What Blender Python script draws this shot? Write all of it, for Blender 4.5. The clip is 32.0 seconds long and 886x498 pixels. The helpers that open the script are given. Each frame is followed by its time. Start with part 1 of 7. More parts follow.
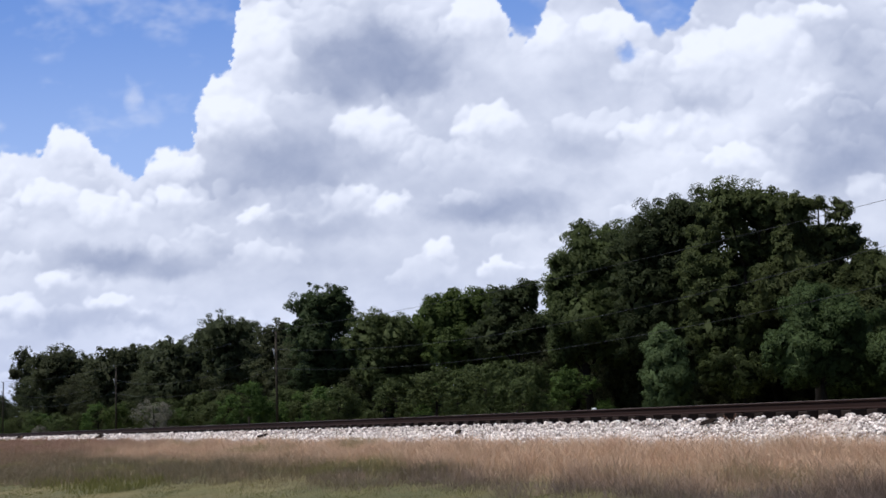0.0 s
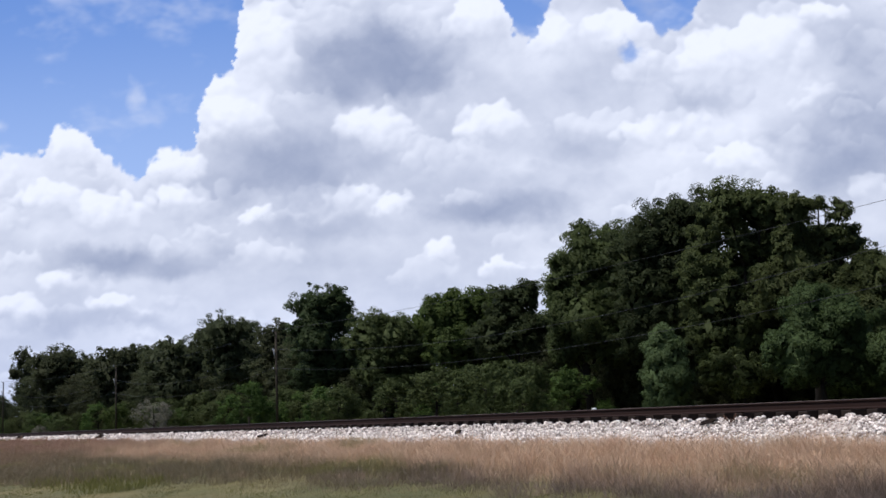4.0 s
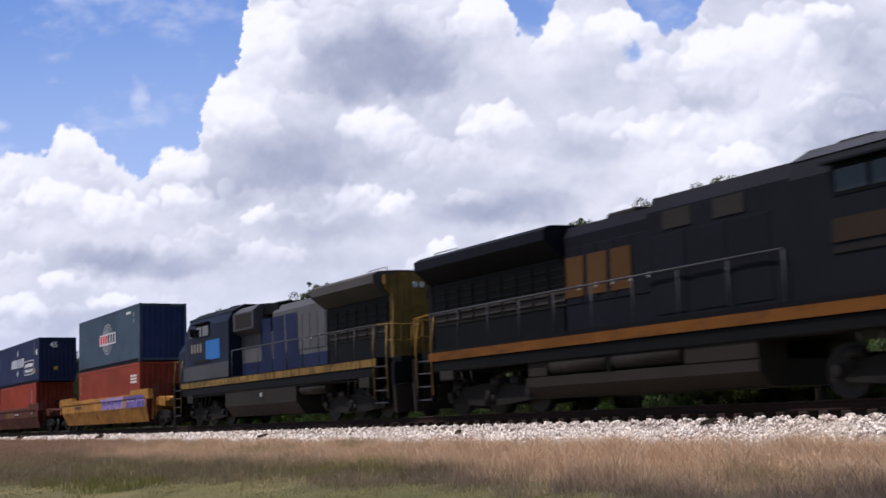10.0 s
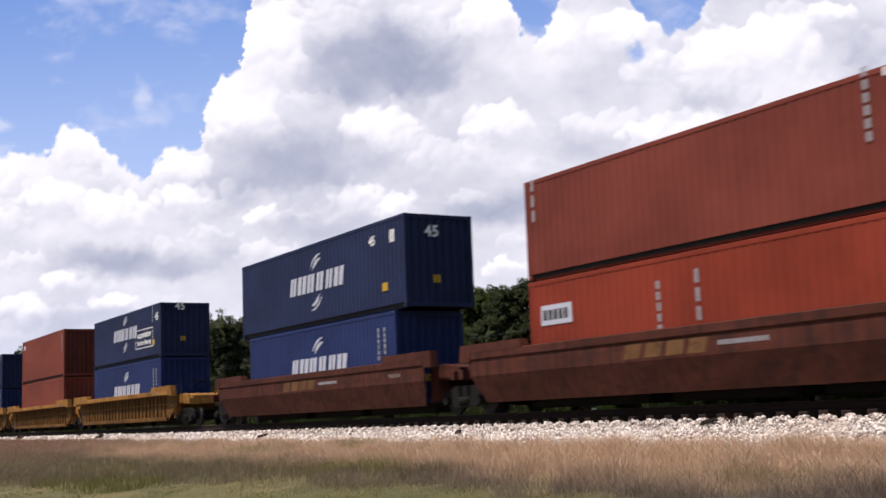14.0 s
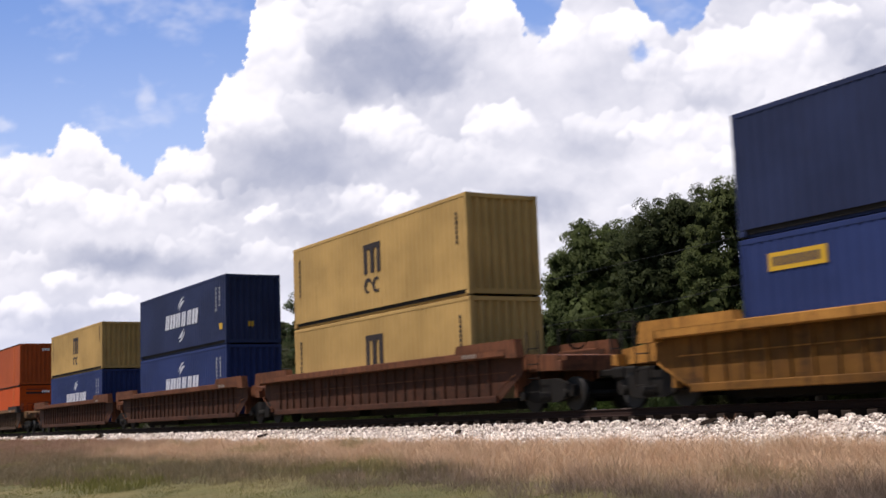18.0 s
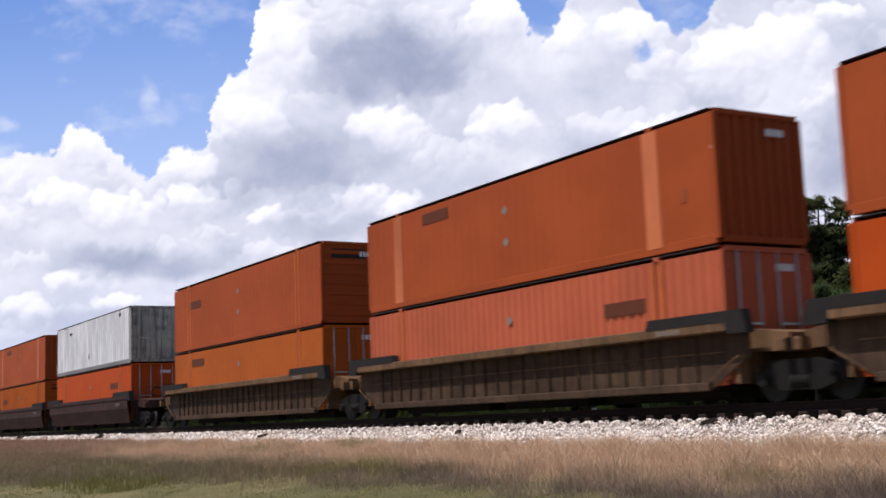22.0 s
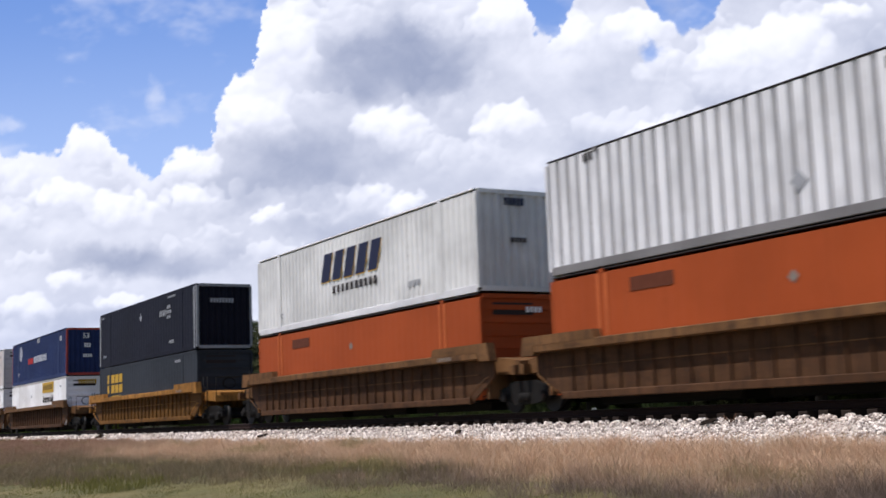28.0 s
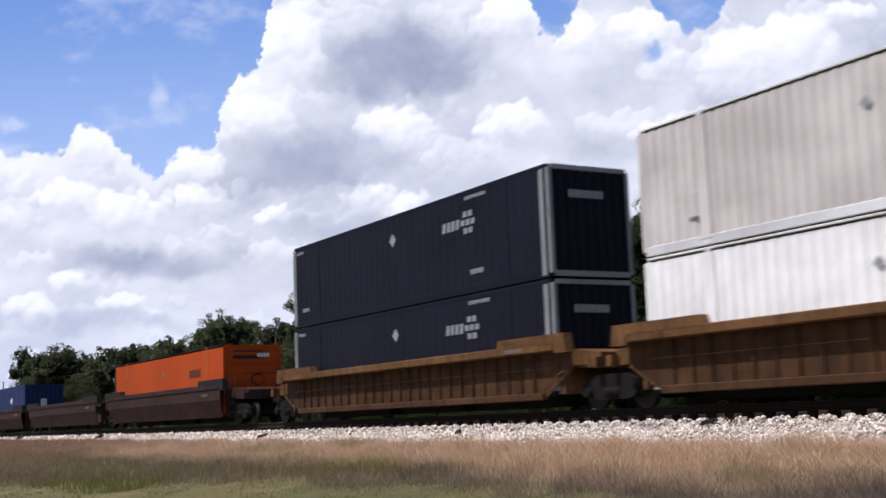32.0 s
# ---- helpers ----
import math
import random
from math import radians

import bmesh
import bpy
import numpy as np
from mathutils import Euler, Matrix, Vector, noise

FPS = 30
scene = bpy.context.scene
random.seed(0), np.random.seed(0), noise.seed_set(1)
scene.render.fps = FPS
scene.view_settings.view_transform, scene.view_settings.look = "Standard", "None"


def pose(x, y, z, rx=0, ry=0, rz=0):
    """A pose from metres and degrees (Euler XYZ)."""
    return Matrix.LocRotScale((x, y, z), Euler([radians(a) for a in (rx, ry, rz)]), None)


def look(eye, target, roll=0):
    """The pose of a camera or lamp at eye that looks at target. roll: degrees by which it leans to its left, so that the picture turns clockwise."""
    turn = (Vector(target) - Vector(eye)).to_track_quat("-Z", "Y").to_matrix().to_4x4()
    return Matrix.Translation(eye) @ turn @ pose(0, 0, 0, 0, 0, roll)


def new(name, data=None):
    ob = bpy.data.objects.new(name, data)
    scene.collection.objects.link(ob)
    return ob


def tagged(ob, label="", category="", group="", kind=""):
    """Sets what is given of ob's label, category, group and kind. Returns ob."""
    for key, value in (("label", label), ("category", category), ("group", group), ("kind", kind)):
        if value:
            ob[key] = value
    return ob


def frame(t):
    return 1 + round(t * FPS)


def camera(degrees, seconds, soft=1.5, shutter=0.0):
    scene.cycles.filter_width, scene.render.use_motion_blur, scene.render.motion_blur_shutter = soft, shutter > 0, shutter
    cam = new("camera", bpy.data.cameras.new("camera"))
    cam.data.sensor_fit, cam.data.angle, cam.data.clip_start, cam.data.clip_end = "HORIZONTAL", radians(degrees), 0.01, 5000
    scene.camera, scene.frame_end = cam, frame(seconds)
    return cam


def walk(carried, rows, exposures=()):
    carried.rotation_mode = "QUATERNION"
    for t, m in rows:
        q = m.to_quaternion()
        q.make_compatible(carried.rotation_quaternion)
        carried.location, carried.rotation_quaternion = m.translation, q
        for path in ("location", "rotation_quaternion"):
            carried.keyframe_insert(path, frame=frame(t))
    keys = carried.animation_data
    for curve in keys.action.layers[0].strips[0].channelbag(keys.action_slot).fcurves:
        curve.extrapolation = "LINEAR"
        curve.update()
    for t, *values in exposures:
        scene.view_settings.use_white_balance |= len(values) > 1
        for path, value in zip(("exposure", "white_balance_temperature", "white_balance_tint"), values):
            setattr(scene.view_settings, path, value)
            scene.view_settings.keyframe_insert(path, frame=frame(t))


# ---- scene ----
import itertools

# The camera stands still by the line; x runs along the track, y across it, z is up.
EYE = Vector((0.0, 0.0, 1.55))
HEADING, PITCH, ROLL = radians(30.52), radians(7.88), -2.17
cam = camera(39.9, 32.0, soft=1.6, shutter=0.22)
AIM = EYE + Vector((-math.cos(HEADING) * math.cos(PITCH), math.sin(HEADING) * math.cos(PITCH), math.sin(PITCH)))
walk(cam, [(0.0, look(EYE, AIM, ROLL)), (32.0, look(EYE, AIM, ROLL))],
     exposures=[(0.0, -0.03, 6000, 14), (8.5, 0.0, 6100, 16), (10.5, 0.06, 6350, 18), (13.0, 0.17, 6650, 18), (18.0, 0.20, 6700, 17), (22.0, 0.12, 6350, 17), (25.0, 0.07, 6200, 15), (30.0, 0.13, 6250, 16), (32.0, 0.11, 6250, 16)])

# Train: 22.47 m/s, constant; RAIL is the height of the rail's top, TRACK the track's centre line.
SPEED, RAIL, TRACK = 22.467, 1.614, 19.036

# ---- light: high summer sun behind the camera, broken cloud ----
SUN_WAY = Vector((-0.12, -0.48, 1.0)).normalized()
SUN_EL = math.asin(SUN_WAY.z)
SUN_AZ = math.atan2(SUN_WAY.x, SUN_WAY.y)
sun = new("sun", bpy.data.lights.new("sun", "SUN"))
sun.data.energy, sun.data.angle, sun.data.color = 4.3, radians(0.6), (1.0, 0.95, 0.87)
sun.matrix_world = look(SUN_WAY * 100, (0, 0, 0))
world = bpy.data.worlds.new("sky")
scene.world = world
world.use_nodes = True
wn = world.node_tree.nodes
sky = wn.new("ShaderNodeTexSky")
sky.sky_type, sky.sun_disc, sky.sun_elevation, sky.sun_rotation = "NISHITA", False, SUN_EL, SUN_AZ
wn["Background"].inputs["Strength"].default_value = 0.095
world.node_tree.links.new(sky.outputs[0], wn["Background"].inputs["Color"])


# ---- materials ----
def srgb(r, g, b):
    return tuple(((c / 255 + 0.055) / 1.055) ** 2.4 if c > 10 else c / 255 / 12.92 for c in (r, g, b)) + (1.0,)


class Nodes:
    """A little wrapper that keeps the node code short."""

    def __init__(self, name):
        self.mat = bpy.data.materials.new(name)
        self.mat.use_nodes = True
        self.tree = self.mat.node_tree
        self.bsdf = self.tree.nodes["Principled BSDF"]
        self.out = self.tree.nodes["Material Output"]

    def add(self, kind, **props):
        n = self.tree.nodes.new(kind)
        for k, v in props.items():
            setattr(n, k, v)
        return n

    def link(self, a, b):
        self.tree.links.new(a, b)

    def put(self, socket, v):
        if isinstance(v, bpy.types.NodeSocket):
            self.link(v, socket)
        else:
            socket.default_value = v

    def math(self, op, a, b=0.0, c=0.0, clamp=False):
        n = self.add("ShaderNodeMath", operation=op, use_clamp=clamp)
        for i, v in enumerate((a, b, c)):
            self.put(n.inputs[i], v)
        return n.outputs[0]

    def noise(self, vec, scale, detail=3.0, rough=0.55, dist=0.0):
        n = self.add("ShaderNodeTexNoise")
        self.link(vec, n.inputs["Vector"])
        for k, v in (("Scale", scale), ("Detail", detail), ("Roughness", rough), ("Distortion", dist)):
            n.inputs[k].default_value = v
        return n.outputs[0]

    def coords(self, stretch=(1, 1, 1), shift=None):
        c = self.add("ShaderNodeTexCoord")
        m = self.add("ShaderNodeMapping")
        m.inputs["Scale"].default_value = stretch
        self.link(c.outputs["Object"], m.inputs["Vector"])
        if shift is not None:
            self.link(shift, m.inputs["Location"])
        return m.outputs[0]

    def ramp(self, fac, a, b):
        n = self.add("ShaderNodeMapRange", interpolation_type="SMOOTHSTEP")
        self.put(n.inputs[0], fac)
        n.inputs[1].default_value, n.inputs[2].default_value = a, b
        return n.outputs[0]

    def mix(self, fac, a, b, blend="MIX"):
        n = self.add("ShaderNodeMix", data_type="RGBA", blend_type=blend)
        self.put(n.inputs[0], fac)
        self.put(n.inputs[6], a)
        self.put(n.inputs[7], b)
        return n.outputs[2]

    def rnd(self, which="object"):
        if which == "object":
            return self.add("ShaderNodeObjectInfo").outputs["Random"]
        return self.add("ShaderNodeNewGeometry").outputs["Random Per Island"]

    def bump(self, height, strength, distance=0.02):
        n = self.add("ShaderNodeBump")
        n.inputs["Strength"].default_value, n.inputs["Distance"].default_value = strength, distance
        self.link(height, n.inputs["Height"])
        self.link(n.outputs[0], self.bsdf.inputs["Normal"])

    def done(self, color, rough=0.6, metal=0.0):
        self.put(self.bsdf.inputs["Base Color"], color)
        self.put(self.bsdf.inputs["Roughness"], rough)
        self.bsdf.inputs["Metallic"].default_value = metal
        return self.mat


def paint(name, rgb, dirt=(70, 52, 40), amount=0.5, rough=0.62, streak=1.0, fade=0.18):
    """Weathered paint: sun-faded patches, rusty run-down streaks and fine grime."""
    n = Nodes(name)
    shift = n.math("MULTIPLY", n.rnd(), 37.0)
    base = srgb(*rgb)
    big = n.noise(n.coords((0.35, 0.35, 0.5), shift), 1.0, 3.0)
    faded = tuple(min(1, c * (1 + fade)) for c in base[:3]) + (1,)
    worn = tuple(c * (1 - fade) for c in base[:3]) + (1,)
    col = n.mix(n.ramp(big, 0.3, 0.7), worn, faded)
    runs = n.noise(n.coords((5.0, 5.0, 0.35), shift), 1.6 * streak, 4.0, 0.65)
    scuff = n.noise(n.coords((9.0, 9.0, 0.25), shift), 2.0, 4.0, 0.7)
    col = n.mix(n.math("MULTIPLY", n.ramp(scuff, 0.55, 0.75), 0.28), col, tuple(min(1, c * 1.45 + 0.02) for c in base[:3]) + (1,))
    spots = n.noise(n.coords((1, 1, 1), shift), 6.0, 5.0, 0.7)
    grime = n.math("MULTIPLY", n.math("MULTIPLY", n.ramp(runs, 0.5, 0.8), n.ramp(spots, 0.3, 0.7)), amount)
    col = n.mix(grime, col, srgb(*dirt))
    n.bump(spots, 0.15, 0.01)
    n.bsdf.inputs["Specular IOR Level"].default_value = 0.1
    return n.done(col, n.math("ADD", n.math("MULTIPLY", spots, 0.25), rough - 0.12))


def rusty(name, rgb, dirt, amount):
    """Heavily used freight-car paint: rust runs, soot and bare scuffed patches."""
    n = Nodes(name)
    shift = n.math("MULTIPLY", n.rnd(), 53.0)
    base = srgb(*rgb)
    big = n.noise(n.coords((0.5, 0.5, 1.2), shift), 1.0, 4.0, 0.6)
    col = n.mix(n.ramp(big, 0.3, 0.7), tuple(c * 0.72 for c in base[:3]) + (1,), tuple(c * 1.15 for c in base[:3]) + (1,))
    runs = n.noise(n.coords((4.5, 4.5, 0.3), shift), 1.5, 5.0, 0.7)
    col = n.mix(n.math("MULTIPLY", n.ramp(runs, 0.46, 0.62), 0.75 * amount), col, srgb(*dirt))
    soot = n.noise(n.coords((0.9, 0.9, 2.5), shift), 1.3, 5.0, 0.65)
    col = n.mix(n.math("MULTIPLY", n.ramp(soot, 0.5, 0.72), 0.6 * amount), col, srgb(34, 28, 25))
    spots = n.noise(n.coords((1, 1, 1), shift), 7.0, 5.0, 0.7)
    col = n.mix(n.math("MULTIPLY", n.ramp(spots, 0.56, 0.7), 0.5 * amount), col, srgb(96, 58, 38))
    n.bump(spots, 0.25, 0.01)
    n.bsdf.inputs["Specular IOR Level"].default_value = 0.08
    return n.done(col, 0.72)


def plain(name, rgb, rough=0.6, metal=0.0, vary=0.25, scale=8.0, bump=0.2):
    n = Nodes(name)
    base = srgb(*rgb)
    g = n.noise(n.coords(), scale, 4.0, 0.6)
    col = n.mix(g, tuple(c * (1 - vary) for c in base[:3]) + (1,), tuple(min(1, c * (1 + vary)) for c in base[:3]) + (1,))
    if bump:
        n.bump(g, bump, 0.01)
    n.bsdf.inputs["Specular IOR Level"].default_value = 0.15 if metal == 0 else 0.5
    return n.done(col, rough, metal)


def glow(name, rgb, strength):
    n = Nodes(name)
    n.bsdf.inputs["Emission Color"].default_value = srgb(*rgb)
    n.bsdf.inputs["Emission Strength"].default_value = strength
    return n.done(srgb(*rgb), 0.3)


def glass(name, rgb=(20, 24, 28)):
    n = Nodes(name)
    n.bsdf.inputs["Specular IOR Level"].default_value = 0.4
    return n.done(srgb(*rgb), 0.06)


def foliage(name, dark, light, spread=0.5):
    n = Nodes(name)
    r = n.rnd("island")
    t = n.rnd()
    col = n.mix(r, srgb(*dark), srgb(*light))
    hsv = n.add("ShaderNodeHueSaturation")
    n.link(col, hsv.inputs["Color"])
    n.link(n.math("ADD", n.math("MULTIPLY", t, 0.026), 0.492), hsv.inputs["Hue"])
    n.link(n.math("ADD", n.math("MULTIPLY", t, spread), 1 - spread / 2), hsv.inputs["Value"])
    n.done(hsv.outputs[0], 0.65)
    n.bsdf.inputs["Specular IOR Level"].default_value = 0.12
    thin = n.add("ShaderNodeBsdfTranslucent")
    n.link(hsv.outputs[0], thin.inputs["Color"])
    both = n.add("ShaderNodeMixShader")
    both.inputs[0].default_value = 0.45
    n.link(n.bsdf.outputs[0], both.inputs[1])
    n.link(thin.outputs[0], both.inputs[2])
    n.link(both.outputs[0], n.out.inputs["Surface"])
    return n.mat


M = {}
M["leaf"] = foliage("leaf", (67, 75, 45), (82, 90, 52), 0.35)
M["leaf_dark"] = foliage("leaf_dark", (54, 65, 41), (71, 80, 49), 0.3)
M["leaf_light"] = foliage("leaf_light", (60, 77, 38), (86, 102, 50), 0.3)
M["leaf_mid"] = foliage("leaf_mid", (63, 74, 45), (80, 92, 54), 0.2)
M["leaf_egg"] = foliage("leaf_egg", (76, 92, 58), (98, 112, 72), 0.1)
M["leaf_far"] = foliage("leaf_far", (60, 65, 44), (73, 77, 52), 0.3)
M["leaf_grey"] = foliage("leaf_grey", (100, 98, 86), (146, 142, 128), 0.2)
M["bark"] = plain("bark", (34, 30, 26), 0.9, vary=0.4, scale=14, bump=0.6)
M["wood_pole"] = plain("wood_pole", (56, 50, 42), 0.85, vary=0.35, scale=9)
M["wire"] = plain("wire", (60, 60, 62), 0.5, vary=0.1)
M["rail_side"] = plain("rail_rust", (40, 26, 21), 0.75, vary=0.4, scale=22)
M["rail_head"] = plain("rail_steel", (92, 80, 74), 0.5, 0.5, vary=0.15)
M["tie"] = plain("tie_wood", (44, 36, 31), 0.9, vary=0.45, scale=12, bump=0.5)
M["black"] = plain("underframe_black", (38, 35, 34), 0.8, vary=0.4, scale=5)
M["grease"] = plain("greasy_steel", (25, 23, 21), 0.75, 0.0, vary=0.4, scale=7)
M["wheel"] = plain("wheel_steel", (26, 24, 22), 0.7, 0.2, vary=0.25)
M["rubber"] = plain("rubber", (25, 25, 26), 0.7)
M["white_mark"] = plain("white_marking", (228, 228, 226), 0.6, vary=0.1, scale=20, bump=0)
M["pale_mark"] = plain("pale_marking", (186, 190, 200), 0.65, vary=0.25, scale=6, bump=0)
M["worn_mark"] = plain("worn_stencil", (124, 116, 108), 0.7, vary=0.3, bump=0)
M["sign_ink"] = plain("faded_sign_ink", (116, 92, 44), 0.65, vary=0.2, bump=0)
M["brown_mark"] = plain("worn_brown_marking", (92, 50, 33), 0.65, vary=0.3, scale=5, bump=0)
M["orange_mark"] = plain("worn_orange_marking", (142, 76, 46), 0.65, vary=0.2, bump=0)
M["grey_mark"] = plain("grey_marking", (150, 152, 156), 0.6, vary=0.1, scale=20, bump=0)
M["dark_mark"] = plain("dark_marking", (46, 40, 40), 0.6, vary=0.15, scale=20, bump=0)
M["red_mark"] = plain("red_marking", (190, 50, 40), 0.6, vary=0.15, scale=20, bump=0)
M["yellow_mark"] = plain("yellow_marking", (186, 148, 46), 0.55, vary=0.12, scale=20, bump=0)
M["navy_mark"] = plain("navy_marking", (36, 40, 64), 0.55, vary=0.12, scale=20, bump=0)
M["steel"] = plain("bare_steel", (170, 170, 168), 0.4, 0.7, vary=0.15)
M["glass"] = glass("window_glass")
M["lamp"] = glow("lamp_glow", (255, 190, 140), 0.3)


def ballast_stone():
    n = Nodes("ballast_stone")
    r = n.rnd("island")
    col = n.mix(r, srgb(126, 112, 104), srgb(250, 240, 230))
    spots = n.noise(n.coords(), 18.0, 3.0)
    patch = n.noise(n.coords((0.25, 0.7, 0.7)), 1.0, 2.0)
    col = n.mix(n.math("MULTIPLY", n.ramp(spots, 0.5, 0.75), 0.2), col, srgb(140, 126, 112))
    col = n.mix(n.math("MULTIPLY", n.ramp(patch, 0.5, 0.72), 0.3), col, srgb(176, 150, 128))
    n.bump(spots, 0.4, 0.02)
    return n.done(col, 0.85)


def ballast_bed():
    n = Nodes("ballast_bed")
    v = n.add("ShaderNodeTexVoronoi")
    n.link(n.coords(), v.inputs["Vector"])
    v.inputs["Scale"].default_value = 16.0
    col = n.mix(v.outputs["Distance"], srgb(206, 196, 184), srgb(130, 120, 110))
    n.bump(v.outputs["Distance"], 0.8, 0.05)
    return n.done(col, 0.9)


def soil():
    n = Nodes("lawn_and_soil")
    big = n.noise(n.coords((1, 1, 0.2)), 0.12, 4.0, 0.6)
    mid = n.noise(n.coords(), 0.9, 5.0, 0.65)
    fine = n.noise(n.coords((1, 1, 1)), 9.0, 4.0, 0.7)
    col = n.mix(n.ramp(mid, 0.3, 0.7), srgb(76, 75, 36), srgb(98, 92, 47))
    col = n.mix(n.math("MULTIPLY", n.ramp(big, 0.45, 0.65), 0.6), col, srgb(134, 118, 76))
    col = n.mix(n.math("MULTIPLY", fine, 0.4), col, srgb(60, 64, 32))
    n.bump(fine, 0.7, 0.05)
    return n.done(col, 0.95)


def dry_grass():
    """Tall seeded grass: straw, reddish heads, grey-violet stalks and green patches."""
    n = Nodes("dry_grass")
    r = n.rnd("island")
    pos = n.coords((0.14, 0.55, 0.0))
    band = n.noise(pos, 1.0, 3.0, 0.6)
    green = n.noise(n.coords((0.1, 0.4, 0.0)), 1.7, 3.0, 0.6)
    straw = n.mix(r, srgb(188, 153, 124), srgb(224, 194, 162))
    russet = n.mix(r, srgb(136, 104, 86), srgb(176, 142, 118))
    grey = n.mix(r, srgb(100, 86, 76), srgb(132, 115, 103))
    sep = n.add("ShaderNodeSeparateXYZ")
    n.link(n.coords(), sep.inputs[0])
    near = n.ramp(n.math("ADD", sep.outputs[1], n.math("MULTIPLY", band, 2.5)), 13.0, 14.6)
    left = n.ramp(n.math("ADD", sep.outputs[0], n.math("MULTIPLY", band, 12.0)), -56.0, -34.0)
    back = n.mix(left, russet, straw)
    olive = n.mix(r, srgb(104, 93, 70), srgb(140, 126, 97))
    right = n.ramp(n.math("ADD", sep.outputs[0], n.math("MULTIPLY", band, 6.0)), -26.0, -14.0)
    front = n.mix(left, n.mix(0.5, russet, olive), n.mix(right, olive, grey))
    col = n.mix(near, front, back)
    col = n.mix(n.math("MULTIPLY", n.ramp(green, 0.54, 0.66), 0.75), col, n.mix(r, srgb(112, 110, 62), srgb(150, 142, 90)))
    mottle = n.noise(n.coords((0.8, 1.3, 0.0)), 1.1, 4.0, 0.65)
    col = n.mix(n.math("MULTIPLY", n.ramp(mottle, 0.5, 0.68), 0.5), col, n.mix(r, srgb(98, 84, 66), srgb(128, 112, 86)))
    col = n.mix(n.math("MULTIPLY", n.ramp(mottle, 0.46, 0.3), 0.4), col, n.mix(r, srgb(196, 162, 136), srgb(228, 198, 170)))
    n.done(col, 0.8)
    thin = n.add("ShaderNodeBsdfTranslucent")
    n.link(col, thin.inputs["Color"])
    both = n.add("ShaderNodeMixShader")
    both.inputs[0].default_value = 0.3
    n.link(n.bsdf.outputs[0], both.inputs[1])
    n.link(thin.outputs[0], both.inputs[2])
    n.link(both.outputs[0], n.out.inputs["Surface"])
    return n.mat


M["stone"], M["bed"], M["soil"], M["dry_grass"] = ballast_stone(), ballast_bed(), soil(), dry_grass()
M["lawn_blade"] = foliage("lawn_blade", (76, 75, 36), (100, 94, 48), 0.1)


# ---- mesh building ----
class Shape:
    """Collects faces; to_mesh() makes one mesh of them."""

    def __init__(self):
        self.v, self.f, self.smooth = [], [], []

    def add(self, verts, faces, smooth=False):
        k = len(self.v)
        self.v.extend(tuple(p) for p in verts)
        self.f.extend(tuple(i + k for i in f) for f in faces)
        self.smooth.extend([smooth] * len(faces))
        return self

    def box(self, x0, x1, y0, y1, z0, z1, b=0.0):
        """A box, with its long edges chamfered by b."""
        if b <= 0:
            vs = [(x, y, z) for x in (x0, x1) for y in (y0, y1) for z in (z0, z1)]
            return self.add(vs, [(0, 1, 3, 2), (4, 6, 7, 5), (0, 4, 5, 1), (2, 3, 7, 6), (0, 2, 6, 4), (1, 5, 7, 3)])
        ring = [(y0 + b, z0), (y1 - b, z0), (y1, z0 + b), (y1, z1 - b), (y1 - b, z1), (y0 + b, z1), (y0, z1 - b), (y0, z0 + b)]
        return self.loft([[(x0, y, z) for y, z in ring], [(x1, y, z) for y, z in ring]])

    def loft(self, rings, caps=True, smooth=False):
        n = len(rings[0])
        faces = []
        for k in range(len(rings) - 1):
            for i in range(n):
                j = (i + 1) % n
                faces.append((k * n + i, k * n + j, k * n + n + j, k * n + n + i))
        self.add([p for r in rings for p in r], faces, smooth)
        if caps:
            m = len(self.v) - n * len(rings)
            self.f.append(tuple(m + i for i in range(n - 1, -1, -1)))
            self.f.append(tuple(m + n * (len(rings) - 1) + i for i in range(n)))
            self.smooth.extend([False, False])
        return self

    def prism_y(self, outline, y0, y1):
        """An outline of (x, z) points drawn out along y."""
        return self.loft([[(x, y0, z) for x, z in outline], [(x, y1, z) for x, z in outline]])

    def prism_x(self, outline, x0, x1):
        return self.loft([[(x0, y, z) for y, z in outline], [(x1, y, z) for y, z in outline]])

    def rod(self, a, b, r, n=8, r2=None):
        a, b = Vector(a), Vector(b)
        d = (b - a).normalized()
        u = d.orthogonal().normalized()
        w = d.cross(u)
        rings = []
        for p, q in ((a, r), (b, r if r2 is None else r2)):
            rings.append([p + (u * math.cos(6.28319 * i / n) + w * math.sin(6.28319 * i / n)) * q for i in range(n)])
        return self.loft(rings, smooth=True)

    def path(self, pts, r, n=6):
        pts = [Vector(p) for p in pts]
        rings, u = [], None
        for i, p in enumerate(pts):
            d = (pts[min(i + 1, len(pts) - 1)] - pts[max(i - 1, 0)]).normalized()
            u = d.orthogonal() if u is None else u - d * u.dot(d)
            u.normalize()
            w = d.cross(u)
            rings.append([p + (u * math.cos(6.28319 * k / n) + w * math.sin(6.28319 * k / n)) * r for k in range(n)])
        return self.loft(rings, smooth=True)

    def sheet(self, across, along0, along1, place):
        """Corrugated strip: across is a list of (u, depth); place(u, depth, w) gives the point."""
        k = len(across)
        vs = [place(u, d, along0) for u, d in across] + [place(u, d, along1) for u, d in across]
        return self.add(vs, [(i, i + 1, k + i + 1, k + i) for i in range(k - 1)])

    def mesh(self, name):
        me = bpy.data.meshes.new(name)
        me.from_pydata(self.v, [], self.f)
        if any(self.smooth):
            me.polygons.foreach_set("use_smooth", self.smooth)
        me.update()
        return me


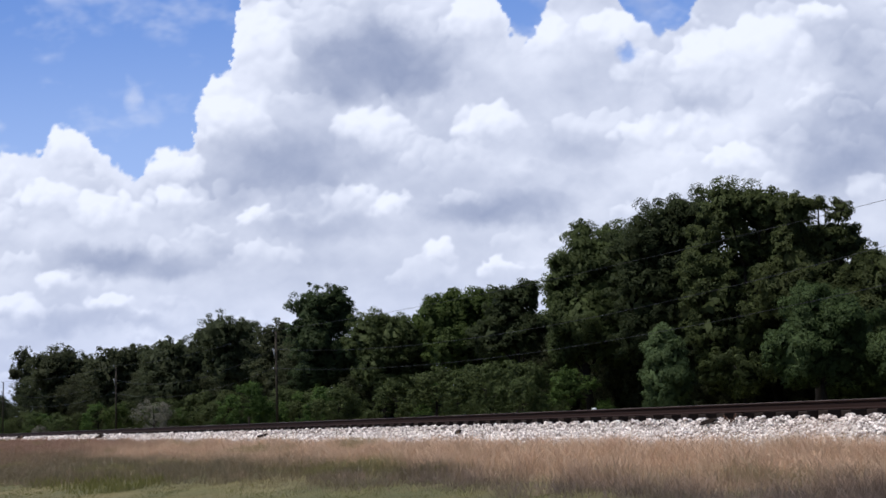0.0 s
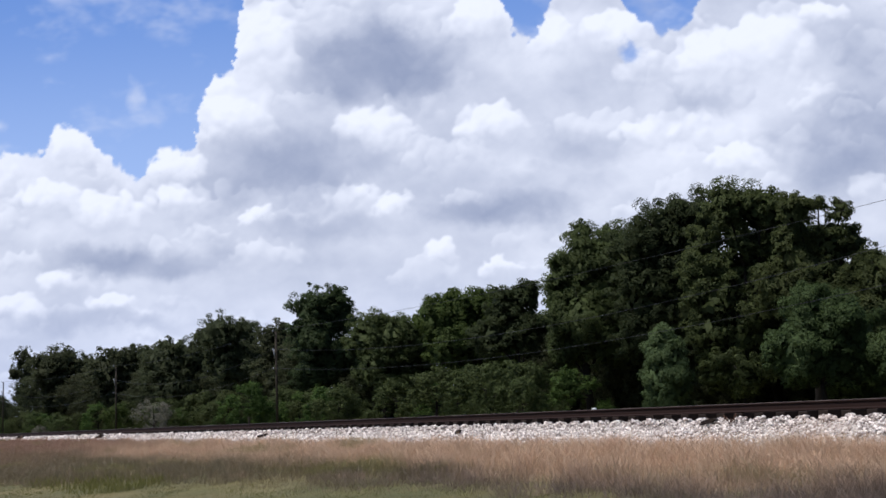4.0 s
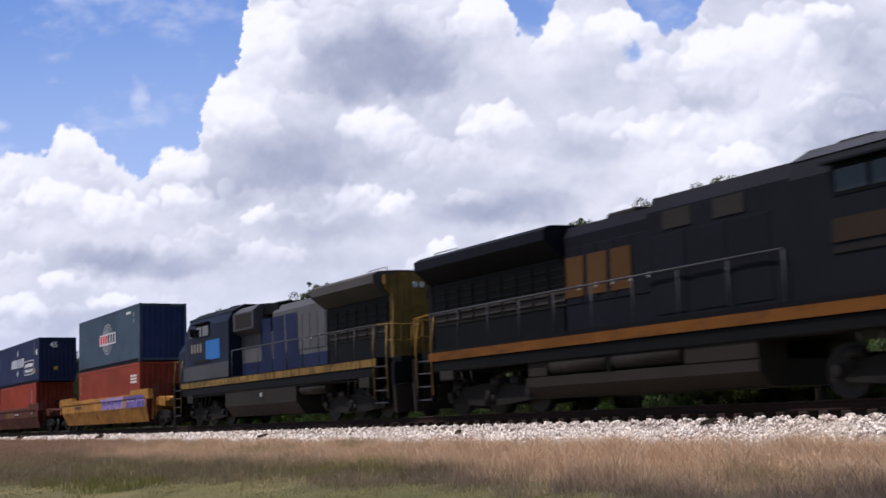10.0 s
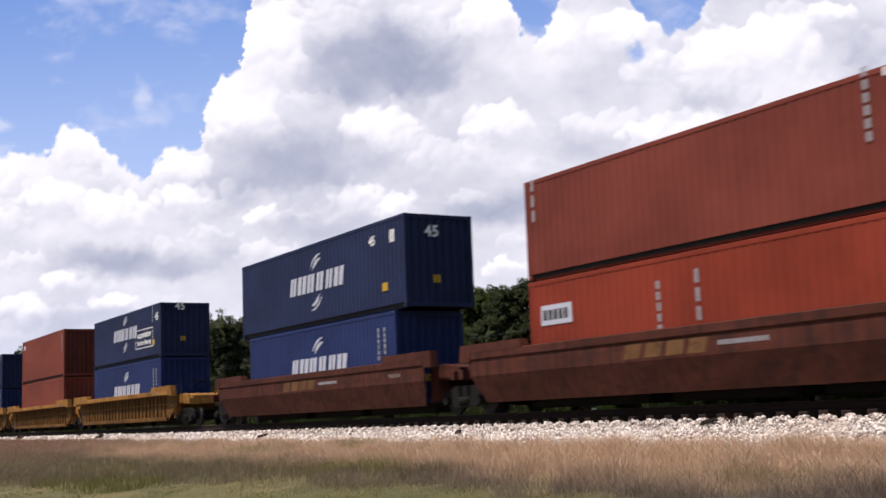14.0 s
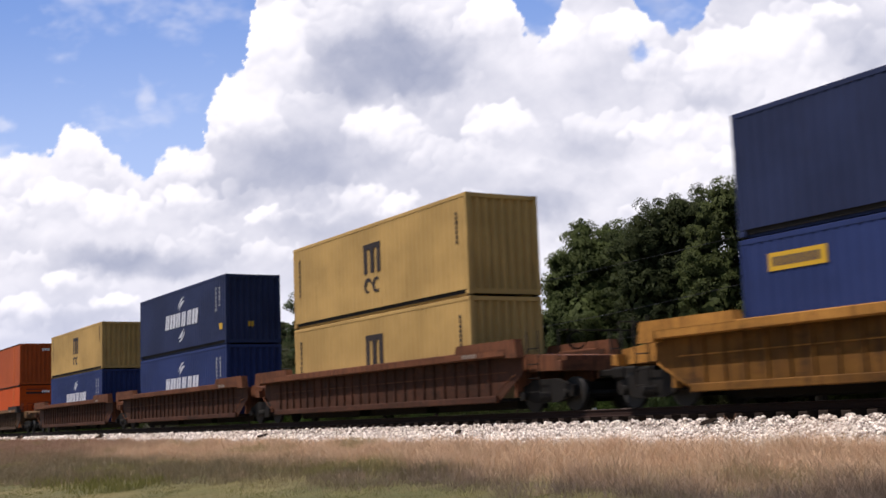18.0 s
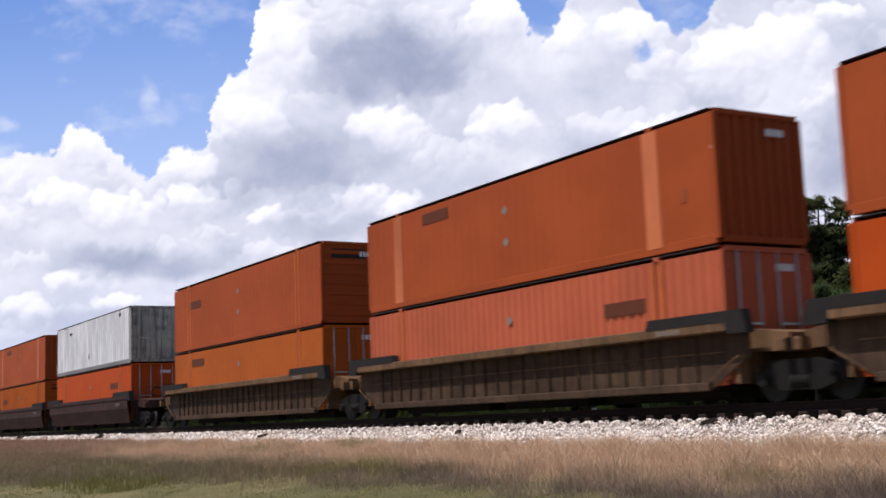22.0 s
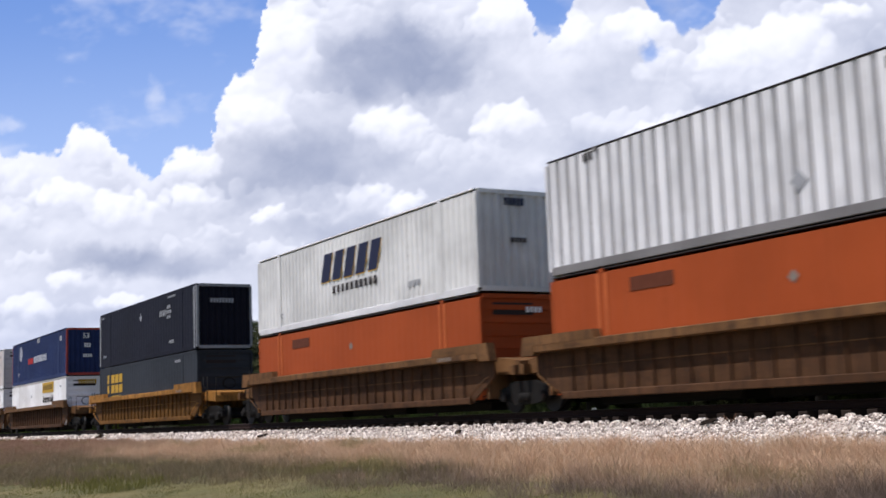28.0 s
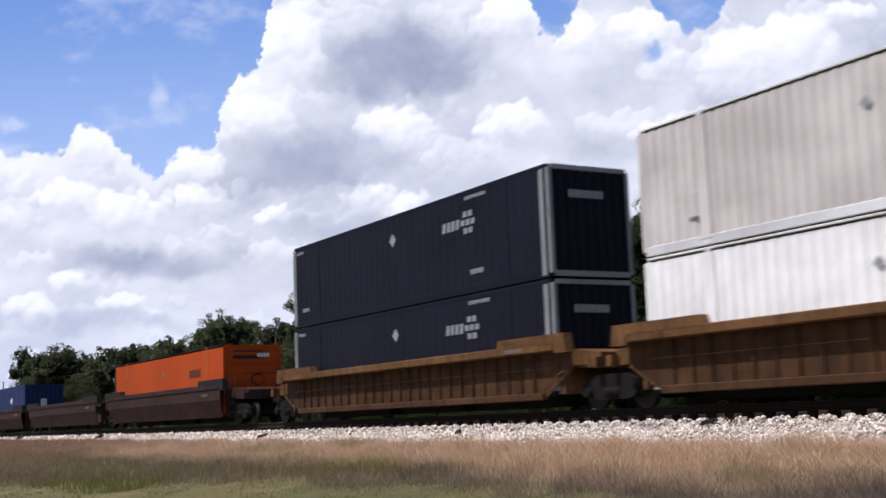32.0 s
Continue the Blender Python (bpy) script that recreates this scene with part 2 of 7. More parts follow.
def outward(me):
    bm = bmesh.new()
    bm.from_mesh(me)
    bmesh.ops.recalc_face_normals(bm, faces=bm.faces)
    bm.to_mesh(me)
    bm.free()


MESHES = {}


def part(name, shape, material, parent, label="", at=None, key=None):
    """Links a shape as one mesh object under a thing or a part. Alike shapes share their mesh by key."""
    if key is not None and (key, material.name) in MESHES:
        me = MESHES[key, material.name]
    else:
        me = shape() if callable(shape) else shape
        me = me.mesh(name)
        outward(me)
        me.materials.append(material)
        if key is not None:
            MESHES[key, material.name] = me
    ob = new(name, me)
    ob.parent = parent
    if at is not None:
        ob.matrix_basis = at
    if label:
        tagged(ob, label)
    return ob


def thing(name, m, label, category, group="", kind=""):
    ob = new(name)
    ob.empty_display_size = 0.5
    ob.matrix_basis = m
    return tagged(ob, label, category, group, kind)


def big_mesh(name, verts, faces, material, smooth=False):
    """A mesh from numpy arrays: faces all of one size."""
    me = bpy.data.meshes.new(name)
    nf, k = faces.shape
    me.vertices.add(len(verts))
    me.vertices.foreach_set("co", verts.astype(np.float32).ravel())
    me.loops.add(nf * k)
    me.loops.foreach_set("vertex_index", faces.astype(np.int32).ravel())
    me.polygons.add(nf)
    me.polygons.foreach_set("loop_start", np.arange(0, nf * k, k, dtype=np.int32))
    if smooth:
        me.polygons.foreach_set("use_smooth", np.ones(nf, dtype=bool))
    me.update(calc_edges=True)
    me.validate()
    me.materials.append(material)
    return me


RUN = []  # things of the train, each with its place along the train


def aboard(ob, s, z=0.0, turn=0.0, y=0.0):
    """Takes a thing into the train: s is its place along the track at 22 s."""
    ob.matrix_basis = pose(s - 22 * SPEED, TRACK + y, RAIL + z, 0, 0, turn)
    RUN.append((ob, s, y, z, turn))
    return ob


def motions():
    for ob, s, y, z, turn in RUN:
        walk(ob, [(t, pose(s + SPEED * (t - 22), TRACK + y, RAIL + z, 0, 0, turn)) for t in (0.0, 16.0, 32.0)])
    side = Vector((math.sin(HEADING), math.cos(HEADING), 0))
    walk(sky_backdrop, [(t, Matrix.Translation(EYE + side * d)) for t, d in ((0.0, -10.0), (16.0, 0.0), (32.0, 14.0))])


# ---- the sky: a far cloud vault over the view, drifting slowly ----
# the lower edge of the blue sky: how high it lies at each slope sideways
EDGE = [(-0.396, 0.239), (-0.339, 0.234), (-0.330, 0.231), (-0.322, 0.244), (-0.312, 0.257), (-0.292, 0.258), (-0.280, 0.238), (-0.264, 0.222),
        (-0.246, 0.211), (-0.238, 0.222), (-0.226, 0.232), (-0.197, 0.235), (-0.192, 0.265), (-0.175, 0.299), (-0.163, 0.305), (-0.156, 0.355), (-0.150, 0.390),
        (0.055, 0.390), (0.065, 0.350), (0.075, 0.327), (0.084, 0.319), (0.092, 0.324), (0.108, 0.348), (0.118, 0.390), (0.157, 0.390), (0.169, 0.346),
        (0.183, 0.328), (0.201, 0.319), (0.219, 0.327), (0.234, 0.344), (0.248, 0.390)]
HEAPS = [(-0.301, 0.236, 0.018, 0.022), (-0.325, 0.192, 0.029, 0.015), (-0.274, 0.182, 0.035, 0.016), (-0.217, 0.189, 0.024, 0.012), (-0.214, 0.214, 0.025, 0.013),
         (-0.164, 0.254, 0.029, 0.044), (-0.137, 0.311, 0.029, 0.045), (-0.049, 0.239, 0.034, 0.021), (-0.067, 0.185, 0.023, 0.012), (-0.035, 0.175, 0.017, 0.010),
         (0.051, 0.240, 0.029, 0.019), (0.047, 0.332, 0.024, 0.025), (0.107, 0.312, 0.025, 0.022), (0.195, 0.231, 0.043, 0.018), (0.287, 0.295, 0.031, 0.033),
         (0.244, 0.289, 0.033, 0.025), (0.336, 0.323, 0.022, 0.013), (0.0, 0.131, 0.013, 0.013), (0.052, 0.117, 0.020, 0.009)]
LOW_HEAPS = [(-0.270, 0.100, 0.024, 0.011), (-0.318, 0.123, 0.014, 0.011), (-0.348, 0.096, 0.019, 0.019), (0.352, 0.241, 0.017, 0.010), (0.163, 0.317, 0.029, 0.020),
             (0.255, 0.201, 0.028, 0.016), (-0.148, 0.171, 0.019, 0.008), (0.360, 0.173, 0.019, 0.014)]
GREY = [(-0.032, 0.305, 0.060, 0.031), (-0.117, 0.215, 0.052, 0.027), (0.050, 0.170, 0.054, 0.015), (-0.254, 0.143, 0.058, 0.012), (0.347, 0.217, 0.045, 0.039),
        (0.359, 0.280, 0.033, 0.030), (0.225, 0.253, 0.026, 0.011), (-0.082, 0.161, 0.042, 0.010), (-0.291, 0.086, 0.074, 0.007), (0.120, 0.218, 0.033, 0.014),
        (0.094, 0.188, 0.028, 0.014), (-0.055, 0.213, 0.028, 0.010), (-0.160, 0.198, 0.028, 0.012)]


# drifting cloudlets in the blue
SHREDS = [(-0.238, 0.284, 0.010, 0.012), (-0.245, 0.368, 0.022, 0.006), (-0.372, 0.262, 0.014, 0.008)]


class Lattice:
    """Smooth value noise on numpy arrays, about 0 to 1."""

    def __init__(self, seed):
        self.t = np.random.default_rng(seed).uniform(0, 1, (256, 256))

    def one(self, x, y):
        i, j = np.floor(x).astype(int), np.floor(y).astype(int)
        fx, fy = x - i, y - j
        fx, fy = fx * fx * (3 - 2 * fx), fy * fy * (3 - 2 * fy)
        i, j, i1, j1 = i & 255, j & 255, (i + 1) & 255, (j + 1) & 255
        t = self.t
        return (t[i, j] * (1 - fx) + t[i1, j] * fx) * (1 - fy) + (t[i, j1] * (1 - fx) + t[i1, j1] * fx) * fy

    def fbm(self, x, y, octaves=4, gain=0.5):
        total, amp, norm = 0.0, 1.0, 0.0
        for k in range(octaves):
            total = total + amp * self.one(x + 17.3 * k, y - 9.1 * k)
            norm += amp
            amp *= gain
            x, y = 1.6 * x + 1.2 * y, 1.6 * y - 1.2 * x
        return total / norm


def smooth(x, lo, hi):
    t = np.clip((x - lo) / (hi - lo), 0, 1)
    return t * t * (3 - 2 * t)


def soften(a, times):
    for _ in range(times):
        a = (a + np.roll(a, 1, 0) + np.roll(a, -1, 0)) / 3
        a = (a + np.roll(a, 1, 1) + np.roll(a, -1, 1)) / 3
    return a


def cloud_tones(az, el):
    """Colours of a summer sky with heaped clouds, for each direction of the vault."""
    A, B = np.meshgrid(np.radians(az), np.radians(el))
    u, v = np.tan(A), np.tan(B) / np.cos(A)
    n1, n2, n3 = Lattice(1), Lattice(2), Lattice(3)
    ox, oy = n1.fbm(u * 22 + 40, v * 22 + 40) - 0.5, n2.fbm(u * 22 + 40, v * 22 + 40) - 0.5
    wx, wy = n1.fbm(u * 95 + 90, v * 95 + 90, 4, 0.6) - 0.5, n2.fbm(u * 95 + 90, v * 95 + 90, 4, 0.6) - 0.5
    uw, vw = u + 0.016 * ox + 0.012 * wx, v + 0.016 * oy + 0.012 * wy
    rng = np.random.default_rng(12)
    us, vs = np.tan(np.radians(az)), np.tan(np.radians(el))

    def heap(cu, cv, ru, rv, count):
        """A heap of round puffs: its height towards the eye, over a window of the grid."""
        i0, i1 = np.searchsorted(vs, (cv - 1.7 * rv) * 0.92 - 0.012), np.searchsorted(vs, cv + 2.0 * rv + 0.012)
        j0, j1 = np.searchsorted(us, cu - 1.8 * ru - 0.02), np.searchsorted(us, cu + 1.8 * ru + 0.02)
        if i1 - i0 < 3 or j1 - j0 < 3:
            return None
        win = (slice(i0, i1), slice(j0, j1))
        U, V = uw[win], vw[win]
        H = np.zeros(U.shape)
        r0 = min(ru, rv)
        for k in range(count):
            a = rng.uniform(0, 6.283)
            d = rng.uniform(0, 1) ** 0.6
            pu, pv = cu + ru * d * math.cos(a), cv + rv * d * math.sin(a)
            r = r0 * rng.uniform(0.28, 0.62) * (1.15 - 0.5 * d)
            z = r0 * (1 - d) * rng.uniform(0.2, 0.9)
            q = 1 - ((U - pu) ** 2 + (V - pv) ** 2) / (r * r)
            H = np.maximum(H, np.where(q > 0, z + r * np.sqrt(np.maximum(q, 0)), 0))
        return win, soften(H, 1), (V - cv) / rv, r0

    def lay(shade, spot, count, strength, contrast, under_tone, base=0.0, edge=0.45):
        got = heap(*spot, count)
        if got is None:
            return
        win, H, dy, r0 = got
        gv, gu = np.gradient(H, vs[win[0]], us[win[1]])
        lit = (0.40 * gu - 0.80 * gv + 0.45) / np.sqrt(1 + gu * gu + gv * gv)
        lit = soften(np.clip(lit, -0.4, 1), 2)
        under = smooth(dy, 0.55, -0.9)
        tone = base + contrast * (0.75 - lit) + under_tone * under
        alpha = smooth(H, 0.05 * r0, edge * r0) * strength * (1 - 0.85 * smooth(dy, 0.0, -1.0))
        shade[win] = shade[win] * (1 - alpha) + tone * alpha

    big = n3.fbm(u * 9 + 60, v * 15 + 60, 5, 0.55)
    shade = 0.37 + 0.85 * (big - 0.5) + 0.3 * (n1.fbm(u * 30 + 20, v * 42 + 20, 4, 0.5) - 0.5)

    def patches(spots, grow):
        best = np.full(u.shape, -9.0)
        for cu, cv, ru, rv in spots:
            best = np.maximum(best, 1 - np.hypot((u + 0.05 * ox + 0.012 * wx - cu) / (ru * grow), (v + 0.04 * oy + 0.012 * wy - cv) / (rv * grow)))
        return best

    # loose heaps all over, small ones low down
    spots = []
    for k in range(150):
        cv = 0.02 + 0.40 * rng.uniform(0, 1)
        r = (0.008 + 0.06 * cv) * rng.uniform(0.6, 1.4)
        spots.append((rng.uniform(-0.47, 0.47), cv, r * rng.uniform(1.1, 1.9), r * 0.75))
    for spot in sorted(spots, key=lambda s: s[1]):
        lay(shade, spot, 26, rng.uniform(0.35, 0.8), 0.28, 0.22, rng.uniform(0.0, 0.24), 0.42)
    for spot in sorted(HEAPS + LOW_HEAPS, key=lambda s: s[1]):
        lay(shade, spot, 60, 0.9, 0.24, 0.30, -0.07, 0.5)
    # grey undersides, soft-edged, drawn over the heaps
    grey = np.maximum(smooth(patches(GREY[:5], 1.5), -0.15, 0.9), 0.5 * smooth(patches(GREY[5:], 1.7), -0.2, 0.9))
    grey = grey * (0.75 + 0.9 * (n2.fbm(u * 26, v * 36, 4) - 0.5))
    shade = shade + (1.12 - 0.5 * np.clip(shade, 0, 1)) * grey
    shade = shade + 0.45 * smooth(patches(GREY[:1], 1.25), -0.05, 0.75)
    # the clouds' edge against the blue
    lump = np.abs(n1.fbm(u * 60 + 7, v * 60 + 7, 3, 0.55) - 0.5) * 2
    edge = np.interp(u + 0.010 * ox + 0.014 * wx, [e[0] for e in EDGE], [e[1] for e in EDGE], left=0.239, right=0.45)
    rise = v + 0.010 * oy + 0.016 * wy - edge + 0.010 * lump + 0.004
    clear = smooth(rise, -0.0015, 0.0045)
    hole = 0.009 - np.hypot(u + 0.014 * wx - 0.171, v + 0.014 * wy - 0.300)
    clear = np.maximum(clear, 0.85 * smooth(hole, -0.005, 0.005))
    thin = smooth(n3.fbm(u * 16 + 5, v * 26 + 5, 5, 0.6), 0.52, 0.85) * 0.35 + smooth(patches(SHREDS, 1.0), -0.5, 0.9) * 0.4
    clear = clear * (1 - np.clip(thin, 0, 0.8))
    rim = smooth(rise, -0.03, 0.0) * (0.3 + 0.7 * smooth(u, 0.2, 0.0))
    shade = 0.95 * np.tanh(np.maximum(shade * (1 - 0.5 * rim), 0) / 0.95) + 0.11 * (n2.fbm(uw * 90 + 11, vw * 120 + 11, 4, 0.6) - 0.5)
    shade = np.clip(shade, 0, 1)[..., None]
    white, slate = np.array(srgb(247, 250, 255)[:3]), np.array(srgb(142, 154, 180)[:3])
    cloud = white * (1 - shade) + slate * shade
    haze = (0.42 * smooth(v, 0.15, 0.02))[..., None]
    cloud = cloud * (1 - haze) + np.array(srgb(192, 204, 232)[:3]) * haze
    up = smooth(v, 0.16, 0.40)[..., None]
    blue = np.array(srgb(168, 195, 238)[:3]) * (1 - up) + np.array(srgb(112, 150, 213)[:3]) * up
    return cloud * (1 - clear[..., None]) + blue * clear[..., None]


def sky_vault():
    """A flattened vault, 4.5 km wide, over the part of the sky that lies before the camera."""
    wide, high = 4500.0, 320.0
    az = np.concatenate([np.linspace(-55, -23, 16), np.linspace(-22.5, 22.5, 700), np.linspace(23, 55, 16)])
    el = np.concatenate([np.linspace(-0.6, 21.0, 360), np.linspace(21.4, 27, 10)])
    A, B = np.meshgrid(np.radians(az), np.radians(el))
    r = 1 / np.sqrt((np.cos(B) / wide) ** 2 + (np.sin(B) / high) ** 2)
    turn = math.pi - HEADING - A
    verts = np.stack([r * np.cos(B) * np.cos(turn), r * np.cos(B) * np.sin(turn), r * np.sin(B)], -1).reshape(-1, 3)
    k = len(az)
    i = np.arange((len(el) - 1) * k).reshape(len(el) - 1, k)[:, :-1].ravel()
    n = Nodes("cloudy_sky")
    hue = n.add("ShaderNodeAttribute", attribute_name="sky_tone")
    e = n.add("ShaderNodeEmission")
    n.link(hue.outputs["Color"], e.inputs["Color"])
    e.inputs["Strength"].default_value = 1.0
    n.link(e.outputs[0], n.out.inputs["Surface"])
    me = big_mesh("sky_backdrop", verts, np.stack([i, i + 1, i + k + 1, i + k], -1), n.mat, True)
    tone = cloud_tones(az, el).reshape(-1, 3)
    me.attributes.new("sky_tone", "FLOAT_COLOR", "POINT").data.foreach_set("color", np.concatenate([tone, np.ones((len(tone), 1))], 1).astype(np.float32).ravel())
    return me


sky_backdrop = tagged(new("sky_backdrop", sky_vault()), "blue summer sky with heaped white and grey cumulus", "sky", kind="structure")
sky_backdrop.location = EYE


# ---- ground, track bed and track ----
def lerp(a, b, t):
    return a + (b - a) * np.clip(t, 0, 1)


def ground_z(x, y):
    """Lawn at the camera, a rise to the foot of the ballast, level ground under the trees."""
    rise = np.clip((y - 7.0) / 8.6, 0, 1)
    far = np.clip((-x - 25) / 70, 0, 1)
    z = rise * rise * (3 - 2 * rise) * (0.58 + 0.25 * far)
    z = np.where(y > 22.5, lerp(0.55, 0.75, (y - 22.5) / 6), z)
    near = np.exp(-((y - 12) / 14) ** 2)
    return z + near * 0.05 * np.sin(x * 0.21 + 1) * np.sin(y * 0.6)


def ground():
    gx = np.concatenate([-np.geomspace(4800, 150, 14), np.arange(-140, 40, 1.5), np.geomspace(50, 4800, 14)])
    gy = np.concatenate([-np.geomspace(4800, 20, 12), np.arange(-12, 34, 0.6), np.arange(34, 90, 4.0), np.geomspace(95, 4800, 14)])
    X, Y = np.meshgrid(gx, gy)
    verts = np.stack([X, Y, ground_z(X, Y)], -1).reshape(-1, 3)
    k = len(gx)
    i = np.arange((len(gy) - 1) * k).reshape(-1, k)[:, :-1].ravel()
    ob = new("ground", big_mesh("ground", verts, np.stack([i, i + 1, i + k + 1, i + k], -1), M["soil"], True))
    return tagged(ob, "mown green and yellow lawn rising to the railway", "ground", kind="structure")


ground()
BED_TOP = RAIL - 0.37


def track_bed():
    s = Shape()
    c = TRACK
    s.prism_x([(c - 3.15, 0.35), (c - 1.62, BED_TOP - 0.03), (c + 1.62, BED_TOP - 0.03), (c + 3.15, 0.35)], -900, 900)
    ob = new("track_bed", s.mesh("track_bed"))
    outward(ob.data)
    ob.data.materials.append(M["bed"])
    tagged(ob, "pale crushed-stone railway embankment", "track bed", kind="structure")
    return ob


bed = track_bed()


def stones():
    """Loose crushed stone on the near shoulder and between the ties."""
    rng = np.random.default_rng(3)
    ico = np.array([(0, 0, 1), (0.9, 0, 0.45), (0.28, 0.85, 0.45), (-0.72, 0.53, 0.45), (-0.72, -0.53, 0.45), (0.28, -0.85, 0.45),
                    (0.72, 0.53, -0.45), (-0.28, 0.85, -0.45), (-0.9, 0, -0.45), (-0.28, -0.85, -0.45), (0.72, -0.53, -0.45), (0, 0, -1)])
    tri = np.array([(0, 1, 2), (0, 2, 3), (0, 3, 4), (0, 4, 5), (0, 5, 1), (1, 6, 2), (2, 7, 3), (3, 8, 4), (4, 9, 5), (5, 10, 1),
                    (6, 7, 2), (7, 8, 3), (8, 9, 4), (9, 10, 5), (10, 6, 1), (11, 7, 6), (11, 8, 7), (11, 9, 8), (11, 10, 9), (11, 6, 10)])
    xs, ys, size = [], [], []
    for x0, x1, per, d in ((-34, -9, 820, 0.028), (-62, -34, 320, 0.040), (-130, -62, 105, 0.07)):
        n = int((x1 - x0) * 1.95 * per)
        xs.append(rng.uniform(x0, x1, n))
        ys.append(TRACK - 3.15 + 1.95 * rng.uniform(0, 1, n))
        size.append(d * rng.uniform(0.6, 1.45, n))
    x, y, d = np.concatenate(xs), np.concatenate(ys), np.concatenate(size)
    t = (y - (TRACK - 3.15)) / 1.53
    z = np.minimum(lerp(0.35, BED_TOP - 0.03, t), BED_TOP - 0.03)
    # a narrow crest of stone stands between the tie ends and drops away at each tie and inside them
    gap = np.abs((((x + 130) / 0.56) % 1.0) - 0.5) * 2
    across = y - (TRACK - 1.5)
    crest = np.exp(-(across / 0.15) ** 2)
    z += lerp(0.10, -0.01, (gap - 0.35) / 0.55) * crest - 0.10 * np.clip((across - 0.12) / 0.15, 0, 1)
    z += 0.03 * (1 - crest) * np.sin(x * 2.3) * np.sin(y * 7 + x) + rng.uniform(-0.02, 0.03, len(x))
    spin = rng.normal(size=(len(x), 3, 3))
    q, _ = np.linalg.qr(spin)
    squash = rng.uniform(0.6, 1.25, (len(x), 1, 3))
    v = np.einsum("nij,nkj->nki", q, ico[None] * squash * rng.uniform(0.62, 1.25, (len(x), 12, 1))) * d[:, None, None]
    v += np.stack([x, y, z], -1)[:, None]
    f = (tri[None] + 12 * np.arange(len(x))[:, None, None]).reshape(-1, 3)
    ob = new("ballast", big_mesh("ballast", v.reshape(-1, 3), f, M["stone"]))
    tagged(ob, "loose white and grey crushed stone", "ballast", kind="stuff")


stones()


def track():
    rail_track = thing("railway_track", pose(0, TRACK, RAIL), "single railway track with rusty rails on dark wooden ties", "railway track")
    prof = [(-0.075, -0.18), (0.075, -0.18), (0.075, -0.165), (0.02, -0.145), (0.012, -0.05), (0.036, -0.035), (0.036, -0.008), (-0.036, -0.008),
            (-0.036, -0.035), (-0.012, -0.05), (-0.02, -0.145), (-0.075, -0.165)]
    for side in (-0.755, 0.755):
        rail = part("rail", Shape().prism_x([(side + y, z) for y, z in prof], -900, 900), M["rail_side"], rail_track, "rusty steel rail")
        part("rail_head", Shape().prism_x([(side - 0.034, -0.008), (side + 0.034, -0.008), (side + 0.026, 0), (side - 0.026, 0)], -900, 900),
             M["rail_head"], rail, "polished running surface")
    rng = random.Random(4)
    k = 0
    tie = Shape().box(-0.115, 0.115, -1.3, 1.3, -0.36, -0.185, 0.012)
    x = -130.0
    while x < -8:
        part("tie", tie, M["tie"], rail_track, at=pose(x + rng.uniform(-0.02, 0.02), rng.uniform(-0.05, 0.05), rng.uniform(-0.012, 0.006), 0, 0, rng.uniform(-1.2, 1.2)), key="tie")
        if x > -60:
            for side in (-0.755, 0.755):
                part("tie_plate", Shape().box(-0.09, 0.09, -0.17, 0.17, -0.186, -0.172), M["rail_side"], rail_track, at=pose(x, side, 0), key="tie_plate")
        x += 0.56
        k += 1
    rest = Shape()
    x = -8.0
    while x < 60:
        rest.box(x - 0.115, x + 0.115, -1.3, 1.3, -0.36, -0.185)
        x += 0.56
    tagged(part("far_ties", rest, M["tie"], rail_track), kind="stuff")


track()


def scrap(x, y, z, size, turn):
    ob = thing("wood_scrap", pose(x, y, z, 6, -14, turn), "dark splintered piece of old tie lying on the stones", "wood scrap", "scraps by the track")
    part("piece", Shape().prism_y([(-0.5 * size, 0), (-0.3 * size, 0.18 * size), (0.35 * size, 0.15 * size), (0.55 * size, 0.02 * size), (0.2 * size, -0.05 * size)], -0.12 * size, 0.12 * size), M["tie"], ob)


for x, y, z, size, turn in ((-19.0, 17.33, 1.25, 0.42, 12), (-28.7, 17.18, 1.14, 0.36, -10), (-42.7, 17.15, 1.12, 0.5, 40), (-65.9, 17.25, 1.19, 0.8, 15), (-86.6, 17.33, 1.26, 1.0, 5)):
    scrap(x, y, z, size, turn)


def dead_weed(x, y, z):
    ob = thing("dead_weed", pose(x, y, z), "rust-brown dead weed standing in the ballast", "weed")
    rng = random.Random(9)
    for k in range(5):
        a = rng.uniform(0, 6.28)
        h = rng.uniform(0.14, 0.27)
        part("stalk", Shape().path([(0, 0, -0.1), (0.03 * math.cos(a), 0.03 * math.sin(a), h * 0.6), (0.12 * math.cos(a), 0.12 * math.sin(a), h)], 0.008, 5), M["dead_stalk"], ob)
        part("seed_head", Shape().rod((0.10 * math.cos(a), 0.10 * math.sin(a), h * 0.85), (0.13 * math.cos(a), 0.13 * math.sin(a), h + 0.06), 0.022, 6, 0.006), M["dead_stalk"], ob)


M["dead_stalk"] = plain("dead_stalk", (84, 60, 46), 0.85, vary=0.3)
dead_weed(-18.4, 17.35, 1.12)
stake = thing("marker_stake", pose(-27.5, 20.9, 1.2), "short stake with a white cap beyond the rails", "stake")
part("post", Shape().rod((0, 0, -0.2), (0, 0, 0.42), 0.03, 8), M["wood_pole"], stake)
part("cap", Shape().rod((0, 0, 0.42), (0, 0, 0.47), 0.075, 10, 0.06), M["white_mark"], stake, "white cap")


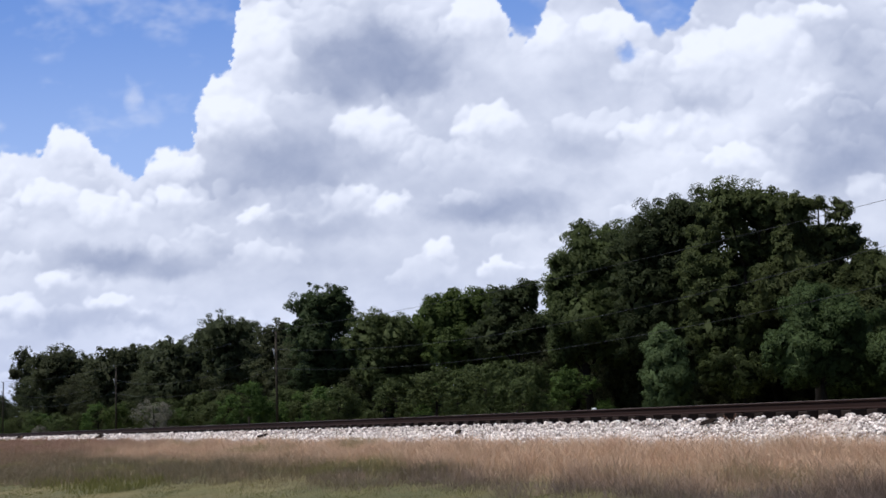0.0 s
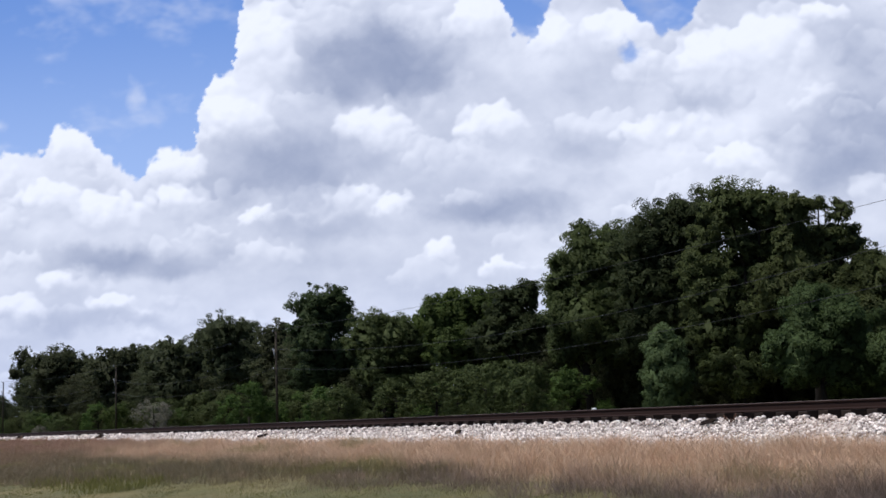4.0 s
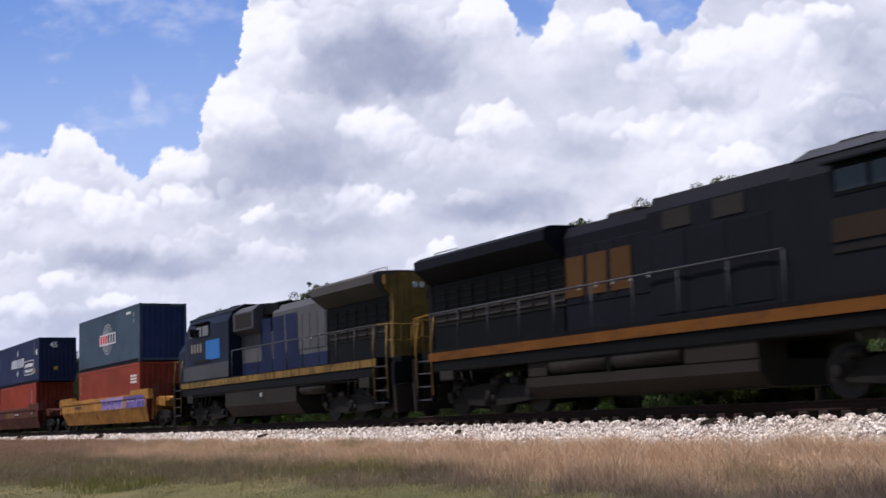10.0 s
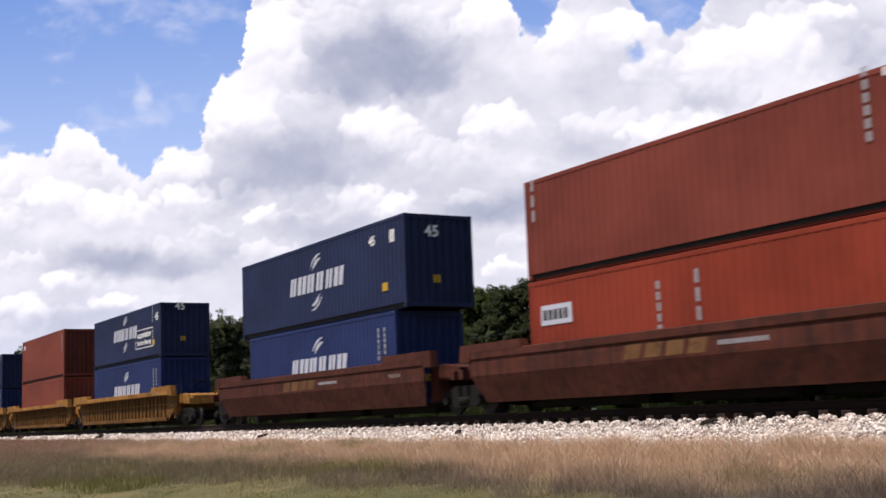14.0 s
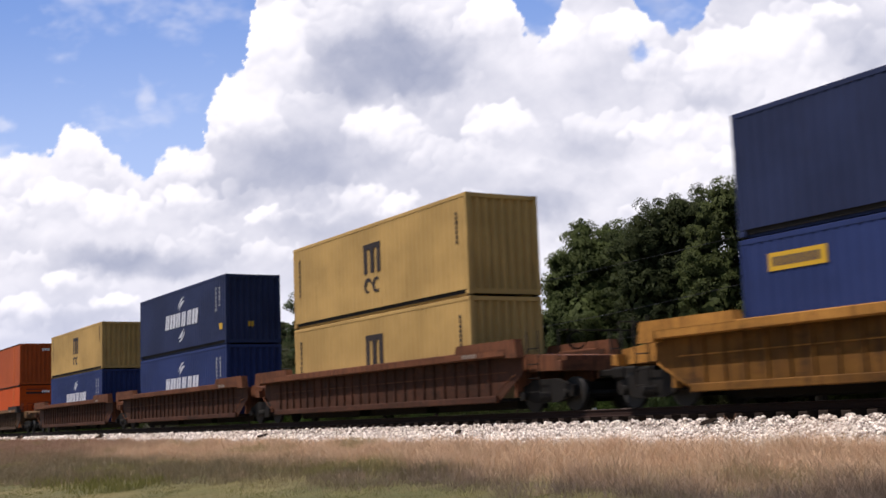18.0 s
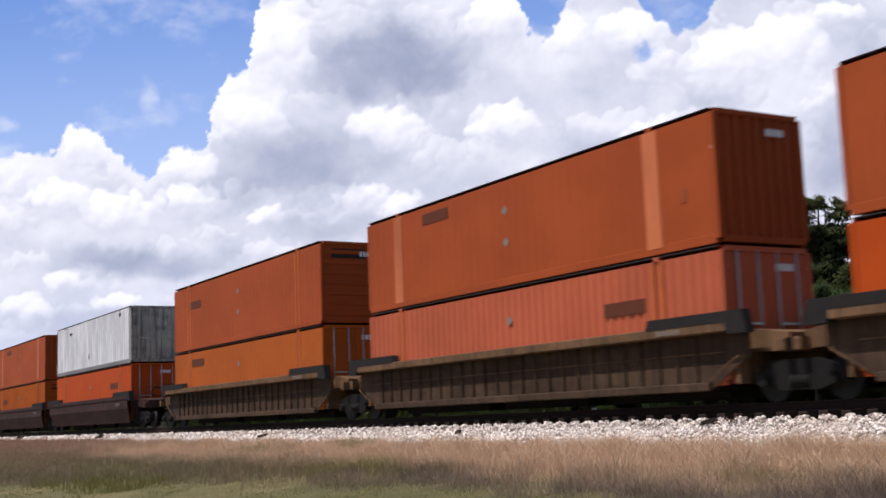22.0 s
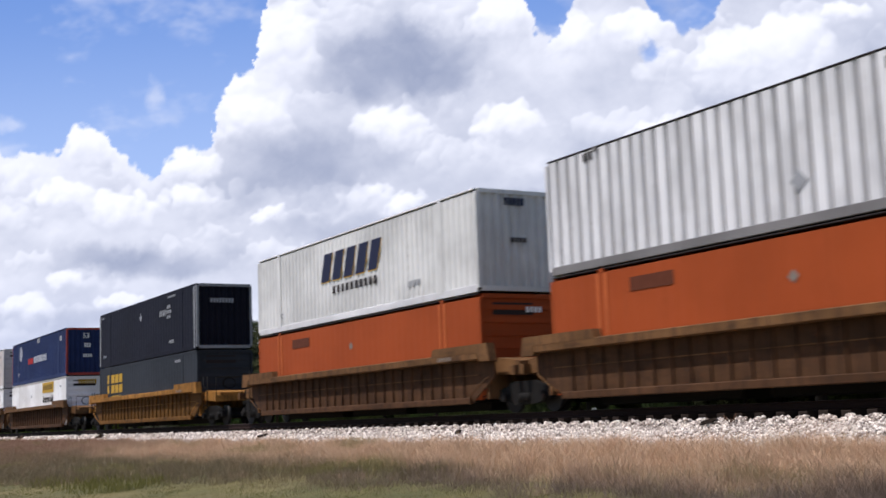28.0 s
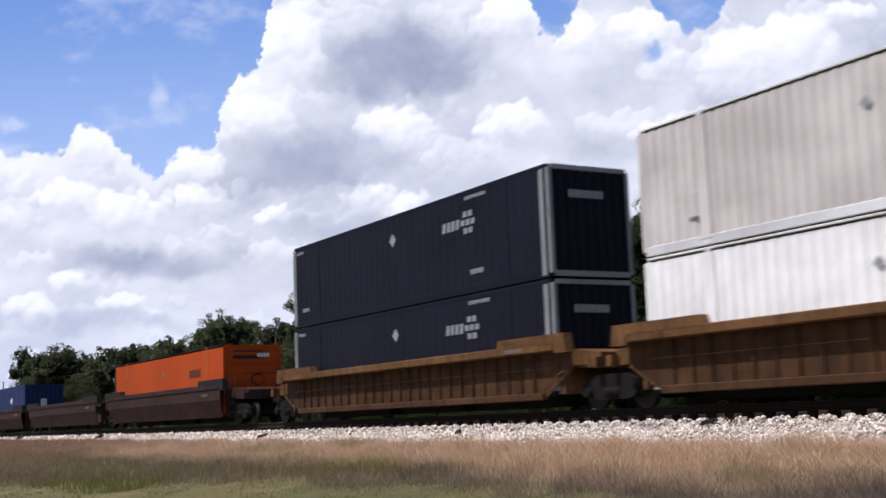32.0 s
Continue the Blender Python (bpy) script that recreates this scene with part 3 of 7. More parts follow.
# ---- tall dry grass and lawn ----
def grass_edge(x):
    edge = np.interp(x, [-60, -38.5, -35, -29, -23.5, -17, -14.3, -13, -12], [6.5, 7.0, 9.1, 10.2, 10.7, 11.1, 11.2, 10.9, 10.4])
    return edge + 0.25 * np.sin(x * 0.9) + 0.15 * np.sin(x * 2.3)


def blades(name, n, area, height, width, material, label, seed, keep=None, bend=0.5, heads=False):
    rng = np.random.default_rng(seed)
    x0, x1, y0, y1 = area
    # more blades where the camera is near
    x = x1 - (x1 - x0) * rng.uniform(0, 1, n) ** 1.7
    y = rng.uniform(y0, y1, n)
    tuft = np.sin(x * 1.7 + y * 2.1) * np.sin(x * 0.63 - y * 1.3) + 0.6 * np.sin(x * 4.1 + 1.3) * np.sin(y * 5.3)
    ok = (y > grass_edge(x) + rng.normal(0, 0.45, n)) if keep is None else keep(x, y)
    ok &= rng.uniform(-1.1, 1.2, n) < tuft + 0.75
    x, y, tuft = x[ok], y[ok], tuft[ok]
    n = len(x)
    grow = np.clip((-x - 12) / 60, 0, 1)
    h = height * rng.uniform(0.45, 1.15, n) * (1 + 0.18 * tuft)
    if keep is None:
        h *= np.clip(0.3 + (y - grass_edge(x)) / 2.2, 0.3, 1.0) * lerp(0.68, 1.08, (y - 12.0) / 3.0)
    w = width * rng.uniform(0.6, 1.5, n) * (1 + 1.6 * grow)
    a = rng.uniform(0, 6.283, n)
    lean = rng.normal(0, bend, (n, 2)) * h[:, None]
    z = ground_z(x, y) - 0.02
    dx, dy = np.cos(a) * w, np.sin(a) * w
    mid = np.stack([x + lean[:, 0] * 0.35, y + lean[:, 1] * 0.35, z + h * 0.6], -1)
    top = np.stack([x + lean[:, 0], y + lean[:, 1], z + h * 0.95], -1)
    side = np.stack([dx, dy, np.zeros(n)], -1)
    root = np.stack([x, y, z], -1)
    fat = 1.5 if heads else 0.75
    v = np.stack([root - side * 0.6, root + side * 0.6, mid - side * fat, mid + side * fat, top], 1)
    i = 5 * np.arange(n)[:, None]
    f = np.concatenate([i + [0, 1, 3], i + [0, 3, 2], i + [2, 3, 4]], 1).reshape(-1, 3)
    ob = new(name, big_mesh(name, v.reshape(-1, 3), f, material))
    tagged(ob, label, "grass", kind="stuff")


blades("tall_grass", 860000, (-120, -8, 7.0, 16.4), 0.44, 0.0018, M["dry_grass"], "tall dry straw-coloured and reddish grass in seed", 11)
blades("seed_heads", 150000, (-120, -8, 7.4, 16.4), 0.50, 0.0022, M["dry_grass"], "feathery pale seed heads of dry grass", 12, heads=True)
blades("lawn_grass", 200000, (-70, -8, 4.0, 13.0), 0.05, 0.0035, M["lawn_blade"], "short mown lawn grass", 13, keep=lambda x, y: y < grass_edge(x) + 1.0)


def ellipse(cx, cy, rx, ry):
    return lambda x, y: np.hypot((x - cx) / rx, (y - cy) / ry) + 0.5 * np.sin(x * 2.7) * np.sin(y * 3.1) + np.random.default_rng(5).normal(0, 0.3, len(x)) < 1


M["weed"] = foliage("weed_blade", (92, 92, 44), (128, 122, 70), 0.1)
for k, (cx, cy, rx, ry, n) in enumerate(((-35.0, 8.9, 4.2, 1.3, 3800), (-25.5, 12.6, 4.2, 1.0, 4200), (-17.6, 15.2, 0.9, 0.6, 1500), (-44.0, 10.5, 5.0, 0.9, 3000))):
    blades("green_weeds", n, (cx - rx, cx + rx, cy - ry, cy + ry), 0.26, 0.004, M["weed"], "patch of green weeds among the dry grass", 31 + k, keep=ellipse(cx, cy, rx, ry), bend=0.4)


# ---- trees ----
def leaf_cloud(rng, centres, radii, count, size):
    """Small folded leaves, gathered round the clump centres."""
    k = rng.integers(0, len(centres), count)
    d = rng.normal(size=(count, 3))
    d /= np.linalg.norm(d, axis=1)[:, None]
    r = radii[k] * (0.25 + 0.85 * rng.uniform(0, 1, count) ** 0.7)
    p = centres[k] + d * r[:, None] * np.array([1, 1, 0.72])
    nrm = d * 1.0 + rng.normal(size=(count, 3)) * 0.33 + np.array([0, 0, 0.35])
    nrm /= np.linalg.norm(nrm, axis=1)[:, None]
    t = np.cross(nrm, rng.normal(size=(count, 3)))
    t /= np.linalg.norm(t, axis=1)[:, None] + 1e-9
    b = np.cross(nrm, t)
    s = size * rng.uniform(0.55, 1.4, count)[:, None]
    v = np.stack([p - t * s, p - b * s * 0.5 + nrm * s * 0.15, p + t * s, p + b * s * 0.5 + nrm * s * 0.15], 1)
    i = 4 * np.arange(count)[:, None]
    return v.reshape(-1, 3), np.concatenate([i + [0, 1, 2], i + [0, 2, 3]], 1).reshape(-1, 3), d


def tree_meshes(name, seed, h, w, clumps, leaves, leaf, low=0.12, kind="round", mat="leaf", fat=0.13, lobe=1.0):
    """Crown and trunk of one tree of height h and width w."""
    rng = np.random.default_rng(seed)
    # clump centres fill an uneven crown
    a = rng.uniform(0, 6.283, clumps)
    q = rng.uniform(0, 1, clumps)
    if kind == "cone":
        prof = (1 - q) ** 0.75 * 0.95 + 0.1
    elif kind == "egg":
        prof = np.sqrt(np.clip(1 - (2 * q - 0.85) ** 2, 0.12, 1))
    elif kind == "bush":
        prof = np.sqrt(np.clip(1 - q ** 2, 0, 1))
    else:
        prof = np.sqrt(np.clip(1 - (1.7 * q - 0.75) ** 2, 0.03, 1))
    lobes = 1 + lobe * 0.22 * np.sin(a * 3 + seed) + lobe * 0.16 * np.sin(a * 5 + q * 9 + seed * 2)
    r = w / 2 * prof * (lobes * rng.uniform(0.45, 1.0, clumps) ** 0.5 if kind != "egg" else rng.uniform(0.62, 0.8, clumps))
    c = np.stack([r * np.cos(a), r * np.sin(a), h * (low + (0.96 - low) * q)], -1)
    c[:, 2] += h * 0.03 * np.sin(a * 4 + seed)
    rad = w * fat * rng.uniform(0.6, 1.25, clumps)
    # each clump carries many sprays of leaves on its outside
    k = np.repeat(np.arange(clumps), 16)
    d = rng.normal(size=(len(k), 3)) + np.array([0, 0, 0.35])
    d /= np.linalg.norm(d, axis=1)[:, None]
    sprays = c[k] + d * (rad[k] * rng.uniform(0.2, 1.12, len(k)))[:, None] * np.array([1, 1, 0.8])
    v, f, out = leaf_cloud(rng, sprays, rad[k] * rng.uniform(0.22, 0.5, len(k)), leaves, leaf)
    v[:, 2] = np.maximum(v[:, 2], 0.02)
    crown = big_mesh(name + "_crown", v, f, M[mat], True)
    # leaves of one clump catch the light together
    mid = v.reshape(-1, 4, 3).mean(1) - np.array([0, 0, h * 0.45])
    mid /= np.linalg.norm(mid, axis=1)[:, None] + 1e-9
    near = d[rng.integers(0, len(d), len(out))] * 0.25
    nrm = out * 0.7 + mid * 0.8 + near * 0.5
    nrm /= np.linalg.norm(nrm, axis=1)[:, None] + 1e-9
    crown.normals_split_custom_set_from_vertices(np.repeat(nrm, 4, 0).tolist())
    s = Shape()
    lean = rng.normal(0, 0.02 * h, 2)
    top = (lean[0], lean[1], h * 0.75)
    base = max(0.1, h * 0.02)
    s.rod((0, 0, -0.3), (lean[0] * 0.4, lean[1] * 0.4, h * 0.4), base * 1.15, 9, base * 0.75)
    s.rod((lean[0] * 0.4, lean[1] * 0.4, h * 0.4), top, base * 0.75, 8, base * 0.2)
    for k in range(9):
        t = 0.2 + 0.06 * k
        e = c[rng.integers(0, clumps)]
        s.rod((lean[0] * t, lean[1] * t, h * t), (e[0] * 0.85, e[1] * 0.85, max(e[2], h * t + 0.05 * h)), base * 0.38, 6, base * 0.08)
    trunk = s.mesh(name + "_trunk")
    trunk.materials.append(M["bark"])
    return crown, trunk


def plant(name, meshes, x, y, size, turn, label, category, group="", crown_mat=None, tall=1.0):
    ob = thing(name, pose(x, y, float(ground_z(np.array(x), np.array(y))), 0, 0, turn), label, category, group)
    ob.scale = (size, size, size * tall)
    for part_name, me in zip(("crown", "trunk"), meshes):
        o = new(part_name, me)
        o.parent = ob
    return ob


def lobed_tree(name, x, y, lobes, seed, leaf, material, label, group="trees along the railway", category="tree", cover=1.5, ragged=0.2, fill=True):
    """A tree grown lobe by lobe: each lobe (dx, dy, height, radius) is a bumpy shell of leafy sprays on a limb of its own."""
    rng = np.random.default_rng(seed)
    verts, norms, grown = [], [], []
    for dx, dy, z, r in lobes:
        grown.append((dx, dy, z, r * 1.04))
        for _ in range(7 if r > 0.7 else 3):
            d = rng.normal(size=3)
            d *= r * rng.uniform(0.6, 0.85) / np.linalg.norm(d)
            grown.append((dx + d[0], dy + d[1], z + d[2], r * rng.uniform(0.24, 0.42)))
    # smaller masses close the crown where two lobes meet
    for (ax, ay, az, ar), (bx, by, bz, br) in itertools.combinations(lobes, 2):
        if fill and math.dist((ax, ay, az), (bx, by, bz)) < 1.25 * (ar + br):
            grown.append(((ax + bx) / 2, (ay + by) / 2, (az + bz) / 2 - 0.1 * ar, 0.62 * min(ar, br)))
    for dx, dy, z, r in grown:
        c = np.array([dx, dy, z])
        n = int(10 + 34 * r)
        d = rng.normal(size=(n, 3))
        d[:, 2] = d[:, 2] * 0.9 + 0.15
        d /= np.linalg.norm(d, axis=1)[:, None]
        ball = rng.uniform(0.14, 0.30, n) * max(r, 0.8) ** 0.7
        spray = c + d * (r * rng.uniform(0.66 - ragged, 0.90 + ragged, n) - ball * 0.3)[:, None]
        per = max(10, int(cover * 9.0 * r * r / (leaf * leaf) / n))
        k = np.repeat(np.arange(n), per)
        m = len(k)
        e = rng.normal(size=(m, 3))
        e[:, 2] += 0.35
        e /= np.linalg.norm(e, axis=1)[:, None]
        p = spray[k] + e * (ball[k] * (0.55 + 0.5 * rng.uniform(0, 1, m) ** 0.6))[:, None] * np.array([1.1, 1.1, 0.9])
        face = e + rng.normal(size=(m, 3)) * 0.4 + np.array([0, 0, 0.3])
        # coarse leaves fill the inside of the lobe
        q = max(20, int(m * 0.035))
        g = rng.normal(size=(q, 3))
        g /= np.linalg.norm(g, axis=1)[:, None]
        p = np.concatenate([p, c + g * r * rng.uniform(0.3, 0.68, q)[:, None]])
        face = np.concatenate([face, g + rng.normal(size=(q, 3)) * 0.3])
        light = np.concatenate([0.4 * e + 0.35 * d[k] + rng.normal(size=(m, 3)) * 0.12, 0.5 * g])
        verts.append((p, face, np.concatenate([np.full(m, leaf), np.full(q, min(0.3 * r, leaf * 5))])))
        norms.append(light)
    p = np.concatenate([v[0] for v in verts])
    face = np.concatenate([v[1] for v in verts])
    count = len(p)
    s = (np.concatenate([v[2] for v in verts]) * rng.uniform(0.6, 1.35, count))[:, None]
    face /= np.linalg.norm(face, axis=1)[:, None]
    t = np.cross(face, rng.normal(size=(count, 3)))
    t /= np.linalg.norm(t, axis=1)[:, None] + 1e-9
    w = np.cross(face, t)
    v = np.stack([p - t * s, p - w * s * 0.5 + face * s * 0.15, p + t * s, p + w * s * 0.5 + face * s * 0.15], 1).reshape(-1, 3)
    v[:, 2] = np.maximum(v[:, 2], 0.05)
    i = 4 * np.arange(count)[:, None]
    crown = big_mesh("crown", v, np.concatenate([i + [0, 1, 2], i + [0, 2, 3]], 1).reshape(-1, 3), M[material], True)
    crown_mid = p - np.array([0, 0, 0.4 * max(l[2] for l in lobes)])
    crown_mid /= np.linalg.norm(crown_mid, axis=1)[:, None] + 1e-9
    nrm = np.concatenate(norms) + 0.6 * crown_mid + np.array([0, 0, 0.12])
    nrm /= np.linalg.norm(nrm, axis=1)[:, None] + 1e-9
    crown.normals_split_custom_set_from_vertices(np.repeat(nrm, 4, 0).tolist())
    high = max(l[2] for l in lobes)
    base = 0.024 * high
    fork = high * 0.36
    lean = rng.normal(0, 0.02 * high, 2)
    wood = Shape().path([(0, 0, -0.3), (lean[0] * 0.5, lean[1] * 0.3, fork * 0.5), (lean[0], lean[1], fork)], base, 9)
    for dx, dy, z, r in lobes:
        start = (lean[0], lean[1], min(fork, z * 0.6))
        mid = (lean[0] + dx * 0.45, lean[1] + dy * 0.45, start[2] + (z - start[2]) * 0.55)
        wood.rod(start, mid, base * 0.42, 7, base * 0.28).rod(mid, (dx, dy, z), base * 0.28, 6, base * 0.12)
        for _ in range(4):
            d = Vector(rng.normal(size=3))
            d.z = abs(d.z)
            wood.rod((dx, dy, z - 0.3 * r), Vector((dx, dy, z)) + d.normalized() * r * 0.9, base * 0.2, 5, base * 0.05)
    trunk = wood.mesh("trunk")
    trunk.materials.append(M["bark"])
    ob = thing(name, pose(x, y, float(ground_z(np.array(x), np.array(y)))), label, category, group)
    for part_name, me in (("crown", crown), ("trunk", trunk)):
        new(part_name, me).parent = ob
    return ob


FAR = [tree_meshes("wood_edge_tree", 35 + i, 11.0, 9.4, 100, 52000, 0.10, low=0.03, mat="leaf_far", fat=0.15) for i in range(3)]
DARK = [tree_meshes("dark_tree", 40 + i, 12.0, 6.6, 110, 60000, 0.085, low=0.02, mat="leaf_dark", fat=0.15, kind="egg") for i in range(2)]
SPIRE = [tree_meshes("pointed_tree", 50, 13.0, 7.0, 80, 20000, 0.14, low=0.05, kind="cone", mat="leaf_far")]
BUSH = [tree_meshes("bush", 60 + i, 4.2, 5.2, 40, 16000, 0.075, low=0.03, kind="bush", mat="leaf_light") for i in range(2)]
SHRUB = [tree_meshes("shrub", 70 + i, 4.0, 5.5, 40, 15000, 0.08, low=0.03, kind="bush") for i in range(2)]
PALE = [tree_meshes("bare_bush", 90, 3.6, 4.6, 50, 11000, 0.05, low=0.03, kind="bush", mat="leaf_grey")]

WOOD = "trees along the railway"
rng_t = random.Random(8)
OAK_LABEL = "tall spreading oak with dense dark green leaves"
# the great oaks, which together make one broad dome
lobed_tree("oak_tree", -62.1, 47.0, [(-0.4, 0.7, 10.2, 2.4), (-1.3, -0.6, 8.6, 1.7), (1.8, 1.2, 10.6, 1.9), (0.4, -0.6, 6.5, 2.3), (0.8, 2.0, 7.3, 2.2), (-1.2, -1.0, 10.2, 0.9), (-0.9, -0.9, 4.8, 1.4), (1.0, 1.0, 5.0, 1.7)], 1, 0.07, "leaf", OAK_LABEL)
lobed_tree("oak_tree", -54.9, 47.0, [(0.2, 0.6, 11.0, 2.2), (-0.5, -1.0, 10.2, 1.8), (0.9, 1.3, 8.8, 2.2), (-0.5, -0.4, 7.6, 2.3), (1.6, 2.0, 11.6, 1.9), (0.9, 0.2, 5.8, 2.0), (-1.0, -1.0, 5.2, 1.5)], 2, 0.07, "leaf_dark", OAK_LABEL)
lobed_tree("oak_tree", -48.5, 47.0, [(-0.1, -0.3, 11.6, 1.5), (1.1, 0.9, 11.3, 1.5), (-1.5, -1.0, 9.9, 0.9), (1.1, 2.3, 10.7, 1.3), (-0.2, 0.8, 7.8, 1.4), (-1.0, -0.9, 6.6, 1.7), (0.7, 0.6, 5.6, 1.5), (1.9, 1.4, 8.8, 0.8), (0.4, 0.4, 9.3, 1.0), (-0.5, -0.4, 8.6, 1.0), (-1.4, -1.3, 8.4, 1.3), (1.6, 1.6, 9.4, 0.8), (-1.2, -1.2, 4.6, 1.4), (0.1, 0.0, 4.4, 1.3), (0.2, -1.6, 2.6, 1.3), (1.7, -1.3, 2.2, 1.2)], 3, 0.07, "leaf",
           "tall open oak with sky between its limbs", cover=1.3, fill=False)
lobed_tree("oak_tree", -43.4, 47.0, [(0.2, -0.8, 10.5, 1.0), (1.0, -0.1, 10.7, 0.4), (1.3, 1.1, 10.3, 0.7), (0.9, 0.5, 8.9, 1.0), (-0.4, -0.6, 8.2, 1.0), (1.0, 1.8, 8.8, 1.0), (2.1, 2.0, 7.8, 0.8), (-0.2, -0.1, 5.8, 1.6), (1.5, 0.8, 5.6, 1.7), (-0.4, -0.4, 9.1, 1.0), (0.0, 0.0, 7.3, 1.5), (-1.2, -1.2, 6.8, 1.3), (1.5, 1.5, 6.8, 1.4), (0.4, 0.4, 4.0, 1.6)], 4, 0.065, "leaf",
           "ragged oak with several small tops", cover=1.3, fill=False)
lobed_tree("oak_tree", -49.6, 50.5, [(-2.6, 0.0, 10.9, 1.1), (-0.9, 0.4, 9.6, 1.5), (1.0, 0.0, 9.5, 1.5), (2.9, 0.2, 9.5, 1.2), (4.3, 0.0, 8.4, 1.2), (0.2, 0.2, 7.0, 1.8), (2.6, 0.2, 6.8, 1.7)], 25, 0.075, "leaf",
           "tall oak with dark green leaves behind the open oaks", cover=0.75, ragged=0.3)
lobed_tree("oak_tree", -38.3, 47.0, [(0.2, -0.8, 6.5, 1.1), (-0.7, -0.9, 4.5, 1.6), (0.8, -0.1, 5.1, 1.8), (1.1, 1.0, 7.0, 1.6), (0.0, 0.0, 2.8, 1.8), (-1.0, -0.8, 2.8, 1.3)], 5, 0.065, "leaf", OAK_LABEL)
lobed_tree("young_tree", -35.7, 39.0, [(-0.7, 0.5, 4.5, 1.4), (0.6, 0.9, 3.8, 1.4), (-0.5, -1.1, 2.8, 1.3), (0.0, 0.8, 2.3, 1.4), (1.2, 1.8, 2.4, 1.3)], 6, 0.055, "leaf_mid", "young light green broadleaf tree before the wood", ragged=0.12)
lobed_tree("young_tree", -31.0, 40.0, [(-0.3, 0.5, 4.0, 1.5), (0.6, 0.4, 2.6, 1.4), (-0.8, -0.6, 2.4, 1.4)], 7, 0.055, "leaf_mid", "young light green broadleaf tree before the wood")
lobed_tree("rounded_bush", -44.35, 38.0, [(0.0, 0.0, 1.2, 1.12), (0.0, 0.0, 2.2, 1.25), (0.0, 0.0, 3.3, 1.08), (0.0, 0.0, 4.15, 0.68)], 21, 0.05, "leaf_egg", "dense egg-shaped green bush by the railway", "", "bush", ragged=0.06)
# the middle of the wood's edge
FULL_LABEL = "broadleaf tree with a full green crown"
lobed_tree("broadleaf_tree", -68.6, 46.0, [(0.1, 0.8, 8.7, 1.2), (-0.9, -0.2, 8.1, 1.4), (-0.1, 0.6, 6.3, 1.7), (-1.4, -1.2, 6.0, 1.5)], 8, 0.08, "leaf_dark", FULL_LABEL)
lobed_tree("broadleaf_tree", -76.7, 46.0, [(-0.6, -1.4, 8.1, 1.7), (-0.5, 0.7, 8.4, 1.9), (0.5, 2.3, 8.6, 1.9), (0.3, -0.5, 5.7, 2.1), (0.8, 2.1, 5.2, 2.1)], 9, 0.085, "leaf_light", "broad domed tree with yellow-green leaves", ragged=0.1)
lobed_tree("broadleaf_tree", -86.3, 45.0, [(-0.8, -0.7, 7.5, 2.0), (0.6, 1.1, 7.3, 2.1), (1.3, 2.5, 6.7, 2.0), (-0.2, -0.3, 5.0, 2.1), (0.5, 2.4, 4.3, 2.1)], 10, 0.09, "leaf", FULL_LABEL)
lobed_tree("dark_tree", -98.1, 45.0, [(-0.3, -0.7, 10.7, 1.9), (0.0, 1.3, 11.1, 1.7), (0.0, -0.7, 8.1, 2.2), (0.2, 2.0, 9.6, 1.5), (-0.8, -0.1, 5.2, 2.2), (0.7, 1.3, 6.1, 2.0)], 11, 0.10, "leaf_dark", "tall narrow dark green tree standing above the rest", ragged=0.28)
# its far end
lobed_tree("broadleaf_tree", -118.1, 46.0, [(-1.2, -2.8, 10.1, 2.1), (-0.8, -0.2, 9.2, 2.2), (-1.1, -2.0, 6.8, 2.3), (0.2, 0.6, 6.1, 2.3)], 12, 0.11, "leaf_far", FULL_LABEL, ragged=0.26)
lobed_tree("broadleaf_tree", -110.7, 46.0, [(0.4, -0.2, 8.5, 2.2), (0.8, 1.2, 7.9, 2.0), (-0.3, 0.2, 5.2, 2.4)], 13, 0.11, "leaf_far", FULL_LABEL)
lobed_tree("broadleaf_tree", -141.8, 46.0, [(1.1, 1.6, 8.8, 2.7), (-1.0, -1.0, 8.6, 2.8), (0.5, 0.4, 5.3, 2.8), (0.2, 0.2, 7.2, 2.4)], 14, 0.13, "leaf_far", FULL_LABEL)
lobed_tree("broadleaf_tree", -164.7, 46.0, [(-0.4, 0.9, 9.0, 3.0), (-0.2, -1.8, 8.9, 2.9), (0.0, 2.7, 9.0, 3.2), (-0.4, -0.3, 5.1, 3.0), (0.0, 3.0, 4.8, 2.6)], 15, 0.15, "leaf_far", FULL_LABEL)
lobed_tree("broadleaf_tree", -196.5, 46.0, [(-0.1, -0.4, 10.8, 3.6), (0.5, 2.3, 9.0, 3.4), (-0.8, -2.6, 10.2, 3.2), (-0.2, -0.4, 5.7, 3.2), (0.4, 2.2, 5.0, 2.8)], 16, 0.17, "leaf_far", FULL_LABEL)
lobed_tree("broadleaf_tree", -228.4, 46.0, [(0.3, 0.1, 14.3, 1.8), (0.3, -0.9, 11.7, 1.4), (0.2, 1.1, 10.9, 1.6), (-0.7, 0.1, 7.2, 2.2), (0.2, 2.1, 6.1, 2.4)], 17, 0.17, "leaf_far", "thin airy tree at the end of the wood", cover=0.7, ragged=0.35)
k = 0
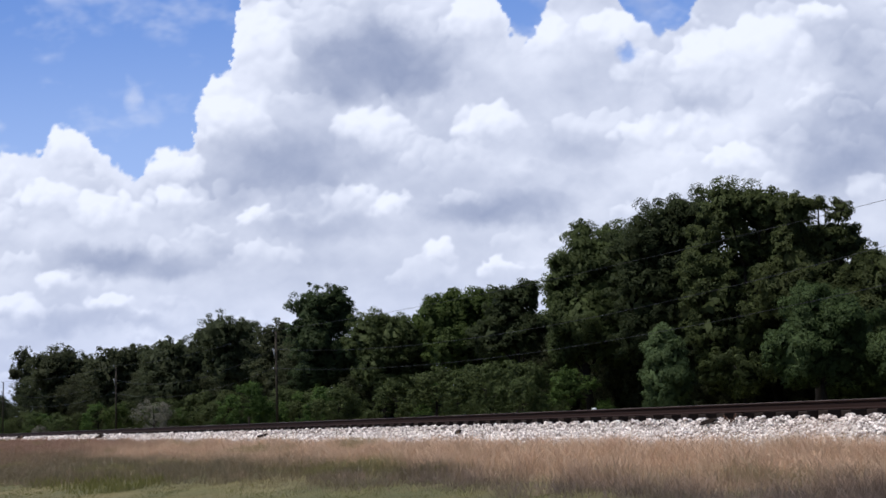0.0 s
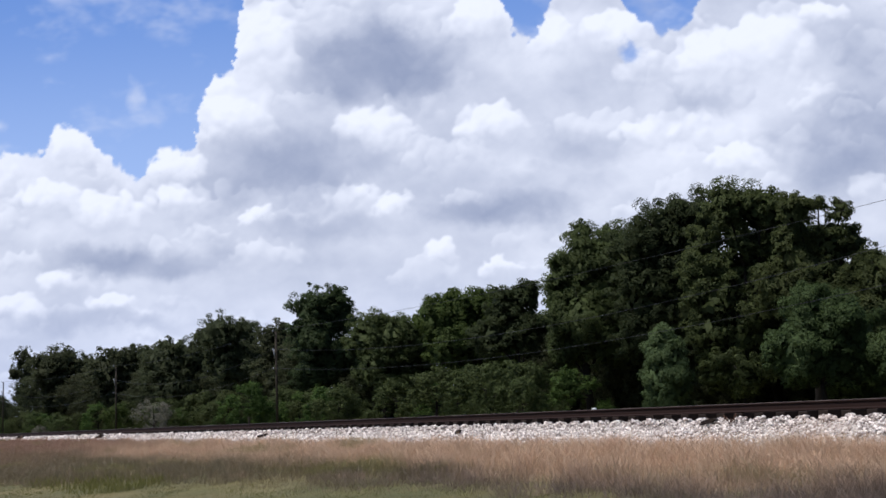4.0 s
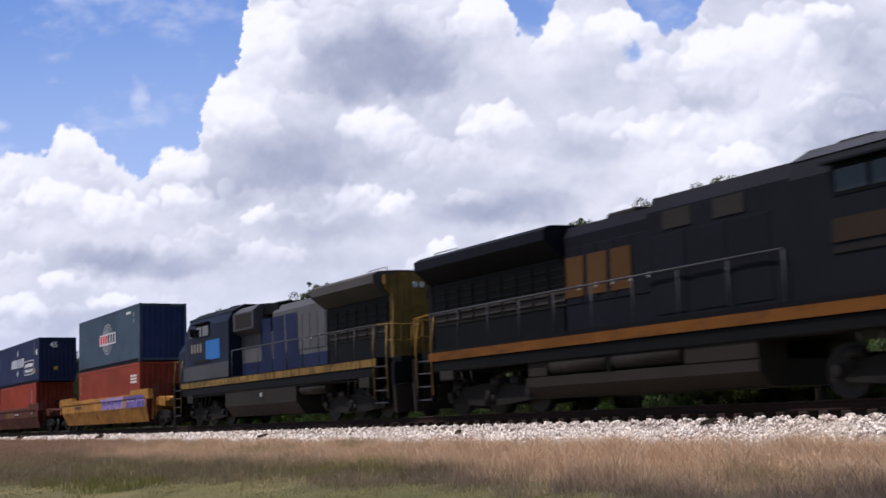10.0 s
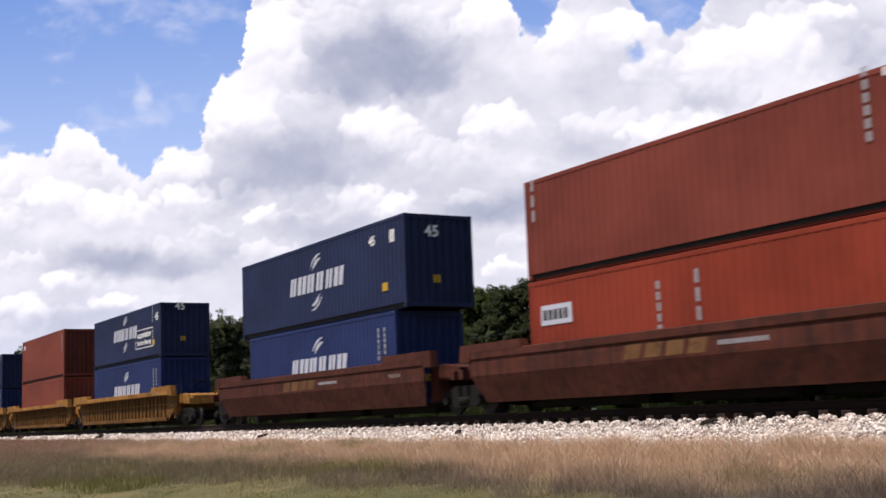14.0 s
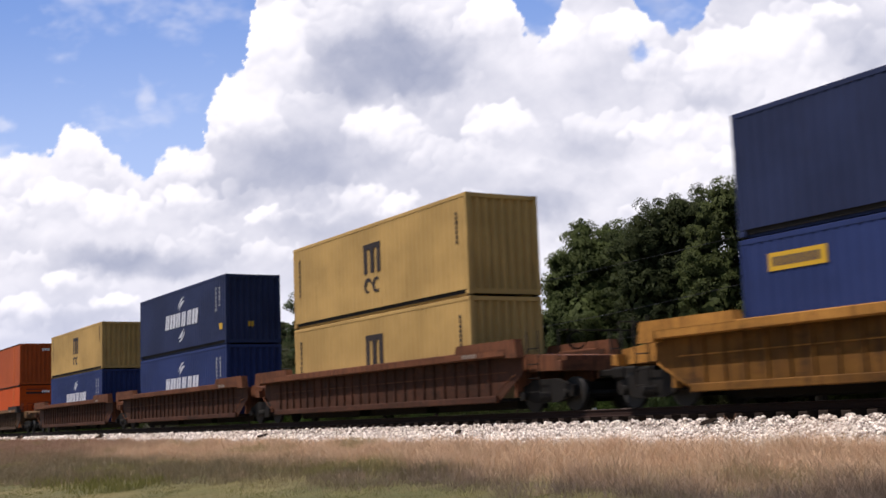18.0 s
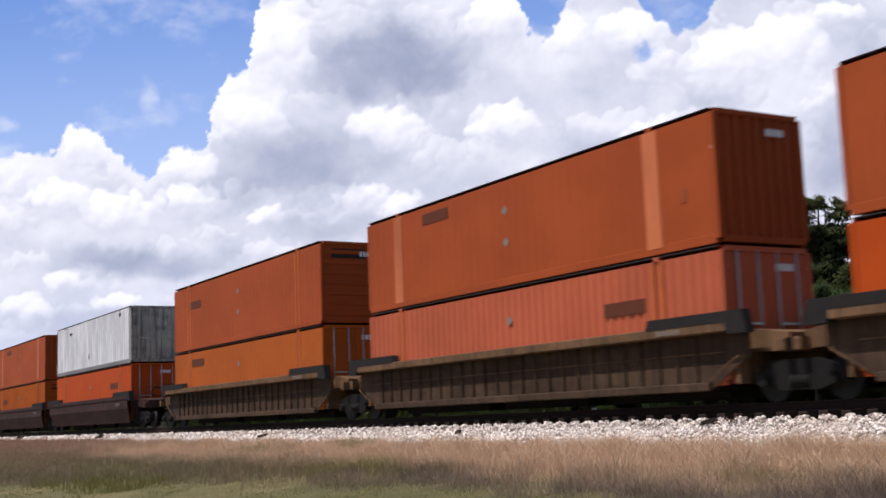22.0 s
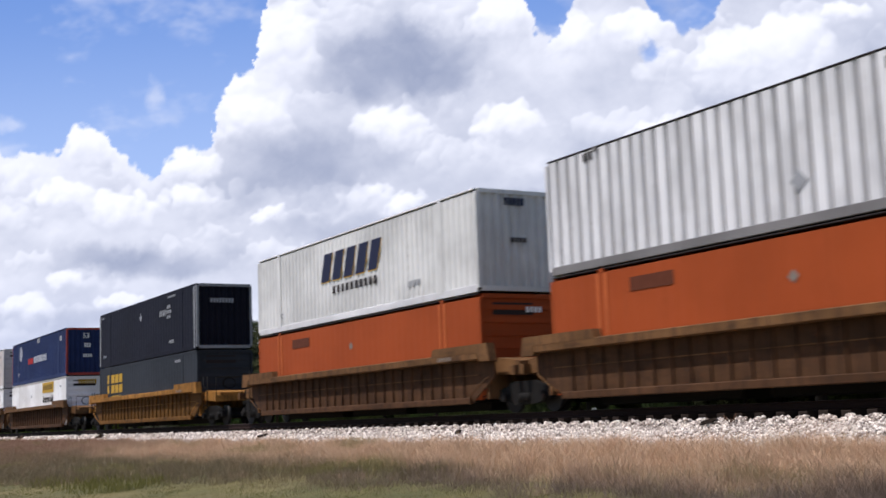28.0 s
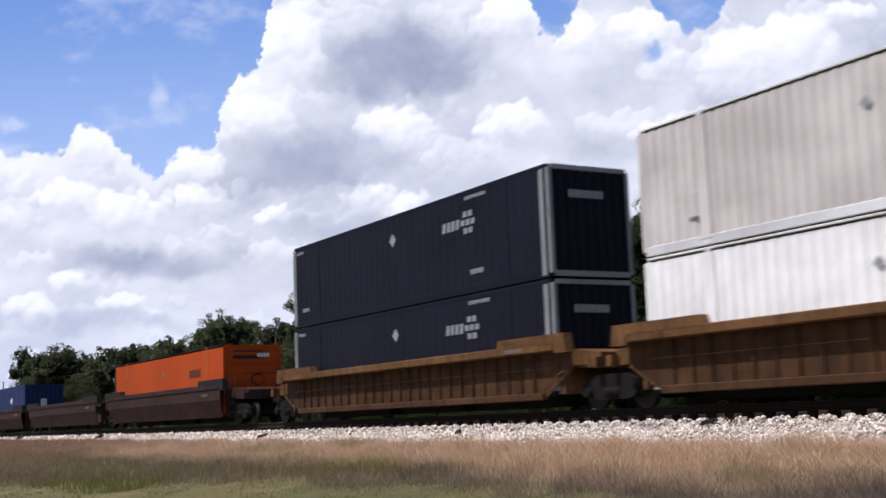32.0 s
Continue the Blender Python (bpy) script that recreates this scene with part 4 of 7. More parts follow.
# lower trees that stand between them
for x, h in ((-105.0, 8.5), (-128.0, 9.2), (-149.0, 8.6), (-156.0, 9.0), (-174.0, 9.4), (-184.0, 9.8), (-206.0, 10.5), (-216.0, 11.0)):
    plant("broadleaf_tree", FAR[k % 3], x, 47 + rng_t.uniform(-1, 2), h / 11.0, 37 * k, "full green tree in a long wood edge", "tree", WOOD)
    k += 1
for x, h in ((-135.6, 12.2), (-143.5, 12.6)):
    plant("pointed_tree", SPIRE[0], x, 50, h / 13.0, 20 * k, "slender pointed tree rising behind the others", "tree", WOOD)
    k += 1
# close-set trees just behind the front ones
x = -37.0
while x > -104:
    h = (7.4 if x > -47 else 8.8 if x > -66 else 8.2) + rng_t.uniform(-0.7, 0.5)
    plant("wood_tree", (DARK + FAR)[k % 4], x, 51.5 + rng_t.uniform(-0.8, 1.5), h / 12.0, 61 * k, "tree close behind the wood's edge", "tree", WOOD, tall=0.98)
    x -= rng_t.uniform(2.6, 3.6)
    k += 1
# the depth of the wood behind
x = -30.0
while x > -262:
    h = 8.4 + 1.0 * math.sin(x * 0.21)
    plant("wood_tree", (FAR + DARK)[k % (5 if x > -95 else 3)], x, 56 + rng_t.uniform(-2, 4), h / 12.0, 61 * k, "tree within the wood", "tree", WOOD)
    x -= rng_t.uniform(5.5, 8.0)
    k += 1
# a distant belt of trees beyond the wood's end
for x, y, h in ((-505, 90, 15.0), (-520, 93, 16.5), (-540, 99, 15.5), (-515, 97, 14.0)):
    plant("distant_tree", FAR[k % 3], x, y, h / 11.0, 50 * k, "distant tree beyond the end of the wood", "tree", WOOD)
    k += 1
# dark undergrowth in the wood's shade
x = -27.0
while x > -75:
    plant("undergrowth_bush", DARK[k % 2], x, 54 + rng_t.uniform(-1, 2), 0.42, 61 * k, "dark bush in the shade of the wood", "bush", "undergrowth in the wood")
    x -= 2.3
    k += 1
# shrubs along the wood's foot
x = -29.0
while x > -215:
    if not -53.5 < x < -30:
        src = SHRUB[k % 2] if k % 3 else BUSH[k % 2]
        plant("shrub", src, x, 38 + rng_t.uniform(-1.5, 3.0), rng_t.uniform(0.6, 0.98), 47 * k, "leafy green shrub at the wood's edge", "bush", "shrubs at the wood's edge")
    x -= rng_t.uniform(3.2, 5.2)
    k += 1
for x, h in ((-57.0, 3.5), (-62.5, 3.4), (-53.5, 2.6), (-76, 3.0)):
    plant("shrub", SHRUB[k % 2], x, 36, h / 4.0, 31 * k, "leafy green shrub at the wood's edge", "bush", "shrubs at the wood's edge")
    k += 1
plant("light_bush", BUSH[0], -92.4, 36, 0.95, 10, "bright yellow-green bush before the wood", "bush")
plant("bare_bush", PALE[0], -117.5, 36, 1.0, 10, "grey half-bare bush before the wood", "bush")
plant("bare_bush", PALE[0], -163.0, 35, 0.5, 70, "small grey bare bush near the end of the wood", "bush")


# ---- pole line behind the track ----
def pole(x, h):
    p = thing("utility_pole", pose(x, 34, 0.75, 0, 0, 0), "weathered wooden utility pole with insulators on one side", "utility pole", "poles along the track")
    part("shaft", Shape().rod((0, 0, -0.5), (0, 0, h), 0.11, 10, 0.07), M["wood_pole"], p, key="pole_shaft%.1f" % h)
    for k, (z, r) in enumerate(((h - 0.02, 0.05), (h - 1.35, 0.06), (h - 2.7, 0.05))):
        part("insulator", Shape().rod((0, -0.24, z), (0, -0.24, z + 0.14), r, 8, 0.035), M["grey_mark"], p, "pale porcelain insulator", key=("insulator", k, h))
        part("bracket", Shape().rod((0, 0, z - 0.2), (0, -0.26, z), 0.022, 6), M["grease"], p, key=("bracket", k, h))
    part("cable_guard", Shape().path([(0.02, -0.12, h - 1.9), (0.1, -0.2, h - 1.6), (0.14, -0.22, h - 1.25)], 0.045, 6), M["grey_mark"], p, "pale slanting cable guard", key="guard%.1f" % h)


POLES = [(-28.0 + 4.0, 7.6), (-81.8, 7.4), (-123.7, 7.2), (-182.0, 8.2)]
for x, h in POLES:
    pole(x, h)


def wires():
    for k, (y, down, sag) in enumerate(((-0.24, -0.1, 0.5), (-0.24, 1.25, 1.35), (-0.24, 2.6, 1.15))):
        for (xa, ha), (xb, hb) in zip(POLES, POLES[1:]):
            pts = []
            for i in range(19):
                t = i / 18
                pts.append((xa + (xb - xa) * t, 34 + y, 0.75 + ha + (hb - ha) * t - down - sag * 4 * t * (1 - t)))
            w = thing("overhead_wire", Matrix.Identity(4), "thin sagging overhead wire strung between poles", "wire", "overhead wires")
            part("strand", Shape().path(pts, 0.0085, 5), M["wire"], w)


wires()


# ---- train paint ----
P = {}
for key, rgb, dirt, amount in (
        ("navy", (38, 46, 74), (40, 40, 52), 0.5), ("teal", (62, 76, 92), (50, 48, 46), 0.5), ("royal", (38, 50, 90), (40, 40, 60), 0.4),
        ("red_brown", (124, 56, 42), (84, 46, 38), 0.5), ("red_orange", (130, 54, 38), (100, 52, 40), 0.5), ("maroon", (116, 58, 48), (84, 50, 44), 0.5),
        ("brick", (120, 62, 50), (92, 56, 48), 0.5), ("sand", (166, 136, 85), (116, 92, 56), 0.55), ("orange", (153, 71, 34), (130, 66, 36), 0.55),
        ("orange_deep", (174, 70, 20), (130, 62, 30), 0.5), ("orange_pale", (176, 90, 62), (140, 80, 56), 0.55), ("orange_gold", (164, 82, 27), (130, 70, 32), 0.55),
        ("faded_post", (180, 102, 66), (150, 92, 66), 0.5), ("silver", (214, 214, 216), (120, 112, 104), 0.55), ("white", (244, 242, 240), (150, 138, 126), 0.45), ("warm_grey", (204, 197, 194), (140, 128, 120), 0.5),
        ("pearl", (208, 208, 206), (140, 134, 128), 0.5), ("black", (24, 25, 36), (30, 30, 34), 0.4), ("slate", (48, 52, 58), (44, 44, 46), 0.4),
        ("stack_blue", (45, 57, 94), (48, 50, 70), 0.45), ("car_yellow", (158, 112, 56), (90, 62, 34), 0.75), ("car_tan", (114, 83, 54), (70, 50, 38), 0.85),
        ("car_rust", (100, 64, 46), (60, 42, 34), 0.8), ("car_brown", (84, 48, 39), (46, 32, 30), 0.9), ("car_umber", (66, 48, 44), (40, 33, 32), 0.9),
        ("car_weathered", (112, 86, 62), (66, 50, 40), 0.9), ("loco_blue", (17, 18, 25), (20, 20, 22), 0.5), ("loco_yellow", (86, 53, 24), (52, 38, 26), 0.9),
        ("loco_letter", (70, 49, 26), (54, 42, 30), 0.9), ("loco_emblem", (40, 32, 24), (34, 28, 24), 0.8), ("loco_sill", (100, 63, 26), (84, 56, 30), 0.8), ("loco_rail", (126, 98, 44), (90, 66, 30), 0.6), ("loco_hood_grey", (77, 77, 81), (70, 68, 66), 0.8), ("loco_wing", (68, 66, 65), (60, 56, 52), 0.8), ("loco_tail", (112, 92, 48), (80, 64, 40), 0.9), ("loco_cream", (122, 98, 54), (50, 40, 30), 1.0), ("loco_grey", (64, 65, 70), (46, 44, 42), 0.9), ("loco_stripe", (29, 36, 64), (30, 33, 44), 0.5),
        ("loco_cab", (27, 34, 50), (30, 34, 44), 0.7), ("loco_dark", (11, 12, 14), (18, 17, 17), 0.5), ("tank_grey", (38, 34, 31), (24, 22, 21), 0.7), ("rust_red", (150, 66, 60), (90, 50, 44), 0.5),
        # rusty car paints again, darkened for the shade below the top chord
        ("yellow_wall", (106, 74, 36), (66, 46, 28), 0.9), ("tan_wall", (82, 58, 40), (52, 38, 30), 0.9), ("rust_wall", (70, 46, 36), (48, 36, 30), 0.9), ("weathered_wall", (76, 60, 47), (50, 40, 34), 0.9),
        ("sooty_brick", (96, 52, 44), (26, 20, 18), 1.0), ("grey_sheet", (120, 118, 118), (96, 92, 88), 0.7), ("grimy", (176, 168, 158), (74, 64, 56), 0.8), ("dull_post", (136, 138, 142), (90, 88, 86), 0.6), ("post_orange", (178, 94, 52), (150, 84, 52), 0.6), ("sky_panel", (44, 98, 158), (60, 90, 130), 0.3), ("graffiti", (140, 122, 168), (110, 96, 140), 0.5), ("graffiti_deep", (84, 74, 132), (70, 60, 104), 0.4)):
    if key.startswith("car_") or key.endswith("_wall") or key in ("grimy", "loco_sill", "loco_cream", "loco_tail"):
        P[key] = rusty(key + "_paint", rgb, dirt, amount)
    else:
        P[key] = paint(key + "_paint", rgb, dirt, amount, fade=0.09 if key.startswith("orange") else 0.16)


def text_shape(words, size):
    """Letters in the built-in font, as a flat mesh in x and z, centred."""
    c = bpy.data.curves.new("words", "FONT")
    c.body, c.size, c.align_x, c.align_y, c.extrude, c.offset = words, size, "CENTER", "CENTER", 0.002, 0.022 * size
    o = bpy.data.objects.new("words", c)
    me = bpy.data.meshes.new_from_object(o)
    s = Shape()
    s.add([(v.co.x, -v.co.z, v.co.y) for v in me.vertices], [tuple(p.vertices) for p in me.polygons])
    bpy.data.objects.remove(o)
    bpy.data.curves.remove(c)
    return s


# ---- containers ----
def corr(x0, x1, pitch, depth, flat=0.35):
    """Trapezoid corrugation: (u, depth) pairs."""
    n = max(1, round((x1 - x0) / pitch))
    p = (x1 - x0) / n
    out = []
    for i in range(n):
        a = x0 + i * p
        out += [(a, 0.0), (a + p * flat, 0.0), (a + p * 0.5, depth), (a + p * (0.5 + flat), depth)]
    return out + [(x1, 0.0)]


KIND = {  # length, width, height, side pitch, side depth
    "iso40": (12.19, 2.44, 2.90, 0.28, 0.018), "low40": (12.19, 2.44, 2.59, 0.28, 0.018), "iso45": (13.72, 2.44, 2.90, 0.28, 0.018), "plate53": (16.15, 2.59, 2.90, 0.40, 0.004),
    "rib53": (16.15, 2.59, 2.90, 0.36, 0.055), "fine53": (16.15, 2.59, 2.90, 0.31, 0.034)}


def container(kind, mat, s, z, name, label, end="corr", end_mat=None, post_mat=None, rail_mat=None, lift_mat=None, top_mat=None, marks=()):
    """A freight container at s along the train, its floor z over the rail; marks draws its signs."""
    L, W, H, pitch, depth = KIND[kind]
    X, Y = L / 2, W / 2
    box = thing(name, pose(0, 0, 0), label, "container", "containers on the train")
    end_mat, post_mat, rail_mat = end_mat or mat, post_mat or mat, rail_mat or mat
    long = kind.endswith("53")
    t = 0.11
    inset = 0.0 if long else 0.1  # the lower rail of a sea container is a channel set under the wall
    for sy in (-1, 1):
        if kind == "rib53":
            # the sheet behind the posts has a darker grey than they have
            part("side_sheet", lambda: Shape().box(-X + 0.1, X - 0.1, sy * (Y - 0.065) - 0.008, sy * (Y - 0.065) + 0.008, 0.15, H - 0.05), P["grey_sheet"], box, "darker grey aluminium sheet set back between the posts", key=("sheet", sy))
            for i in range(int((L - 0.5) / 0.41)):
                part("side_post", lambda: Shape().loft([[(-0.165, sy * -0.045, z), (-0.135, 0, z), (0.135, 0, z), (0.165, sy * -0.045, z)] for z in (0.16, H - 0.06)]), mat, box, at=pose(-X + 0.32 + i * 0.41, sy * (Y - 0.012), 0), key=("sidepost", sy))
        else:
            part("side_panel", lambda: Shape().sheet(corr(-X + 0.13, X - 0.13, pitch, depth), 0.15, H - 0.1, lambda u, d, w: (u, sy * (Y - 0.004 - d), w)), mat, box, key=(kind, "side", sy))
        part("top_rail", lambda: Shape().box(-X + t, X - t, sy * Y - (0.07 if sy > 0 else 0), sy * Y + (0.07 if sy < 0 else 0), H - (0.035 if top_mat is not None else 0.055 if kind == "fine53" else 0.115), H - 0.002, 0.01), top_mat or rail_mat, box, key=(kind, "toprail", sy, top_mat is None))
        part("bottom_rail", lambda: Shape().box(-X + t, X - t, sy * (Y - inset) - (0.08 if sy > 0 else 0), sy * (Y - inset) + (0.08 if sy < 0 else 0), -0.015, 0.2, 0.015), rail_mat, box, key=(kind, "botrail", sy))
        for sx in (-1, 1):
            part("corner_post", lambda: Shape().box(sx * X - (t if sx > 0 else 0), sx * X + (t if sx < 0 else 0), sy * Y - (t if sy > 0 else 0), sy * Y + (t if sy < 0 else 0), 0.1, H - 0.1),
                 post_mat, box, key=(kind, "post", sx, sy))
            for zz in (0.0, H - 0.118):
                cx = 6.095 if long else X
                part("corner_casting", Shape().box(-0.09, 0.09, -0.085, 0.085, 0, 0.118, 0.015), rail_mat, box,
                     at=pose(sx * (cx - 0.09), sy * (Y - 0.082), zz), key="casting")
            if long and kind != "rib53":
                part("lift_post", (Shape().box(-0.2, -0.09, -0.02, 0.02, 0.12, H - 0.12, 0.006).box(0.09, 0.2, -0.02, 0.02, 0.12, H - 0.12, 0.006) if lift_mat is P["post_orange"] else Shape().box(-0.26 if lift_mat else -0.16, 0.26 if lift_mat else 0.16, -0.02, 0.02, 0.12, H - 0.12, 0.006)), lift_mat or mat, box,
                     at=pose(sx * 6.0, sy * (Y - 0.012), 0), key=("liftpost", lift_mat is None, lift_mat is P["post_orange"]))
    part("roof", lambda: Shape().sheet(corr(-X + 0.05, X - 0.05, 0.5, 0.02), -Y + 0.03, Y - 0.03, lambda u, d, w: (u, w, H - 0.02 - d)), mat, box, key=(kind, "roof"))
    part("floor", lambda: Shape().box(-X + 0.05, X - 0.05, -Y + 0.06, Y - 0.06, 0.05, 0.16), M["black"], box, key=(kind, "floor"))
    for sx in (-1, 1):
        part("end_header", lambda: Shape().box(sx * X - (0.1 if sx > 0 else 0), sx * X + (0.1 if sx < 0 else 0), -Y + t, Y - t, H - 0.13, H - 0.01), post_mat, box, key=(kind, "header", sx))
        part("end_sill", lambda: Shape().box(sx * X - (0.1 if sx > 0 else 0), sx * X + (0.1 if sx < 0 else 0), -Y + t, Y - t, 0.02, 0.16), post_mat, box, key=(kind, "sill", sx))
    # the end that leads
    if end == "corr":
        part("end_panel", lambda: Shape().sheet(corr(-Y + t, Y - t, 0.29, 0.085, 0.24), 0.15, H - 0.12, lambda u, d, w: (X - 0.02 - d, u, w)), end_mat, box, key=(kind, "endcorr"))
    elif end == "ribs":
        part("end_panel", lambda: Shape().box(X - 0.09, X - 0.06, -Y + t, Y - t, 0.15, H - 0.12), end_mat, box, key=(kind, "endflat"))
        for i in range(7):
            part("end_rib", Shape().box(-0.035, 0.035, -Y + t + 0.02, Y - t - 0.02, -0.07, 0.07, 0.03), end_mat, box, at=pose(X - 0.055, 0, 0.36 + i * 0.36), key=(kind, "endrib"))
        # a flat dark slab gives the shade of a hollow that isn't modelled
        part("recess", Shape().box(-0.008, 0.008, -0.75, 0.6, -0.17, 0.17), M["dark_mark"], box, at=pose(X - 0.052, -0.1, H - 0.42), key="recess")
    else:
        for sy in (-1, 1):
            door = part("door", lambda: Shape().box(X - 0.07, X - 0.03, min(0.01 * sy, sy * (Y - t)), max(0.01 * sy, sy * (Y - t)), 0.17, H - 0.14), end_mat, box, key=(kind, "door", sy))
            for yy in (0.28, 0.86):
                part("lock_rod", Shape().rod((0, 0, 0.12), (0, 0, H - 0.1), 0.024, 6), M["steel"], door, "galvanised lock rod", at=pose(X - 0.005, sy * yy, 0), key="lockrod")
            part("handle", Shape().box(-0.015, 0.015, -0.3, 0.3, -0.025, 0.025), M["steel"], door, at=pose(X + 0.004, sy * 0.57, 1.25), key="doorhandle")
            for zz in (0.4, 1.1, 1.8, 2.45):
                part("hinge", Shape().box(-0.02, 0.02, -0.09, 0.09, -0.05, 0.05), end_mat, door, at=pose(X - 0.015, sy * (Y - 0.17), zz), key=(kind, "hinge"))
    part("rear_panel", lambda: Shape().sheet(corr(-Y + t, Y - t, 0.25, 0.04), 0.15, H - 0.12, lambda u, d, w: (-X + 0.02 + d, u, w)), mat, box, key=(kind, "rear"))
    y = -Y - 0.001
    for m in marks:
        m(box, X, y, H, L)
    return aboard(box, s, z)


def flat(x0, x1, z0, z1, slant=0.0):
    """A thin painted or plate shape on a side, leaning by slant."""
    return Shape().prism_y([(x0, z0), (x1, z0), (x1 + slant, z1), (x0 + slant, z1)], -0.004, 0.0)


def bars(box, y, x, z, n, w, h, gap, mat, name="lettering", slant=0.0):
    """Unreadable writing or a company sign: a row of plain blocks, each a part."""
    for i in range(n):
        a = x + i * (w + gap)
        part(name, lambda: flat(0, w, 0, h, slant), mat, box, at=pose(a, y, z), key=("bar", w, h, slant))


def swoosh(x, z, r, a0, a1, width):
    """A tapered arc, drawn in the side's plane."""
    s = Shape()
    n = 12
    vs = []
    for i in range(n + 1):
        t = i / n
        a = radians(a0 + (a1 - a0) * t)
        w = width * math.sin(math.pi * t) + 0.01
        for q in (-w, w):
            vs.append((x + (r * 1.25 + q) * math.cos(a), 0, z + (r + q) * math.sin(a)))
    s.add(vs, [(2 * i, 2 * i + 1, 2 * i + 3, 2 * i + 2) for i in range(n)])
    return s


def shipping_logo(x, z, k=1.0):
    """White company sign: a row of slanted blocks between two arcs."""
    def m(box, X, y, H, L):
        cx = x * X
        for i, w in enumerate((0.46, 0.66, 0.52, 0.50, 0.46, 0.66)):
            for q in (-0.22, 0.22):
                part("logo_block", lambda: flat(-w * 0.165 * k, w * 0.165 * k, 0, 0.46 * k, 0.1 * k), M["pale_mark"], box, at=pose(cx + (-1.38 + 0.55 * i + q * w) * k, y, z - 0.23 * k), key=("block", w, k))
        for r, wd in ((0.50, 0.045), (0.62, 0.025)):
            part("logo_arc", swoosh(cx + 0.45 * k, z + 0.08 * k, r * k, 96, 152, wd * k), M["pale_mark"], box, at=pose(0, y - 0.002, 0))
            part("logo_arc", swoosh(cx - 0.25 * k, z - 0.08 * k, r * k, 276, 332, wd * k), M["pale_mark"], box, at=pose(0, y - 0.002, 0))
    return m


def size_sign(words, x, z, size, mat="white_mark", face="side"):
    def m(box, X, y, H, L):
        if face == "side":
            part("size_lettering", text_shape(words, size), M[mat], box, at=pose(x * X, y - 0.002, z))
        else:
            part("size_lettering", text_shape(words, size), M[mat], box, at=pose(X + 0.004, x, z, 0, 0, 90))
    return m


def small_print(x, z, n=5, h=0.12, mat="white_mark", w=0.09, gap=0.05, rows=1):
    def m(box, X, y, H, L):
        for r in range(rows):
            bars(box, y, x * X, z - r * h * 1.6, n, w, h, gap, M[mat])
    return m


def end_print(yc, z, n=4, h=0.14, mat="white_mark"):
    def m(box, X, y, H, L):
        for i in range(n):
            part("lettering", Shape().box(0.001, 0.005, 0, 0.1, 0, h), M[mat], box, at=pose(X, yc - n * 0.07 + i * 0.14, z), key=("endbar", h))
    return m


def upright_print(x, z, n=4, h=0.22, mat="white_mark"):
    """Writing that runs down a corner: bars over one another."""
    def m(box, X, y, H, L):
        for i in range(n):
            part("lettering", Shape().box(0, 0.1, -0.004, 0, 0, h), M["grey_mark" if mat == "white_mark" else mat], box, at=pose(x * X, y, z - i * h * 1.35), key=("upbar", h))
    return m


def outline_print(x, z, n=4, w=0.36, h=0.46):
    """Thin outlined shapes one under another."""
    def m(box, X, y, H, L):
        for i in range(n):
            s = Shape().box(-w / 2, -w / 2 + 0.06, -0.004, 0, 0, h).box(-w / 2 + 0.06, w / 2, -0.004, 0, 0, 0.06)
            if i < 2:
                s.box(w / 2 - 0.06, w / 2, -0.004, 0, 0.06, h).box(-w / 2 + 0.06, w / 2 - 0.06, -0.004, 0, h - 0.06, h)
            part("lettering", s, P["faded_post"], box, "pale outlined lettering", at=pose(x * X, y, z - i * h * 1.22), key=("outline", i < 2, w))
    return m


def plate_sign(x, z, w, h, mat="yellow_mark", inner="dark_mark", name="sign_panel", words=8):
    def m(box, X, y, H, L):
        p = part(name, flat(-w / 2, w / 2, -h / 2, h / 2), M[mat], box, at=pose(x * X, y - 0.002, z), key=("plate", w, h))
        if inner:
            bars(p, -0.004, -w * 0.42, -h * 0.26, words, w * 0.84 / words * 0.7, h * 0.52, w * 0.84 / words * 0.3, M[inner])
    return m


def frame_sign(x, z, w, h, lines):
    """A framed note in white letters."""
    def m(box, X, y, H, L):
        s = Shape()
        for a, b, c, d in ((-w / 2, w / 2, h / 2 - 0.04, h / 2), (-w / 2, w / 2, -h / 2, -h / 2 + 0.04), (-w / 2, -w / 2 + 0.04, -h / 2, h / 2), (w / 2 - 0.04, w / 2, -h / 2, h / 2)):
            s.box(a, b, -0.004, 0, c, d)
        p = part("note_frame", s, M["white_mark"], box, at=pose(x * X, y - 0.002, z))
        for i, (words, size) in enumerate(lines):
            part("lettering", text_shape(words, size), M["white_mark"], p, at=pose(0, -0.003, h * 0.2 - i * h * 0.4))
    return m


def diamond(x, z, k=0.3, mat="grey_mark"):
    def m(box, X, y, H, L):
        part("placard", Shape().prism_y([(-k, 0), (0, -k), (k, 0), (0, k)], -0.006, 0), M[mat], box, "diamond-shaped metal placard", at=pose(x * X, y, z), key=("diamond", k))
    return m


def globe_sign(x, z):
    def m(box, X, y, H, L):
        for a in range(5):
            part("logo_band", swoosh(0, 0, 0.22 + 0.15 * a, 0, 359.9, 0.03), M["grey_mark"], box, at=pose(x * X, y - 0.002, z), key=("globe", a))
        part("logo_plate", flat(-1.6, 1.6, -0.3, 0.3), M["pale_mark"], box, at=pose(x * X, y - 0.005, z), key="globe_plate")
        for i in range(6):
            part("logo_block", flat(-0.17, 0.17, -0.22, 0.22), M["red_mark" if i < 3 else "dark_mark"], box, at=pose(x * X - 1.25 + i * 0.5, y - 0.010, z), key=("gb", i < 3))
    return m


